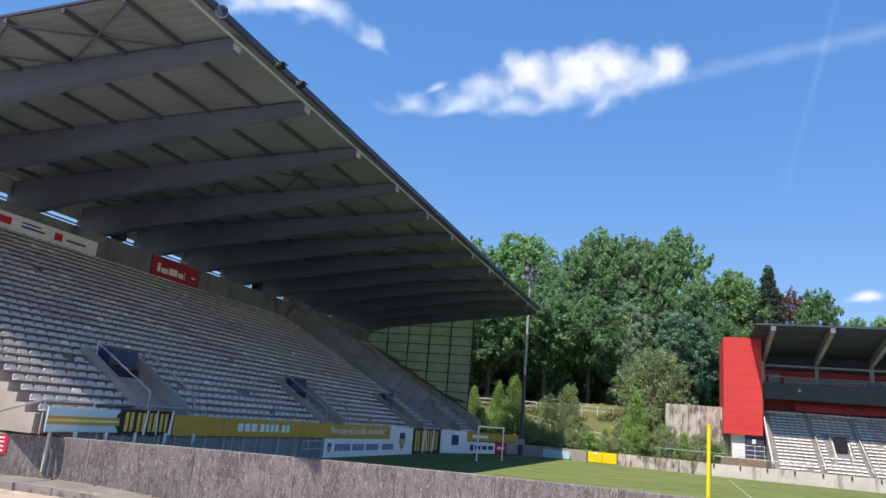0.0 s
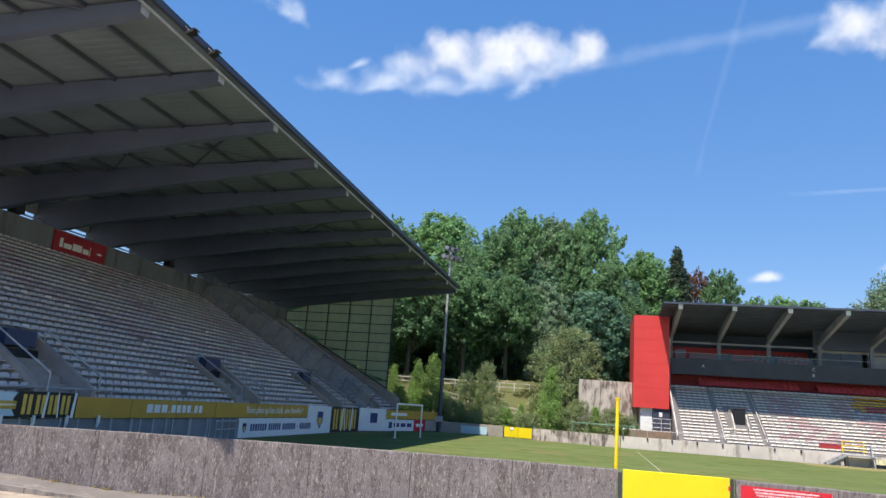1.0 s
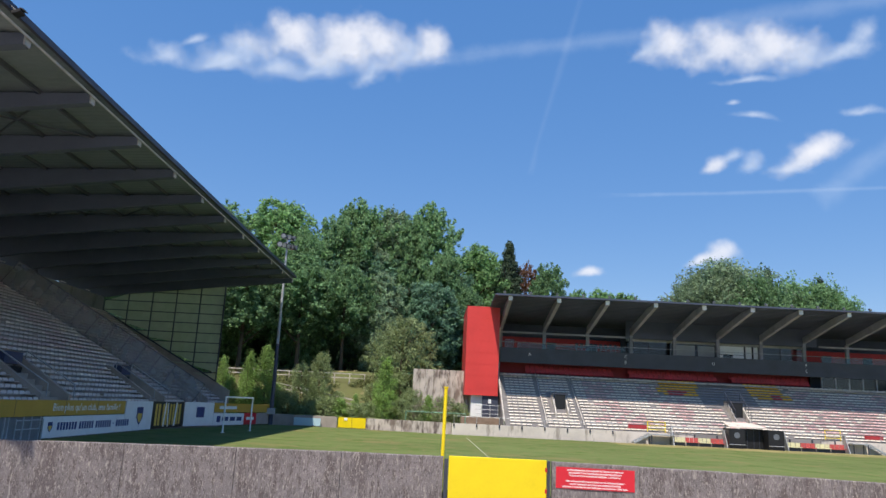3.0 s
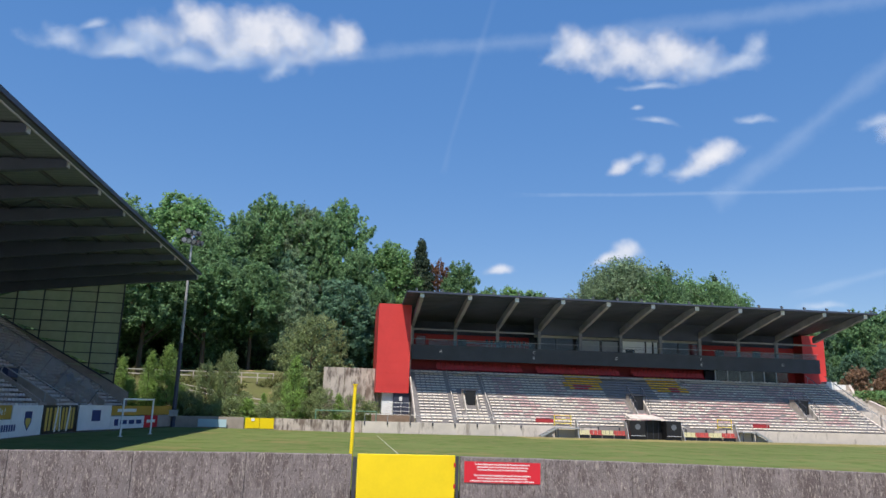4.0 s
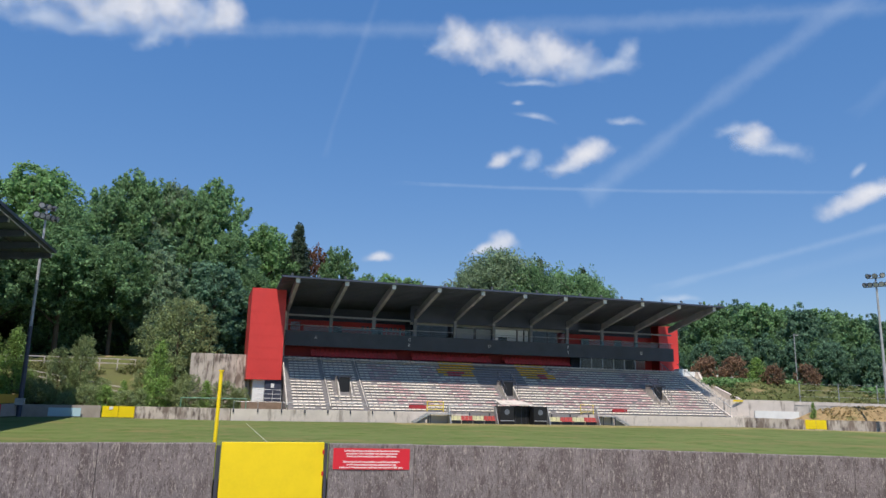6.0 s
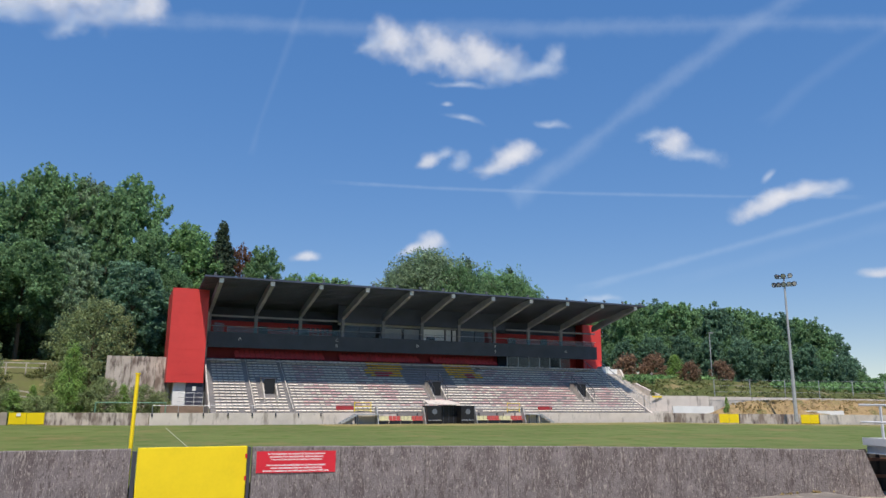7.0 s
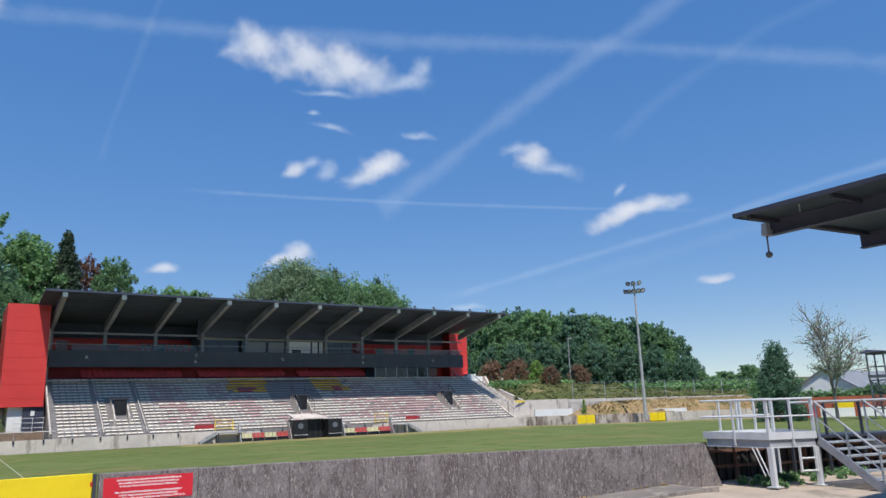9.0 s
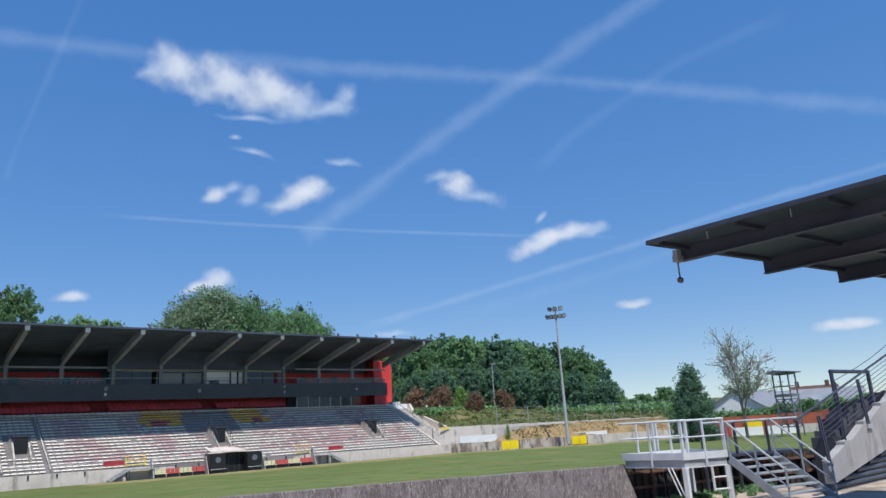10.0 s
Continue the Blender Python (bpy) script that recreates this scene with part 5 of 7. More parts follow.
wall_run("wall_panel", (56.4, 65.3), (60.6, 63.5), 1.75, M["white_paint"], lowall, 0.25)
wall_run("wall_panel", (66.0, 61.2), (74.0, 57.8), 1.35, M["white_paint"], lowall, 0.25)
fp = thing("bank_fence", (80, 66, 3), "row of thin grey fence posts with wire on the bank", "fence")
for i in range(12):
    x = 64 + 4.6 * i
    y = 68.2 - 0.215 * (x - 57)
    part("post", bar(bmesh.new(), (x, y, 2.6), (x, y, 4.9), 0.05, 6), M["galvanised"], fp)
    if i:
        for z in (3.4, 4.1, 4.8):
            part("wire", bar(bmesh.new(), (x - 4.6, y + 0.215 * 4.6, z), (x, y, z), 0.012, 4), M["galvanised"], fp)
for k in range(2):
    x0 = 70 + 9 * k
    xs_, ys_, zt = ((76.1, 79.6, 11.8), (62.6, 80.0, 7.0))[k]
    sl = thing("street_lamp", (xs_, ys_, 4.0), "slim grey street lamp beyond the bank", "street lamp")
    part("pole", bar(bmesh.new(), (xs_, ys_, 3.5), (xs_, ys_, zt), 0.06, 8), M["grey_paint"], sl)
    part("lamp_head", a_box(xs_ - 0.1, xs_ + 0.6, ys_ - 0.12, ys_ + 0.12, zt, zt + 0.12), M["grey_paint"], sl)
for x in (62.6, 65.0):
    bi = thing("notice_post", (x, 80, 5), "small white notice on a post on the bank", "sign")
    part("post", bar(bmesh.new(), (x, 79, 4.2), (x, 79, 5.6), 0.04, 6), M["grey_paint"], bi)
    part("plate", a_box(x - 0.3, x + 0.3, 78.93, 78.97, 5.3, 6.0), M["white_paint"], bi)
# ---- platform, steps and the roofed stand to the east ----
# Lighter than grey_paint: the sunlit look of the platform is in this colour.
M["sunlit_paint"] = material("sunlit_paint", (0.60, 0.60, 0.61), 0.5, grain=2, fine=20, bump=0.05, spread=0.12)
pf = thing("viewing_platform", (22.5, 14.5, NEAR), "grey-painted steel platform with railings on tall legs", "platform")
P0, P1, P2, P3 = (Vector(p) for p in ((21.7, 13.85), (23.2, 13.15), (24.3, 15.3), (21.85, 16.4)))
DZ = 1.21
PM = (P0 + P2) / 2
for a, b in ((P0, P1), (P1, P2), (P2, P3), (P3, P0)):
    c, d = a.lerp(PM, 0.05), b.lerp(PM, 0.05)
    # Web in darker grey: shade below the toe board, put into the colour.
    part("edge_beam", beam(bmesh.new(), (*c, DZ - 0.22), (*d, DZ - 0.22), 0.02, 0.22), M["grey_paint"], pf)
    part("flange", beam(bmesh.new(), (*c, DZ - 0.335), (*d, DZ - 0.335), 0.11, 0.025), M["sunlit_paint"], pf)
    part("toe_board", beam(bmesh.new(), (*a, DZ + 0.02), (*b, DZ + 0.02), 0.02, 0.23), M["sunlit_paint"], pf)
part("deck", hexa(bmesh.new(), [(*p, DZ - 0.05) for p in (P0, P1, P2, P3)], [(*p, DZ) for p in (P0, P1, P2, P3)]), M["galvanised"], pf)
for p in (P0, P1, P2, P3):
    q = p.lerp(PM, 0.04)
    if p is P3:
        q = Vector((23.9, 16.3))
    part("leg", a_box(q.x - 0.075, q.x + 0.075, q.y - 0.075, q.y + 0.075, NEAR, DZ - 0.345), M["sunlit_paint"], pf)
    part("foot_plate", a_box(q.x - 0.17, q.x + 0.17, q.y - 0.17, q.y + 0.17, NEAR, NEAR + 0.03), M["sunlit_paint"], pf)
    part("corner_post", a_box(q.x - 0.045, q.x + 0.045, q.y - 0.045, q.y + 0.045, DZ, DZ + 1.14), M["sunlit_paint"], pf)
for a, b, n in ((P3, P0, 2), (P0, P1, 2), (P2, P3, 4)):
    for z in (DZ + 1.15, DZ + 0.62):
        part("rail", bar(bmesh.new(), (*a, z), (*b, z), 0.035 if z > 2 else 0.025, 8), M["sunlit_paint"], pf)
    for k in range(1, n):
        q = a.lerp(b, k / n)
        part("rail_post", beam(bmesh.new(), (*q, DZ - 0.3), (*q, DZ + 1.14), 0.06, 0.06, (0, 1, 0)), M["sunlit_paint"], pf)
for k in (0.05, 0.11):
    part("brace", bar(bmesh.new(), (*P0.lerp(P3, k), 0.0), (*P0.lerp(P3, k + 0.15), DZ - 0.33), 0.022, 6), M["sunlit_paint"], pf)
for k in (0.6, 0.92):
    q = P0.lerp(P1, k)
    part("ladder_side", a_box(q.x - 0.03, q.x + 0.03, q.y - 0.03, q.y + 0.03, 0.1, DZ - 0.345), M["sunlit_paint"], pf)
for z in (0.14, 0.52):
    part("ladder_rung", bar(bmesh.new(), (*P0.lerp(P1, 0.6), z), (*P0.lerp(P1, 0.92), z), 0.03, 8), M["sunlit_paint"], pf)

stp = thing("steel_stairs", (24, 13, NEAR), "galvanised steel stairs with handrails leading up to the platform", "stairs")
S0, S1 = Vector((23.2, 13.1, 1.05)), Vector((22.65, 11.0, NEAR))
SW = Vector((2.0, -0.52, 0))
run = S1 - S0
for o in (Vector((0, 0, 0)), SW):
    part("stringer", beam(bmesh.new(), S0 + o, S1 + o, 0.06, 0.26), M["grey_paint"], stp)
    ra, rb = S0 + o + Vector((0, 0, 1.2)), S1 + o + Vector((0, 0, 1.05))
    part("handrail", bar(bmesh.new(), ra, rb, 0.035, 8), M["grey_paint"], stp)
    part("mid_rail", bar(bmesh.new(), ra - Vector((0, 0, 0.5)), rb - Vector((0, 0, 0.5)), 0.025, 8), M["grey_paint"], stp)
    for k in (0.02, 0.5, 0.98):
        p = (S0 + o).lerp(S1 + o, k)
        part("rail_post", beam(bmesh.new(), p, p + Vector((0, 0, 1.15)), 0.05, 0.05, (0, 1, 0)), M["grey_paint"], stp)
for k in range(7):
    p = S0.lerp(S1, (k + 0.5) / 7)
    d = Vector((run.x, run.y, 0)).normalized() * 0.15
    z = p.z + 0.08
    part("tread", hexa(bmesh.new(), [p - d, p + d, p + d + SW, p - d + SW], [p - d + Vector((0, 0, 0.05)), p + d + Vector((0, 0, 0.05)), p + d + SW + Vector((0, 0, 0.05)), p - d + SW + Vector((0, 0, 0.05))]), M["galvanised"], stp)

ld = thing("rear_landing", (27, 15, 0), "dark steel landing with a rail behind the stairs", "platform", kind="structure")
part("deck", hexa(bmesh.new(), [(24.8, 15.0, 0.95), (28.8, 13.2, 0.95), (29.4, 14.4, 0.95), (25.4, 16.2, 0.95)], [(24.8, 15.0, 1.05), (28.8, 13.2, 1.05), (29.4, 14.4, 1.05), (25.4, 16.2, 1.05)]), M["dark_steel"], ld)
for k in range(4):
    p = Vector((24.9, 15.05)).lerp(Vector((28.8, 13.3)), k / 3)
    part("post", a_box(p.x - 0.04, p.x + 0.04, p.y - 0.04, p.y + 0.04, NEAR, 2.2), M["dark_steel"], ld)
part("rail", bar(bmesh.new(), (24.9, 15.05, 2.2), (28.8, 13.3, 2.2), 0.05, 8), M["grey_paint"], ld)
M["dark_wood"] = material("dark_wood", (0.05, 0.042, 0.038), 0.85, grain=2, fine=18, bump=0.4, per_object=0.35)
dw = thing("dark_fence", (23.5, 16, NEAR), "dark slatted timber fence under the platform", "fence")
for i in range(38):
    p = Vector((21.55, 16.9)).lerp(Vector((33.0, 13.1)), i / 37)
    part("slat", a_box(p.x - 0.152, p.x + 0.152, p.y - 0.02 + 0.015 * (i % 2), p.y + 0.02 + 0.015 * (i % 2), NEAR, 0.92 + 0.02 * (i % 3)), M["dark_wood"], dw)
M["brown_wood"] = material("brown_wood", (0.16, 0.085, 0.06), 0.85, grain=2, fine=18, bump=0.3)
for z in (0.13, 0.65):
    part("fence_rail", beam(bmesh.new(), (21.55, 16.83, z), (33.0, 13.03, z), 0.05, 0.1), M["brown_wood"], dw)
for i in range(9):
    p = Vector((21.9, 16.72)).lerp(Vector((33.0, 13.0)), i / 8)
    part("fence_post", a_box(p.x - 0.05, p.x + 0.05, p.y - 0.05, p.y + 0.05, NEAR, 0.95), M["brown_wood"], dw)

M["rake_concrete"] = material("rake_concrete", (0.36, 0.345, 0.335), 0.9, grain=0.7, fine=12, bump=0.25, streak=True, spread=0.18, stains=[((0.25, 0.24, 0.235), 0.25, 1.4)])
M["dark_seat"] = material("dark_seat", (0.075, 0.072, 0.085), 0.7, grain=2, fine=14, bump=0.1, per_object=0.2)
rk = thing("raking_stair", (30, 12, 0), "pale concrete raking stair wall rising to the roofed stand", "stairway", kind="structure")


def rake_top(x):
    return 0.75 + 0.32 * (x - 27.0)


outline = [(26.9, -0.05), (26.9, 0.72)]
for x in (28.3, 30.3, 32.3, 34.3, 36.3):
    outline += [(x, rake_top(x)), (x, rake_top(x) + 0.12), (x + 0.75, rake_top(x) + 0.16)]
outline += [(39.5, 4.75), (39.5, 2.03)]
part("side_wall", prism(bmesh.new(), outline, "y", 11.5, 11.8), M["rake_concrete"], rk)
# dark terraces behind the wall
for k in range(13):
    x = 28.4 + 0.8 * k
    z = min(0.95 + 0.5 * (x - 27.4), 2.3 + 0.1 * (x - 30))
    part("terrace", a_box(x, x + 0.8, 11.9, 12.7, -0.3, z), M["dark_seat"], rk)
    part("bench", a_box(x + 0.35, x + 0.75, 11.95, 12.7, z + 0.004, z + 0.22), M["dark_seat"], rk)
hand = (Vector((25.0, 11.6, 2.12)), Vector((39.5, 11.6, 5.86)))
part("handrail", bar(bmesh.new(), *hand, 0.042, 8), M["dark_steel"], rk)
for k in range(7):
    d = Vector((0, 0, -0.17 * (k + 1)))
    part("wire", bar(bmesh.new(), hand[0].lerp(hand[1], 0.12) + d, hand[1] + d, 0.012, 6), M["dark_steel"], rk)
for x in (26.7, 30.6, 34.4, 38.2):
    for dx in (0.0, 0.16):
        p = Vector((x + dx, 11.47, rake_top(x) - 0.12))
        part("rail_post", beam(bmesh.new(), p, p + Vector((-0.25, 0, 1.7)), 0.07, 0.05, (0, 1, 0)), M["navy_steel"], rk)
    part("post_foot", a_box(x - 0.1, x + 0.3, 11.42, 11.5, rake_top(x) - 0.26, rake_top(x) - 0.1), M["grey_paint"], rk)
for x in (29.25, 32.75):
    part("frame_post", bar(bmesh.new(), (x, 11.9, 1.4), (x, 11.9, 3.8), 0.075, 10), M["navy_steel"], rk)
part("frame_top", bar(bmesh.new(), (29.2, 11.9, 3.82), (32.8, 11.9, 3.82), 0.075, 10), M["navy_steel"], rk)
for k in range(12):
    z = -0.25 + 0.2 * k
    part("corrugated_sheet", bar(bmesh.new(), (27.0 + (z + 0.05) / 0.165, 11.75, z - 0.12), (42, 11.75, z - 0.12), 0.1, 8), M["purlin_steel"], rk)
cb = thing("cable", (30, 11.6, 3.6), "thin sagging overhead cable above the raking stair", "cable")
sag = [Vector((28.7, 11.6, 3.45)).lerp(Vector((38.5, 11.6, 6.35)), k / 8) - Vector((0, 0, 0.25 * math.sin(math.pi * k / 8))) for k in range(9)]
bm = bmesh.new()
for a, b in zip(sag, sag[1:]):
    bar(bm, a, b, 0.014, 5)
part("wire", bm, M["dark_steel"], cb)
part("anchor", bar(bmesh.new(), (28.7, 11.6, 3.4), (28.7, 11.6, 1.3), 0.03, 6), M["dark_steel"], cb)

er = thing("east_roof", (16, 4, 5.5), "dark steel roof edge of another stand with deep beams", "roof", kind="structure")
EX, EY, EZ = 12.12, 7.84, 5.79


def e_roof(x):
    return EZ + (x - EX) * 0.035


M["roof_green"] = material("roof_green", (0.04, 0.062, 0.07), 0.6, metal=0.1, grain=0.8, fine=10, bump=0.05)
part("roof_sheet", hexa(bmesh.new(), [(EX, EY, e_roof(EX) - 0.012), (EX, -18, e_roof(EX) - 0.012), (26.5, -18, e_roof(26.5) - 0.012), (26.5, EY, e_roof(26.5) - 0.012)],
                        [(EX, EY, e_roof(EX) + 0.03), (EX, -18, e_roof(EX) + 0.03), (26.5, -18, e_roof(26.5) + 0.03), (26.5, EY, e_roof(26.5) + 0.03)]), M["roof_green"], er)
part("edge_trim", a_box(EX - 0.03, EX + 0.02, -18, EY + 0.02, EZ - 0.03, EZ + 0.05), M["dark_steel"], er)
part("edge_trim", hexa(bmesh.new(), [(EX, EY, EZ - 0.03), (26.5, EY, e_roof(26.5) - 0.03), (26.5, EY + 0.03, e_roof(26.5) - 0.03), (EX, EY + 0.03, EZ - 0.03)],
                       [(EX, EY, EZ + 0.05), (26.5, EY, e_roof(26.5) + 0.05), (26.5, EY + 0.03, e_roof(26.5) + 0.05), (EX, EY + 0.03, EZ + 0.05)]), M["dark_steel"], er)
for x, dpt in ((13.17, 0.27), (16.62, 0.33), (20.76, 0.33), (24.72, 0.33)):
    zt = e_roof(x) - 0.012
    bm = bmesh.new()
    box(bm, x - 0.09, x + 0.09, -18, EY - 0.06, zt - 0.02, zt)
    box(bm, x - 0.012, x + 0.012, -18, EY - 0.06, zt - dpt, zt - 0.02)
    box(bm, x - 0.09, x + 0.09, -18, EY - 0.06, zt - dpt - 0.02, zt - dpt)
    part("steel_beam", bm, M["navy_steel"], er)
for k in range(14):
    y = EY - 0.24 - 1.55 * k
    part("rafter", beam(bmesh.new(), (EX + 0.06, y, e_roof(EX + 0.06) - 0.05), (26.4, y, e_roof(26.4) - 0.05), 0.06, 0.09), M["dark_steel"], er)
    part("clip", a_box(EX + 0.22, EX + 0.24, y - 0.9, y - 0.88, EZ - 0.15, EZ - 0.01), M["galvanised"], er)
for x in (16.62, 24.72):
    for y in (0.0, -7.2, -14.4):
        part("column", a_box(x - 0.08, x + 0.08, y - 0.08, y + 0.08, -0.32, e_roof(x) - 0.34), M["navy_steel"], er)
M["tower_grey"] = material("tower_grey", (0.12, 0.12, 0.13), 0.5, grain=3, fine=20, bump=0.03)
cl = thing("hanging_camera", (13.0, 7.8, 5.0), "small grey camera ball hanging from the roof beam", "camera")
part("mount", box(a_box(12.92, 13.14, 7.72, 7.84, 5.50, 5.62), 12.95, 13.10, 7.74, 7.84, 5.62, 5.74), M["galvanised"], cl)
part("arm", a_box(13.06, 13.17, 7.74, 7.80, 5.52, 5.58), M["tower_grey"], cl)
part("stem", bar(bmesh.new(), (13.0, 7.78, 5.5), (13.0, 7.78, 5.18), 0.016, 8), M["tower_grey"], cl)
part("dome", ball(bmesh.new(), (13.0, 7.78, 5.13), 0.065, 12), M["tower_grey"], cl, smooth=True)

# far east: tower, brick fence, houses
TX, TY, TS = 71.05, 33.0, 1.5
tw = thing("camera_tower", (TX + 0.75, TY + 0.75, NEAR), "grey steel scaffold tower with a flat roof", "tower")
CORNERS = [(TX, TY), (TX + TS, TY), (TX + TS, TY + TS), (TX, TY + TS)]
for x, y in CORNERS:
    part("leg", beam(bmesh.new(), (x, y, NEAR), (x, y, 6.0), 0.11, 0.11, (0, 1, 0)), M["tower_steel"], tw)
for k, (p, q) in enumerate(zip(CORNERS, CORNERS[1:] + CORNERS[:1])):
    for z in (0.9, 2.2, 3.5, 4.75, 5.9):
        part("tie", beam(bmesh.new(), (*p, z), (*q, z), 0.08, 0.08), M["tower_steel"], tw)
    for z in (0.9, 2.2):
        part("brace", beam(bmesh.new(), (*p, z), (*q, z + 1.3), 0.06, 0.06), M["tower_steel"], tw)
        part("brace", beam(bmesh.new(), (*q, z), (*p, z + 1.3), 0.06, 0.06), M["tower_steel"], tw)
part("floor", a_box(TX - 0.1, TX + TS + 0.1, TY - 0.1, TY + TS + 0.1, 3.75, 4.0), M["tower_steel"], tw)
part("tower_roof", hexa(bmesh.new(), [(TX - 0.45, TY - 0.45, 6.0), (TX + TS + 0.45, TY - 0.45, 6.0), (TX + TS + 0.45, TY + TS + 0.45, 6.0), (TX - 0.45, TY + TS + 0.45, 6.0)],
                        [(TX - 0.45, TY - 0.45, 6.1), (TX + TS + 0.45, TY - 0.45, 6.1), (TX + TS, TY + TS, 6.35), (TX, TY + TS, 6.35)]), M["dark_steel"], tw)
brick = material("brick", (0.33, 0.095, 0.05), 0.9, grain=0.8, fine=9, bump=0.3)
bf = thing("brick_wall", (85, 45, 0), "long orange-red brick wall behind the pitch", "wall", kind="structure")
wall_run("wall_panel", (74.5, 46.5), (84.0, 36.0), 2.1, brick, bf, 0.25)
wall_run("wall_panel", (84.0, 36.0), (90.0, 20.0), 2.3, brick, bf, 0.25)
for f0, f1, m in ((0.0, 0.25, "red_sign"), (0.27, 0.5, "white_paint"), (0.52, 0.74, "white_paint"), (0.76, 0.98, "pale_concrete")):
    a, b = Vector((73.0, 45.0)), Vector((82.5, 34.5))
    hb = thing("pitch_board", (*a.lerp(b, (f0 + f1) / 2), 0), "low advertising board at the far end of the pitch", "advertising board", "far boards")
    wall_run("board", a.lerp(b, f0), a.lerp(b, f1), 0.95, M[m], hb, 0.08, 0.05)
hb = thing("pitch_board", (84, 30, 0), "dark blue advertising board at the far end of the pitch", "advertising board", "far boards")
wall_run("board", (82.6, 34.2), (85.5, 27.5), 1.2, M["ink"], hb, 0.08, 0.05)
yb = thing("yellow_panel", (80, 39, 0), "yellow panel on the brick wall", "sign")
wall_run("board", (78.1, 42.0), (79.4, 40.6), 1.7, M["yellow_paint"], yb, 0.05, 0.6)
roofm = material("slate", (0.22, 0.23, 0.25), 0.8, grain=0.5, fine=6, bump=0.2)
tile = material("tile", (0.11, 0.06, 0.05), 0.85, grain=0.5, fine=6, bump=0.2)


def house(x, y, w, d, h, ridge, wallm, rm, label, turn=0.0, chimney=False):
    hs = thing("house", (x, y, NEAR - 2), label, "house", "houses beyond the ground")
    m = pose(0, 0, 0, 0, 0, turn)
    bm = bmesh.new()
    prism(bm, [(-w / 2, 0), (-w / 2, h), (0, h + ridge), (w / 2, h), (w / 2, 0)], "y", -d / 2, d / 2)
    bmesh.ops.transform(bm, matrix=Matrix.Translation((x, y, NEAR - 2)) @ m, verts=bm.verts)
    part("wall", bm, wallm, hs)
    for s in (-1, 1):
        bm = hexa(bmesh.new(), [(0, -d / 2 - 0.3, h + ridge + 0.02), (0, d / 2 + 0.3, h + ridge + 0.02), (s * (w / 2 + 0.4), d / 2 + 0.3, h - 0.25), (s * (w / 2 + 0.4), -d / 2 - 0.3, h - 0.25)],
                  [(0, -d / 2 - 0.3, h + ridge + 0.2), (0, d / 2 + 0.3, h + ridge + 0.2), (s * (w / 2 + 0.4), d / 2 + 0.3, h - 0.05), (s * (w / 2 + 0.4), -d / 2 - 0.3, h - 0.05)])
        bmesh.ops.transform(bm, matrix=Matrix.Translation((x, y, NEAR - 2)) @ m, verts=bm.verts)
        part("roof", bm, rm, hs)
    if chimney:
        for k in (-0.3, 0.35):
            bm = a_box(-0.4, 0.4, d * k - 0.4, d * k + 0.4, h + ridge - 0.6, h + ridge + 1.2)
            bmesh.ops.transform(bm, matrix=Matrix.Translation((x, y, NEAR - 2)) @ m, verts=bm.verts)
            part("chimney", bm, tile, hs)
    return hs


house(106.7, 54.0, 7.2, 30, 5.4, 2.3, M["white_paint"], roofm, "long white hall with a grey roof beyond the ground", -76)
house(130, 56, 8, 14, 5.9, 2.0, M["pale_concrete"], roofm, "low hall with a broad grey roof beyond the hedge", 24)
house(163, 70.6, 9, 9, 6.0, 3.4, tile, tile, "far brick house with a red-brown tiled roof and chimneys", 26, True)
house(166, 66.5, 6, 5, 5.4, 3.4, brick, tile, "far orange brick house with its gable to the ground", 116, False)

# ---- trees ----
def leaf_mesh(name, blobs, count, size, mat, seed, droop=0.0):
    """Small leaves scattered through many clumps; a clump is x, y, z, radius and the middle of its lobe."""
    r = np.random.RandomState(seed)
    c = np.array([b[:3] for b in blobs])
    rad = np.array([b[3] for b in blobs])
    core = np.array([b[4] if len(b) > 4 else b[:3] for b in blobs])
    share = rad ** 2 / (rad ** 2).sum()
    k = r.choice(len(blobs), count, p=share)
    d = r.normal(size=(count, 3))
    d /= np.linalg.norm(d, axis=1)[:, None]
    p = c[k] + d * (rad[k] * r.rand(count) ** 0.45)[:, None]
    out = p - core[k]
    out /= np.linalg.norm(out, axis=1)[:, None] + 1e-6
    nrm = out * 0.55 + d * 0.35 + r.normal(size=(count, 3)) * 0.62 + np.array((0, -0.1, 0.2))
    nrm /= np.linalg.norm(nrm, axis=1)[:, None]
    t = np.cross(nrm, r.normal(size=(count, 3)))
    t /= np.linalg.norm(t, axis=1)[:, None]
    b = np.cross(nrm, t)
    s = size * (0.6 + 0.8 * r.rand(count))[:, None]
    tri = np.stack([p - t * s * 0.5 - b * s * 0.4, p + t * s * 0.5 - b * s * 0.4, p + b * s * 0.5], 1)
    me = bpy.data.meshes.new(name)
    me.from_pydata(tri.reshape(-1, 3).tolist(), [], np.arange(count * 3).reshape(-1, 3).tolist())
    me.materials.append(mat)
    return me


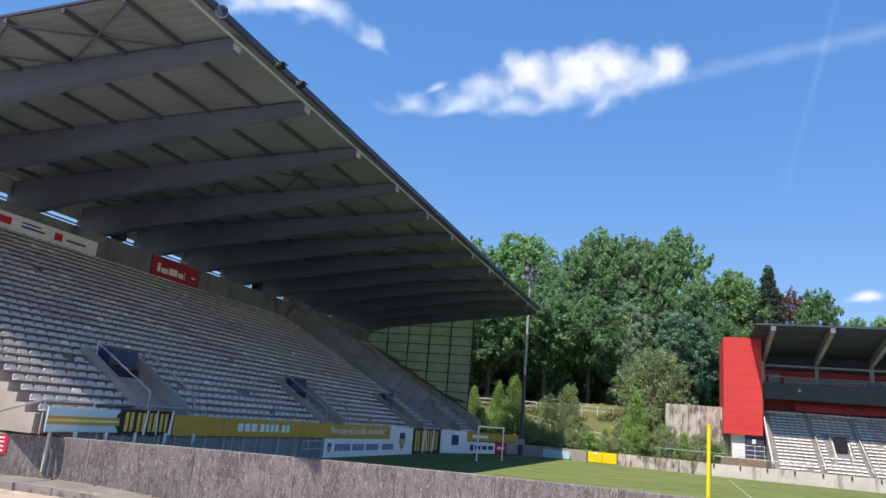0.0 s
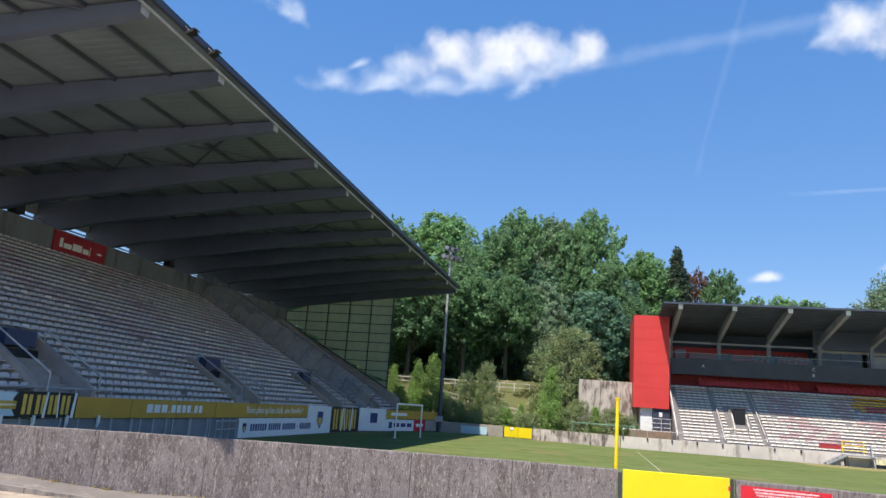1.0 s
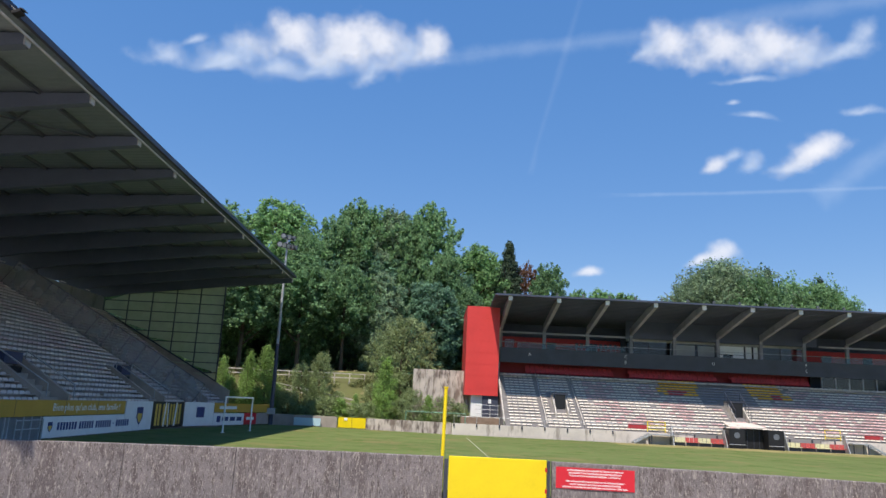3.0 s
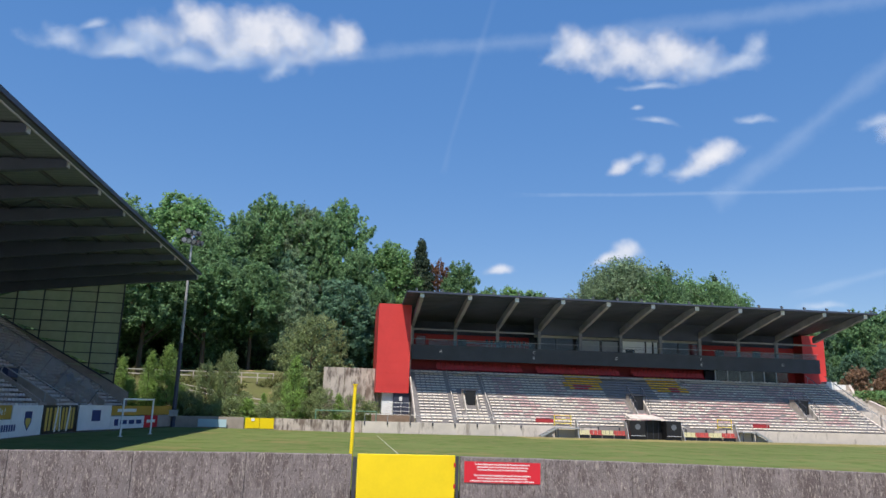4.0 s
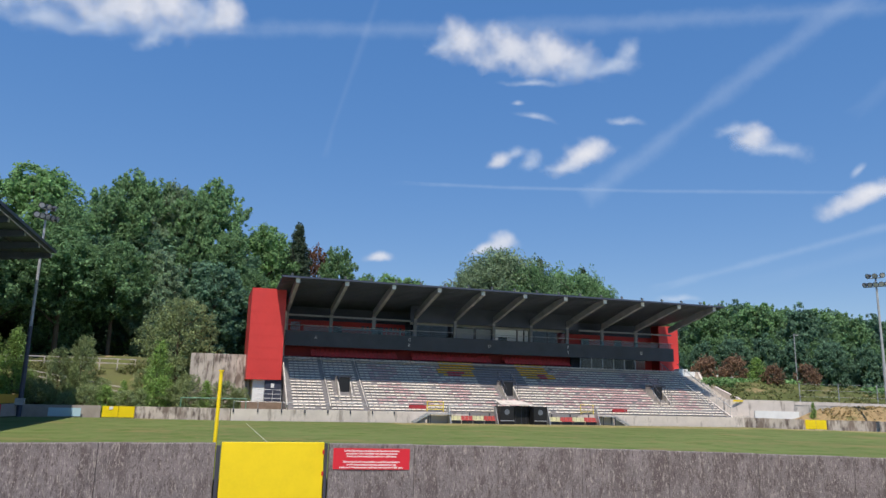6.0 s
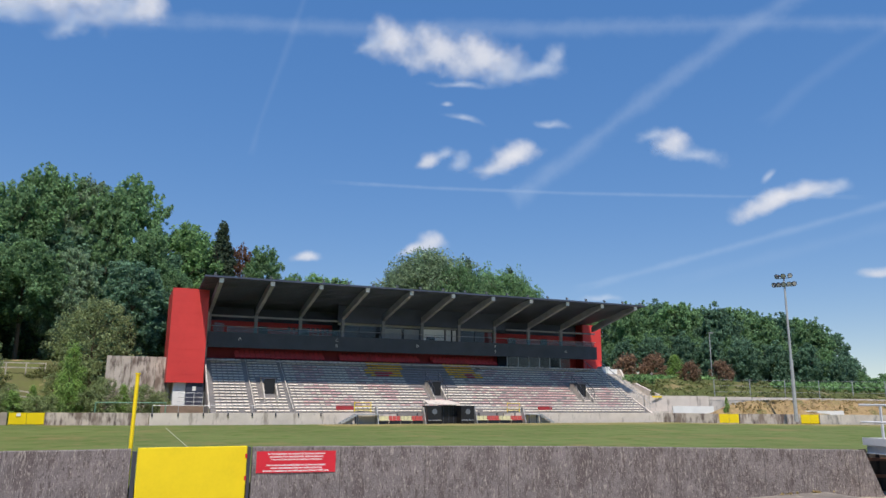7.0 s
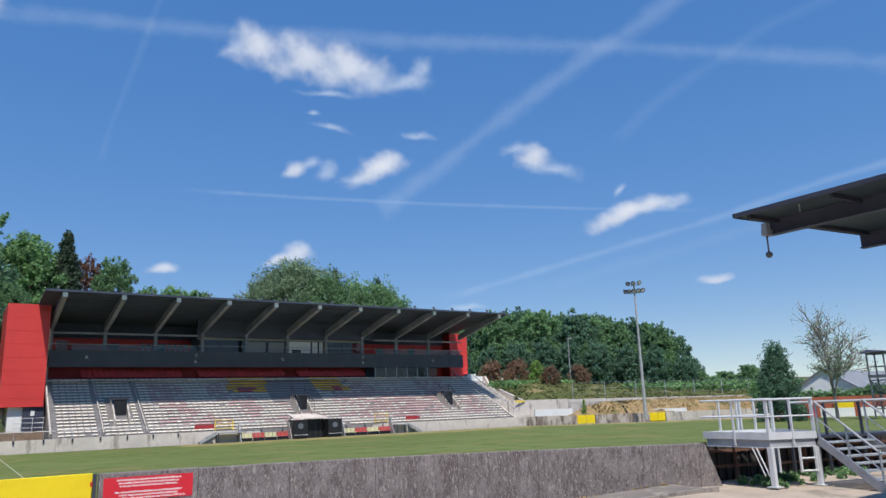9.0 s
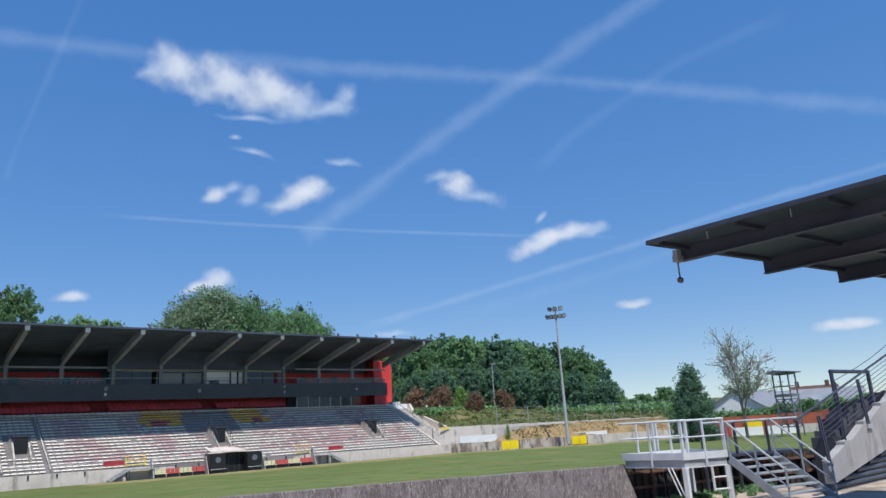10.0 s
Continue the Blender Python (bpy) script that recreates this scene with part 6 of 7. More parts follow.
def make_tree(mat, height, width, seed, label, low=0.08, leaves=36000, size=0.37, kind="round", lobes=110, open_crown=1.0):
    """A tree at the origin: tapered trunk with limbs, and a crown of lobes made of small clumps."""
    r = random.Random(seed)
    t = new("tree")
    tagged(t, label, "tree", "trees of the wooded bank")

    def reach(f):
        if kind == "cone":
            return 0.5 * (1 - f) ** 0.85 + 0.02
        if kind == "cone_leafy":
            return 0.5 * (1 - f) ** 0.6 * min(1.0, 0.55 + 1.8 * f) + 0.03
        if kind == "dome":
            return 0.5 * math.sqrt(max(0.02, 1 - f * f))
        if kind == "tall":
            return 0.5 * max(0.05, math.sin(math.pi * (0.14 + 0.73 * f))) ** 0.75
        return 0.5 * max(0.05, math.sin(math.pi * (0.18 + 0.78 * f))) ** 0.6

    blobs = []
    if kind == "cone":
        for i in range(330):
            f = (i + r.random()) / 330
            a, q = r.random() * 6.283, width * reach(f) * (0.35 + 0.65 * r.random()) * (0.8 + 0.25 * math.sin(f * 70))
            z = height * (low + (1 - low) * f) - 0.25 * q
            blobs.append((q * math.cos(a), q * math.sin(a), z, width * 0.05 * (0.7 + 0.7 * r.random()), (0, 0, z - 1)))
    else:
        for i in range(lobes):
            f = (i + 0.5) / lobes
            a = i * 2.4 + r.uniform(-0.5, 0.5)
            rl = width * r.choice((0.07, 0.09, 0.11, 0.14, 0.17)) * r.uniform(0.85, 1.15)
            ring = width * reach(f) * (1 + 0.22 * noise.noise((math.cos(a) * 1.3, math.sin(a) * 1.3, f * 4 + seed)))
            q = max(0.0, ring * r.uniform(0.55, 1.08) - rl * 0.5)
            c = Vector((q * math.cos(a), q * math.sin(a), height * (low + (1 - low) * f) - rl * r.uniform(0.1, 0.7)))
            for _ in range(max(8, int(150 * rl / width))):
                d = Vector((r.gauss(0, 1), r.gauss(0, 1), r.gauss(0, 0.85))).normalized()
                p = c + d * rl * (0.3 + 0.8 * r.random() ** 0.7)
                blobs.append((p.x, p.y, p.z, width * 0.034 * open_crown * r.uniform(0.5, 1.6), tuple(c - Vector((0, 0, rl * 0.3)))))
    top = sorted(b[2] + b[3] * 0.8 for b in blobs)[-1 if kind == "cone" else -9]
    k = height / top
    blobs = [(b[0], b[1], b[2] * k, b[3], b[4]) for b in blobs]
    crown = new("crown", leaf_mesh("crown", blobs, leaves, size, mat, seed))
    crown.parent = t
    bm = bmesh.new()
    bar(bm, (0, 0, -1.0), (0.2, 0.1, height * 0.45), 0.024 * height * 0.8, 9, 0.012 * height)
    bar(bm, (0.2, 0.1, height * 0.45), (0, 0.2, height * 0.85), 0.012 * height, 7, 0.003 * height)
    for i in range(9):
        f = 0.22 + 0.06 * i
        a = r.random() * 6.283
        bar(bm, (0.1, 0.05, height * f), (0.3 * width * math.cos(a), 0.3 * width * math.sin(a), height * (f + 0.18)), 0.007 * height, 5, 0.002 * height)
    trunk = new("trunk", finish(bm, "trunk", M["bark"]))
    trunk.parent = t
    return t


PROTO = {
    "dome": make_tree(M["leaf_hill"], 24, 26, 21, "broad rounded grey-green crown on the hilltop", low=0.0, kind="dome", lobes=240, leaves=64000, size=0.38),
    "dome_deep": make_tree(M["leaf_deep"], 24, 26, 22, "broad rounded dark green crown on the hilltop", low=0.0, kind="dome", lobes=170, leaves=34000, size=0.5),
    "deep": make_tree(M["leaf_deep"], 24, 15, 1, "tall deep-green broadleaf tree in full leaf"),
    "mid": make_tree(M["leaf_mid"], 24, 13, 2, "tall mid-green broadleaf tree in full leaf", kind="tall"),
    "fresh": make_tree(M["leaf_fresh"], 24, 15, 3, "fresh-green broadleaf tree in full leaf"),
    "silver": make_tree(M["leaf_silver"], 24, 14, 4, "grey-green broadleaf tree in full leaf"),
    "dark": make_tree(M["leaf_dark"], 24, 14, 5, "very dark green broadleaf tree in shade", kind="tall", leaves=20000, size=0.52),
    "spruce": make_tree(M["needle"], 24, 11, 6, "dark narrow spruce among broadleaf trees", low=0.1, kind="cone", leaves=14000),
    "rust": make_tree(M["leaf_rust"], 24, 11, 7, "rust-brown tree half bare of leaves", leaves=9000),
    "canopy": make_tree(M["leaf_deep"], 24, 15, 16, "tall broadleaf tree with a high dark crown over bare stems", low=0.42, leaves=26000, size=0.42),
    "deep_far": make_tree(M["leaf_deep"], 24, 15, 13, "deep-green broadleaf tree in a distant wood", low=0.16, leaves=16000, size=0.58),
    "dark_far": make_tree(M["leaf_dark"], 24, 14, 14, "dark green broadleaf tree in a distant wood", low=0.16, leaves=16000, size=0.58, kind="tall"),
    "mid_far": make_tree(M["leaf_mid"], 24, 13, 15, "mid-green broadleaf tree in a distant wood", low=0.16, leaves=16000, size=0.58, kind="tall"),
    "bush": make_tree(M["leaf_young"], 8, 5.5, 8, "young light-green bushy tree on the bank", low=0.05, leaves=12000, size=0.15, kind="cone_leafy", lobes=60, open_crown=1.5),
    "bush_silver": make_tree(M["leaf_willow"], 8, 6.5, 9, "light olive-green willow bush on the bank", low=0.03, leaves=13000, size=0.16, kind="tall", lobes=70, open_crown=1.5),
    "bush_copper": make_tree(M["leaf_copper"], 8, 9, 10, "red-brown ornamental shrub on the bank", low=0.12, leaves=7000, size=0.34, lobes=70),
}
used = set()


def plant(kind, x, y, h, wide=1.0, turn=0.0, z=None):
    p = PROTO[kind]
    base = 24 if kind not in ("bush", "bush_silver", "bush_copper") else 8
    s = h / base
    m = pose(x, y, ground_z(x, y) - 0.15 if z is None else z, 0, 0, turn) @ Matrix.Diagonal((s * wide, s * wide, s, 1))
    if kind in used:
        return copy_thing(p, m @ Matrix.Diagonal((1 / p.scale.x, 1 / p.scale.y, 1 / p.scale.z, 1)))
    used.add(kind)
    p.matrix_basis = m
    return p


def at(az, dist):
    return dist * math.sin(radians(az)), dist * math.cos(radians(az))


def top_plant(kind, az, el, dist, wide=1.0, turn=0.0):
    """A tree seen at a bearing, whose tip stands at an elevation."""
    x, y = at(az, dist)
    g = ground_z(x, y) - 0.15
    return plant(kind, x, y, (2.5 + dist * math.tan(radians(el - 0.1)) - g), wide * 1.2, turn)


for spec in (("deep", -22, 14.5, 92, 1.0, 10), ("deep", -17.4, 14.2, 92, 0.85, 40), ("fresh", -12.9, 15.2, 96, 1.0, 0), ("deep", -10.9, 12.8, 90, 0.7, 100),
             ("mid", -8.5, 14.0, 104, 0.62, 20), ("mid", -6.9, 15.5, 108, 0.6, 70), ("mid", -5.3, 15.2, 106, 0.62, 160), ("silver", -3.7, 15.2, 106, 0.55, 130), ("mid", -2.2, 14.6, 104, 0.55, 250), ("mid", -0.6, 15.7, 108, 0.62, 200),
             ("deep", 0.7, 12.0, 100, 0.7, 20), ("fresh", 3.4, 12.7, 112, 0.95, 60), ("spruce", 5.9, 13.2, 110, 0.85, 0), ("rust", 7.3, 11.4, 112, 0.7, 10), ("mid", 9.0, 11.3, 110, 0.6, 150), ("dark", 4.6, 11.0, 118, 0.9, 0),
             ("fresh", 11.4, 9.4, 128, 0.7, 140), ("fresh", 13.2, 9.5, 130, 0.8, 10), ("mid_far", 15.0, 9.2, 124, 0.8, 30), ("mid_far", 16.6, 8.4, 124, 0.8, 60),
             ("canopy", -15.0, 11.0, 84, 0.9, 0), ("canopy", -10.6, 11.2, 86, 0.95, 200), ("canopy", -7.2, 10.6, 88, 0.85, 90), ("silver", -4.2, 10.2, 90, 0.75, 10), ("dark", -0.2, 9.6, 92, 1.0, 45),
             ("deep", 2.6, 9.2, 96, 0.85, 120), ("dark", 6.2, 8.0, 100, 1.0, 10), ("deep", -19.5, 9.5, 84, 0.9, 60), ("dark", -23.5, 10.0, 84, 1.0, 60), ("deep", 9.5, 7.5, 104, 0.9, 10), ("mid_far", 13.5, 6.8, 108, 0.9, 10),
             ("dark", -14.5, 9.0, 100, 1.0, 30), ("dark", -12.0, 9.5, 98, 1.0, 70), ("dark", -8.6, 8.5, 97, 1.0, 120), ("dark", -17.5, 9.0, 98, 1.0, 160), ("dark", -9.5, 11.0, 102, 0.9, 0), ("dark", -4.6, 11.5, 104, 0.9, 0), ("dark", 1.2, 10.5, 104, 0.9, 0)):
    top_plant(*spec)
# the rounded group on the hill behind the main stand
for spec in (("dome", 22.2, 11.7, 138, 1.02, 0), ("dome", 19.9, 10.3, 134, 0.62, 60), ("dome_deep", 24.9, 10.7, 132, 0.6, 120), ("dome_deep", 27.0, 10.2, 144, 0.7, 0), ("spruce", 25.4, 11.0, 150, 0.8, 0),
             ("spruce", 28.8, 10.2, 150, 0.8, 40), ("dome_deep", 28.9, 10.0, 140, 0.62, 60), ("dome_deep", 30.2, 9.0, 138, 0.5, 10), ("mid_far", 31.8, 7.4, 140, 0.8, 60), ("deep_far", 33.6, 6.3, 142, 0.9, 80)):
    top_plant(*spec)
# the wood beyond the east bank
CREST = ((34.5, 5.9), (36.5, 6.5), (38.2, 7.0), (41.0, 7.35), (43.0, 6.9), (46.0, 6.75), (47.6, 6.3), (51.2, 5.6), (52.8, 4.4), (53.6, 2.2))
for i, az in enumerate(np.arange(34.8, 53.2, 1.05)):
    el = float(np.interp(az + 0.7, [c[0] for c in CREST], [c[1] for c in CREST])) + 0.22 * noise.noise((az * 2.1, 5, 0))
    top_plant(("deep_far", "dark_far", "mid_far", "deep_far")[i % 4] if az < 51 else "dark_far", az, el, 128 + 9 * (i % 3), 0.72, 37 * i)
    top_plant(("dark_far", "deep_far")[i % 2], az + 0.6, el * 0.66, 120 + 5 * (i % 2), 0.72, 61 * i)
for spec in (("mid_far", 55.0, 1.9, 150, 1.0, 0), ("mid_far", 56.6, 2.3, 130, 0.9, 0), ("mid_far", 54.2, 1.6, 120, 1.0, 0), ("fresh", 56.9, 1.0, 104, 0.9, 0), ("mid", 66, 0.75, 95, 1.5, 0), ("fresh", 67.8, 0.8, 95, 1.5, 0), ("mid", 64.3, 0.6, 94, 1.5, 0), ("fresh", 69.5, 0.9, 95, 1.5, 0)):
    top_plant(*spec)
PROTO["pointed"] = make_tree(M["leaf_dark"], 24, 21, 12, "dense dark egg-shaped hornbeam tree", low=0.02, leaves=26000, size=0.5, kind="cone_leafy", lobes=170)
used.add("pointed")
x, y = at(58.4, 78)
PROTO["pointed"].matrix_basis = pose(x, y, -1.2) @ Matrix.Diagonal((0.28, 0.28, 0.365, 1))

# thin half-bare tree
def bare_tree(x, y, z0, h, seed):
    t = thing("tree", (x, y, z0), "thin half-bare tree with sparse grey-brown twigs", "tree")
    r = random.Random(seed)
    bm = bmesh.new()
    tips = []

    def grow(p, d, length, rad, depth):
        q = p + d * length
        bar(bm, p, q, max(rad, 0.022), 4 if rad < 0.04 else 6, max(rad * 0.75, 0.018))
        if depth == 0:
            tips.append(q)
            return
        for i in range(4 if depth > 1 else 5):
            lean = 0.18 if i == 0 else 1.1
            nd = (d + Vector((r.uniform(-1, 1), r.uniform(-1, 1), r.uniform(-0.3, 0.5))) * lean).normalized()
            grow(q, nd, length * (0.86 if i == 0 else r.uniform(0.45, 0.8)), rad * (0.75 if i == 0 else 0.5), depth - 1)

    grow(Vector((x, y, z0)), Vector((0, 0, 1)), h * 0.19, 0.17, 5)
    part("trunk", bm, M["twig"], t)
    blobs = [(p.x - x, p.y - y, p.z - z0, 0.75) for p in tips]
    cr = new("crown", leaf_mesh("crown", blobs, 3800, 0.12, M["leaf_silver"], 5))
    cr.parent = t


x, y = at(61.85, 80)
bare_tree(x, y, -0.6, 15.2, 3)
# bushes in front of the wood and on the banks
for kind, x, y, top, wide in (("bush_silver", -3.2, 78, 12.0, 1.0), ("bush", -4.6, 73, 7.2, 0.75), ("bush", -16.6, 73, 7.8, 0.7), ("bush_silver", -11.3, 74, 7.4, 0.5), ("bush_silver", -13.2, 74, 6.3, 0.6),
                              ("bush", -18.6, 74, 7.2, 0.6), ("bush_silver", -2.0, 72.5, 4.2, 1.0), ("bush_silver", 1.5, 72.4, 3.6, 1.1), ("bush", -8.8, 72.3, 2.9, 1.5), ("bush_silver", -7.0, 72.0, 2.5, 1.5),
                              ("bush_silver", -10.4, 72.1, 3.0, 1.3), ("bush_silver", -14.6, 72.4, 3.4, 1.3), ("bush", -21.5, 75, 6.6, 0.7), ("bush_silver", -5.9, 72.2, 2.6, 1.0), ("bush", -0.2, 73.4, 3.6, 1.0),
                              ("bush_silver", -12.0, 71.6, 2.2, 1.4), ("bush", -20.0, 72.5, 4.5, 1.0), ("bush_silver", 2.9, 72.2, 3.0, 0.9), ("bush_silver", -9.6, 74.6, 3.6, 1.0), ("bush", -7.6, 74.4, 3.4, 0.9), ("bush_silver", -15.8, 75.6, 4.2, 1.1),
                              ("bush", -12.4, 76.4, 4.4, 1.0), ("bush_silver", -6.2, 76.0, 4.6, 0.9), ("bush_silver", -19.4, 77.0, 5.6, 0.9)):
    plant(kind, x, y, top - ground_z(x, y), wide, x * 50)
for az, dist, h in ((37.7, 98, 3.6), (39.6, 100, 3.8), (42.2, 100, 2.7), (44.4, 104, 3.0)):
    x, y = at(az, dist)
    plant("bush_copper", x, y, h, 1.0, az * 30, z=4.6)
x, y = at(41.1, 101)
plant("bush", x, y, 3.8, 1.3, 0, z=4.5)
x, y = 61.6, 62.5
plant("bush", x, y, 2.6, 0.5, 0, z=0.2)

# scrub and dry grass on the banks
def scrub(spots, at, count, size, mat, label, seed):
    g = thing("scrub", at, label, "scrub", kind="stuff")
    ob = new("leaves", leaf_mesh("leaves", [(x - at[0], y - at[1], z - at[2], rr) for x, y, z, rr in spots], count, size, mat, seed))
    ob.parent = g


r = random.Random(12)
spots = [(x, y, ground_z(x, y) + 0.15, r.uniform(0.25, 0.8)) for x, y in ((r.uniform(-24, 4), r.uniform(70.3, 81)) for _ in range(760)) if noise.noise((x * 0.35, y * 0.5, 0)) > -0.15 and not (-10.5 < x < -6.5 and 75 < y < 79.5)]
scrub(spots, (-10, 75, 1), 48000, 0.17, M["leaf_scrub"], "rough green and straw-coloured scrub on the wooded bank", 31)
spots = []
for _ in range(520):
    x, f = r.uniform(57, 108), r.random()
    y = 67.6 - 0.215 * (x - 57)
    spots.append((x + f, y + 9 * f + 0.3, 2.6 + f * (2.9 - 0.045 * (x - 57)) + 0.05, r.uniform(0.2, 0.5)))
scrub(spots, (80, 66, 3), 34000, 0.2, M["leaf_scrub"], "low dull-green ground cover on the sloping bank", 32)
spots = []
for _ in range(1500):
    x, f = r.uniform(61.5, 104), r.uniform(0.4, 1.0)
    z = float(np.interp(x, [m[0] for m in mound], [m[1] for m in mound]))
    spots.append((x + 1.5 * f, 64.4 - 0.235 * (x - 57) - 3.9 * (1 - f), z * smooth01(f * 1.1) + 0.2, r.uniform(0.05, 0.17)))
scrub(spots, (80, 57, 1), 28000, 0.1, M["dry_weeds"], "dry straw-coloured grass tufts on the mound", 33)

# clipped hedges on the east bank
def hedge(a, b, h, w, mat, label, z, count):
    hg = thing("hedge", (*((Vector(a) + Vector(b)) / 2), z), label, "hedge", "hedges on the bank", "stuff")
    d = Vector(b) - Vector(a)
    n = int(d.length / 0.8)
    blobs = [((Vector(a) + d * (i + 0.5) / n).x - hg.location.x, (Vector(a) + d * (i + 0.5) / n).y - hg.location.y, h * 0.45 + 0.12 * math.sin(i * 2.1), h * 0.6) for i in range(n)]
    ob = new("leaves", leaf_mesh("leaves", blobs, count, 0.34, mat, n))
    ob.parent = hg


hedge((77, 70), (108, 61), 1.9, 1.4, M["leaf_fresh"], "long clipped light-green hedge along the bank", 2.9, 9000)
hedge((59.5, 75.5), (75, 74.5), 0.9, 1.0, M["leaf_fresh"], "low clipped green hedge on top of the bank", 4.6, 3500)
hedge((80, 52), (92, 30), 1.5, 1.2, M["leaf_mid"], "green hedge behind the brick wall", 1.4, 6000)
hedge((57.3, 75), (60.2, 73.2), 1.6, 1.6, M["leaf_fresh"], "bright green shrub beside the stair head", 3.8, 2000)
part("backing", hexa(bmesh.new(), [(21.6, 17.02, NEAR), (33.0, 13.22, NEAR), (33.0, 13.26, NEAR), (21.6, 17.06, NEAR)], [(21.6, 17.02, 0.88), (33.0, 13.22, 0.88), (33.0, 13.26, 0.88), (21.6, 17.06, 0.88)]), M["dark_wood"], dw)
wd = thing("weeds", (23.5, 14.6, NEAR), "scattered weeds growing under the platform", "weeds", kind="stuff")
r = random.Random(5)
ob = new("leaves", leaf_mesh("leaves", [(r.uniform(-1.5, 4), r.uniform(-1.0, 0.8), 0.08, r.uniform(0.08, 0.22)) for _ in range(60)], 3600, 0.1, M["leaf_mid"], 3))
ob.parent = wd

# dry weeds along the foot of the near wall
fw = thing("weeds", (0, 21, NEAR), "dry yellow weeds along the foot of the concrete wall", "weeds", kind="stuff")
r = random.Random(8)
spots = []
for i in range(420):
    x = r.uniform(-22, 20.5)
    if r.random() < 0.35 + 0.6 * noise.noise((x * 0.6, 0, 0)):
        spots.append((x, wall_y(x) - 0.13 - 21 - abs(r.gauss(0, 0.05)), 0.15 - dip(x), r.uniform(0.02, 0.06)))
ob = new("leaves", leaf_mesh("leaves", spots, 5000, 0.045, M["dry_weeds"], 9))
ob.parent = fw
# ---- notice on the near wall ----
def notice(x0, x1, z0, z1, lines, label):
    yc = wall_y((x0 + x1) / 2) - 0.125
    ang = math.degrees(math.atan2(wall_y(x1) - wall_y(x0), x1 - x0))
    s = thing("notice_board", ((x0 + x1) / 2, yc, z0), label, "sign")
    s.rotation_euler = (0, 0, radians(ang))
    base = BASE[s]
    w, h = x1 - x0, z1 - z0
    c = base
    part("plate", a_box(c.x - w / 2, c.x + w / 2, c.y - 0.015, c.y + 0.0, z0, z1), M["red_sign"], s)
    n = len(lines)
    for i, text in enumerate(lines):
        if not text:
            continue
        size = h / n * 0.85
        line, wd = words(text, size, 0.002, size * 0.035)
        k = min(1.0, (w - 0.1) / wd)
        for bm in line:
            bmesh.ops.scale(bm, vec=(k, 1, 1), verts=bm.verts)
            bmesh.ops.translate(bm, verts=bm.verts, vec=(c.x - wd * k / 2, c.y - 0.017, z1 - 0.02 - (i + 0.92) * (h - 0.05) / n))
            part("word", bm, M["white_paint"], s)
    return s


notice(3.72, 5.98, 0.33, 0.93, ["Le franchissement non autorisé de l'enceinte intérieure", "est passible d'une interdiction de stade de minimum",
                               "3 mois et d'une amende de minimum 1.000 euros.", "", "Het ongeoorloofd overschrijden van de binnenomheining", "wordt gesanctioneerd met een stadionverbod van",
                               "minimum 3 maanden en een geldboete van minimum 1.000 euro."], "red warning notice with white lettering on the concrete wall")
s = thing("notice_board", (-20.4, wall_y(-20.4) - 0.13, 0.4), "small red notice with white print on the concrete wall", "sign")
s.rotation_euler = (0, 0, math.atan(-0.0252 * (-20.4 + 0.3)))
part("plate", a_box(-21.2, -19.85, BASE[s].y - 0.015, BASE[s].y, 0.42, 0.98), M["red_sign"], s)
for z in (0.5, 0.63, 0.76, 0.88):
    part("print_bar", a_box(-21.1, -19.95, BASE[s].y - 0.02, BASE[s].y - 0.016, z, z + 0.05), M["white_paint"], s)

# ---- clouds and vapour trails, far off ----
def sky_dir(az, el):
    return Vector((math.sin(radians(az)) * math.cos(radians(el)), math.cos(radians(az)) * math.cos(radians(el)), math.sin(radians(el))))


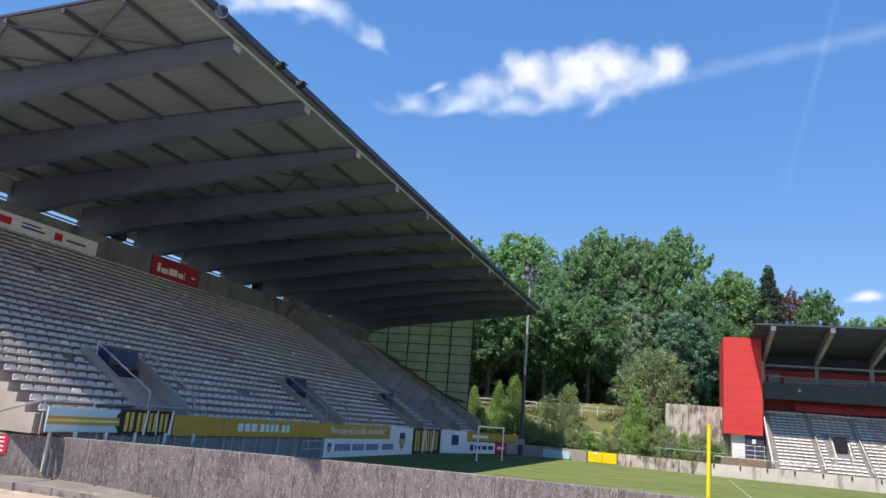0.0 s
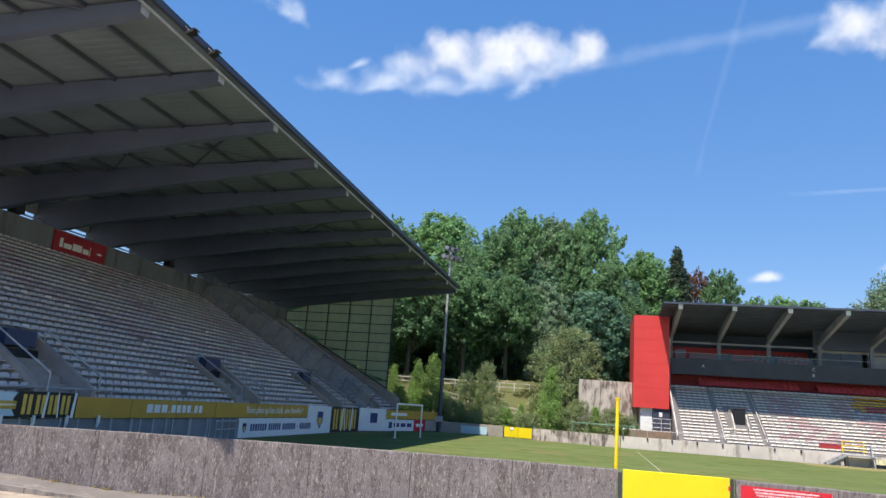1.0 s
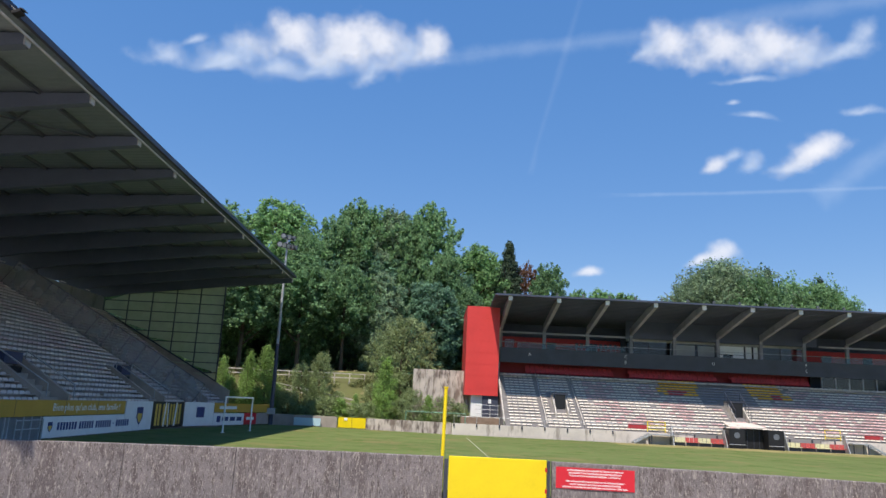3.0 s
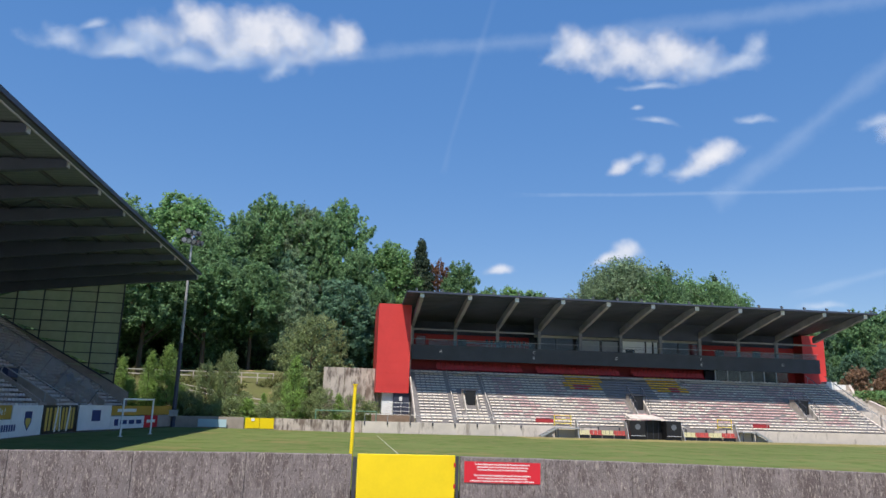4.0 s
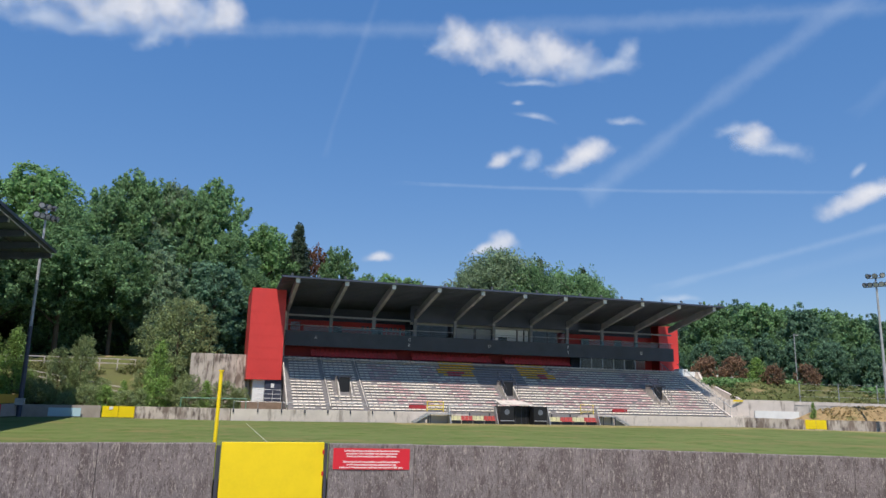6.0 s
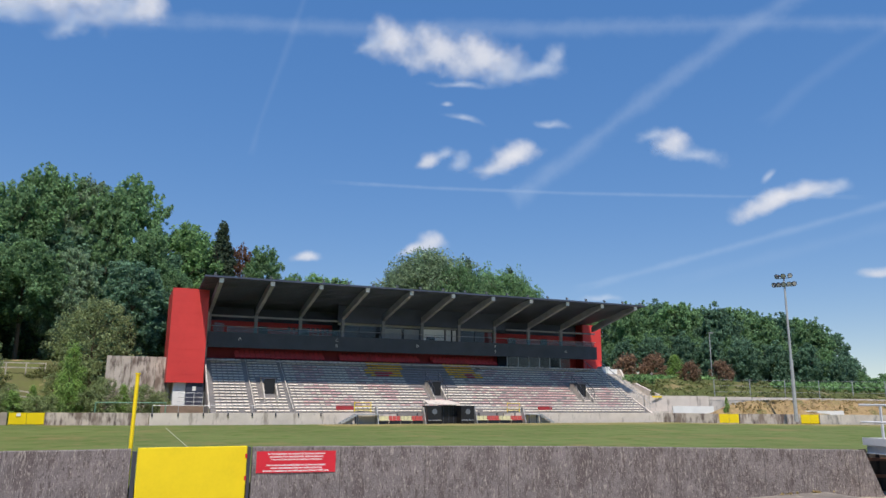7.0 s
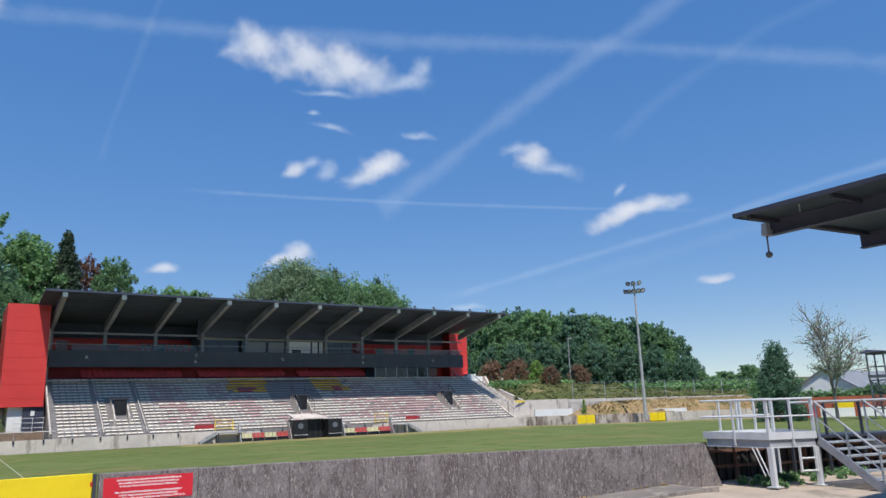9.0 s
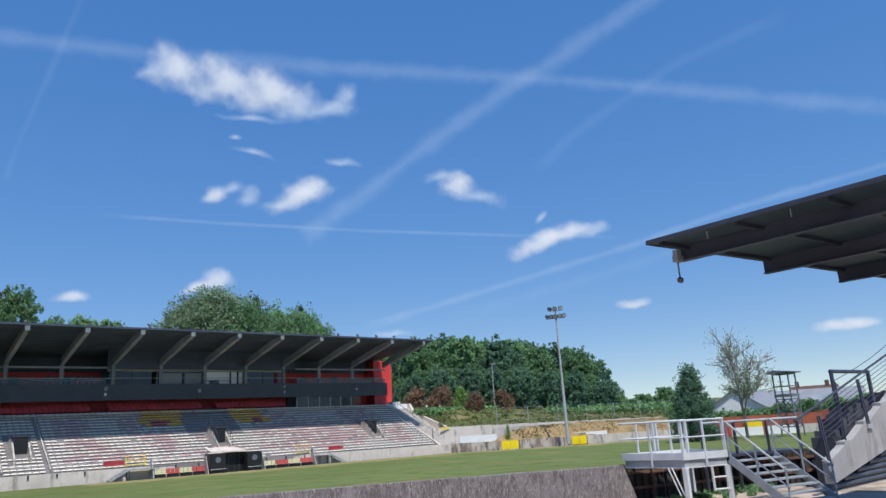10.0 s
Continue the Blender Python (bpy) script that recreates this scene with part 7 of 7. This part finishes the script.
def vapour(name, white, opacity, scale, soft, flat, rough=0.62, streak=1.0):
    m = bpy.data.materials.new(name)
    m.use_nodes = True
    n, l = m.node_tree.nodes, m.node_tree.links
    n.remove(n["Principled BSDF"])
    uv = n.new("ShaderNodeTexCoord")
    oi = n.new("ShaderNodeObjectInfo")
    sep = n.new("ShaderNodeSeparateXYZ")
    l.new(uv.outputs["UV"], sep.inputs[0])

    def calc(op, a, b=None, c=None):
        x = n.new("ShaderNodeMath")
        x.operation = op
        for i, v in enumerate((a, b, c)):
            if v is None:
                continue
            if isinstance(v, (int, float)):
                x.inputs[i].default_value = v
            else:
                l.new(v, x.inputs[i])
        return x.outputs[0]

    ns = n.new("ShaderNodeTexNoise")
    ns.noise_dimensions = "4D"
    mp = n.new("ShaderNodeMapping")
    mp.inputs["Scale"].default_value = (1, streak, 1)
    l.new(uv.outputs["Object"], mp.inputs[0])
    l.new(mp.outputs[0], ns.inputs["Vector"])
    l.new(calc("MULTIPLY", oi.outputs["Random"], 37.0), ns.inputs["W"])
    ns.inputs["Scale"].default_value, ns.inputs["Detail"].default_value, ns.inputs["Roughness"].default_value = scale, 7.0, rough
    dx = calc("MULTIPLY", calc("SUBTRACT", sep.outputs[0], 0.5), 2.0)
    dy = calc("MULTIPLY", calc("SUBTRACT", sep.outputs[1], 0.5), 2.0)
    if flat:
        lump = n.new("ShaderNodeTexNoise")
        lump.noise_dimensions = "4D"
        lump.inputs["Scale"].default_value, lump.inputs["Detail"].default_value, lump.inputs["Roughness"].default_value = scale * 0.55, 3.0, 0.5
        l.new(uv.outputs["Object"], lump.inputs["Vector"])
        l.new(calc("MULTIPLY", oi.outputs["Random"], 91.0), lump.inputs["W"])
        sh_l = n.new("ShaderNodeSeparateColor")
        l.new(lump.outputs["Color"], sh_l.inputs[0])
        dx = calc("ADD", dx, calc("MULTIPLY", calc("SUBTRACT", sh_l.outputs[0], 0.5), 0.9))
        dy = calc("ADD", dy, calc("MULTIPLY", calc("SUBTRACT", sh_l.outputs[1], 0.5), 1.5))
        dy = calc("MULTIPLY", dy, calc("ADD", 1.15, calc("MULTIPLY", calc("LESS_THAN", dy, 0.0), 0.5)))
        rr = calc("SQRT", calc("ADD", calc("MULTIPLY", dx, dx), calc("MULTIPLY", dy, dy)))
    else:
        ends = calc("MULTIPLY", calc("POWER", calc("ABSOLUTE", dx), 6.0), 1.0)
        rr = calc("MAXIMUM", calc("ABSOLUTE", dy), ends)
    body = calc("SUBTRACT", 1.0, rr)
    dens = calc("ADD", calc("MULTIPLY", body, 1.5), calc("MULTIPLY", calc("SUBTRACT", ns.outputs["Fac"], 0.5), 1.0 if flat else 1.7))
    mr = n.new("ShaderNodeMapRange")
    mr.interpolation_type = "SMOOTHSTEP"
    mr.inputs[1].default_value, mr.inputs[2].default_value, mr.inputs[4].default_value = 0.34, 0.34 + soft, opacity
    l.new(dens, mr.inputs[0])
    rim = calc("MINIMUM", 1.0, calc("MULTIPLY", calc("MAXIMUM", body, 0.0), 6.0))
    alpha = calc("MULTIPLY", mr.outputs[0], rim)
    # Emission stands in for sunlit cloud; lower, thinner parts are tinted grey-blue as shade.
    em, tr, ms = n.new("ShaderNodeEmission"), n.new("ShaderNodeBsdfTransparent"), n.new("ShaderNodeMixShader")
    mx = n.new("ShaderNodeMix")
    mx.data_type = "RGBA"
    mx.inputs[6].default_value, mx.inputs[7].default_value = (white[0] * 0.68, white[1] * 0.75, white[2] * 0.85, 1), (*white, 1)
    sh = n.new("ShaderNodeMapRange")
    sh.inputs[1].default_value, sh.inputs[2].default_value = 0.30, 0.62
    l.new(calc("ADD", calc("MULTIPLY", sep.outputs[1], 0.5), calc("MULTIPLY", ns.outputs["Fac"], 0.5)), sh.inputs[0])
    l.new(sh.outputs[0], mx.inputs[0])
    l.new(mx.outputs[2], em.inputs[0])
    l.new(alpha, ms.inputs[0])
    l.new(tr.outputs[0], ms.inputs[1])
    l.new(em.outputs[0], ms.inputs[2])
    l.new(ms.outputs[0], n["Material Output"].inputs[0])
    return m


PUFF = vapour("cloud_vapour", (0.80, 0.80, 0.84), 0.82, 0.011, 1.0, True, 0.6)
WISP = vapour("thin_vapour", (0.76, 0.81, 0.89), 0.5, 0.014, 1.25, True)
TRAIL = vapour("trail_vapour", (0.80, 0.88, 0.97), 0.12, 0.008, 1.3, False)
FAINT = vapour("faint_trail", (0.80, 0.88, 0.97), 0.04, 0.006, 1.3, False)
FAR = 2600.0
LAYER = [0]


def sky_patch(name, corner, nu, nv, mat, label, category, group):
    bm = bmesh.new()
    lay = bm.loops.layers.uv.new("UVMap")
    LAYER[0] += 1
    far = FAR + 4 * LAYER[0]
    mid = corner(0.5, 0.5) * far
    g = [[bm.verts.new(corner(i / nu, j / nv) * far - mid) for i in range(nu + 1)] for j in range(nv + 1)]
    for j in range(nv):
        for i in range(nu):
            f = bm.faces.new((g[j][i], g[j][i + 1], g[j + 1][i + 1], g[j + 1][i]))
            for lp, (a, b) in zip(f.loops, ((i, j), (i + 1, j), (i + 1, j + 1), (i, j + 1))):
                lp[lay].uv = (a / nu, b / nv)
    me = bpy.data.meshes.new(name)
    bm.to_mesh(me)
    bm.free()
    me.materials.append(mat)
    ob = new(name, me)
    ob.location = mid
    return tagged(ob, label, category, group, "structure")


def cloud(az, el, w, h, tilt=0.0, mat=None, label="small bright fair-weather cloud with a ragged edge"):
    ca, sa = math.cos(radians(tilt)), math.sin(radians(tilt))

    def corner(u, v):
        a, e = (u - 0.5) * w, (v - 0.5) * h
        return sky_dir(az + (a * ca - e * sa) / math.cos(radians(el)), el + a * sa + e * ca)

    return sky_patch("cloud", corner, 16, 8, mat or PUFF, label, "cloud", "fair-weather clouds")


def trail(points, width, mat, label="thin white vapour trail across the sky"):
    d = [sky_dir(*p) for p in points]

    def corner(u, v):
        f = u * (len(d) - 1)
        i = min(int(f), len(d) - 2)
        c = d[i].lerp(d[i + 1], f - i).normalized()
        t = (d[i + 1] - d[i])
        if 0 < i and f - i < 0.5:
            t = t.lerp(d[i + 1] - d[i - 1], 0.5)
        side = c.cross(t).normalized()
        return (c - side * math.tan(radians(width)) * (v - 0.5)).normalized()

    return sky_patch("vapour_trail", corner, 40, 4, mat, label, "vapour trail", "vapour trails")


def lobe(kind, az, el, w, h, tilt, label):
    cloud(az, el, w, h, tilt, PUFF if kind == "p" else WISP, label)


for c in (("p", -13.6, 27.1, 11.2, 7.1, 8), ("p", -9.4, 27.2, 12.6, 7.6, 8), ("p", -6.1, 27.4, 10.1, 8.4, 8), ("p", -1.6, 27.7, 6.0, 6.1, 3), ("w", -3.7, 27.2, 6.2, 4.9, 5), ("w", -17.8, 25.5, 10.5, 4.9, 12),
          ("w", -19.4, 24.6, 7.4, 2.7, 12), ("w", -23.1, 24.3, 7.1, 3.7, 4), ("w", -21.1, 25.9, 4.9, 1.6, 25), ("w", -11.1, 25.4, 14.5, 3.7, 9), ("w", -6.6, 25.5, 5.3, 3.7, 28), ("w", -14.7, 25.0, 10.2, 3.4, 3)):
    lobe(*c, "long ragged white cloud with a torn tail")
for c in (("p", 18.4, 27.4, 8.1, 6.6, -6), ("p", 22.3, 26.7, 13.5, 7.5, -6), ("p", 26.2, 26.2, 10.2, 7.1, -6), ("w", 28.4, 25.5, 7.2, 5.0, -9), ("w", 30.7, 25.3, 7.3, 3.0, -1), ("w", 32.2, 26.0, 3.1, 5.4, -34),
          ("w", 16.8, 27.4, 5.2, 2.8, 12), ("w", 24.4, 24.6, 8.7, 1.3, -3)):
    lobe(*c, "broad soft white cloud with a curled end")
for c in (("p", 21.8, 18.5, 3.6, 2.9, 7), ("w", 23.1, 19.1, 3.9, 2.4, 12), ("w", 24.5, 18.5, 3.2, 3.7, -6), ("p", 28.2, 18.4, 8.2, 4.6, 12), ("p", 29.3, 19.1, 6.5, 4.2, 4), ("w", 27.0, 17.9, 5.5, 1.9, -6),
          ("w", 24.7, 22.1, 6.3, 1.3, -14), ("w", 23.4, 23.1, 2.0, 1.1, -6), ("w", 32.1, 21.4, 4.8, 1.5, -10)):
    lobe(*c, "small bright fair-weather cloud with a ragged edge")
for c in (("p", 41.6, 19.1, 4.7, 4.6, -23), ("w", 43.5, 18.1, 7.1, 2.7, -17), ("w", 40.3, 19.9, 4.1, 2.5, -3), ("p", 48.2, 13.9, 8.1, 3.7, 13), ("p", 50.4, 14.5, 8.0, 3.5, 3), ("w", 52.5, 14.6, 5.3, 2.5, -3),
          ("p", 55.1, 8.6, 4.1, 1.6, -3), ("p", 69.4, 5.4, 5.8, 1.9, -3), ("p", 70.2, 5.5, 3.7, 1.6, -7), ("p", 21.9, 12.0, 5.5, 3.6, 0), ("p", 20.6, 11.5, 4.2, 2.2, 20), ("p", 12.0, 10.7, 5.1, 2.0, 0),
          ("w", 35.7, 7.7, 5.5, 1.2, -3), ("w", 48.7, 16.1, 2.0, 1.4, 52)):
    lobe(*c, "small bright fair-weather cloud with a ragged edge")
for c in (("w", -35.8, 30.3, 13.3, 5.0, 4), ("w", -30.7, 30.2, 7.6, 4.9, -14), ("w", -38.4, 29.3, 8.6, 4.0, 25), ("p", -33.5, 30.6, 9.1, 3.5, 1), ("w", -27.1, 29.0, 4.6, 2.9, -32)):
    lobe(*c, "thin torn shred of cloud")
trail([(-14, 24.5), (1.2, 27.4), (16, 28.6), (31.7, 28.6), (42.1, 27.9), (53, 26.2), (64.1, 23.2), (74.4, 19.6), (86, 14.5)], 2.3, TRAIL, "broad white vapour trail across the whole sky")
trail([(28.5, 15.2), (30.4, 16.4), (40.6, 23.2), (49.4, 27.4), (59.5, 31.2), (70, 33)], 2.7, TRAIL, "broad spreading vapour trail rising steeply")
trail([(12, 16.8), (22.5, 16.6), (34, 16.0), (46.3, 14.9), (56.8, 13.6)], 0.6, TRAIL)
trail([(33, 8.2), (38.9, 9.6), (55.6, 13.2), (64, 14.9), (73.6, 15.9), (84, 16)], 1.1, TRAIL)
trail([(38, 8.0), (52, 11.0), (61.9, 12.9), (73.4, 14.4), (84, 15)], 1.8, FAINT)
trail([(7.4, 18.0), (8.0, 20.9), (10.3, 28.0), (12.0, 33.0)], 1.0, FAINT)
trail([(48, 19.5), (52.2, 22.4), (61, 26.2), (70.6, 27.8)], 1.8, FAINT)
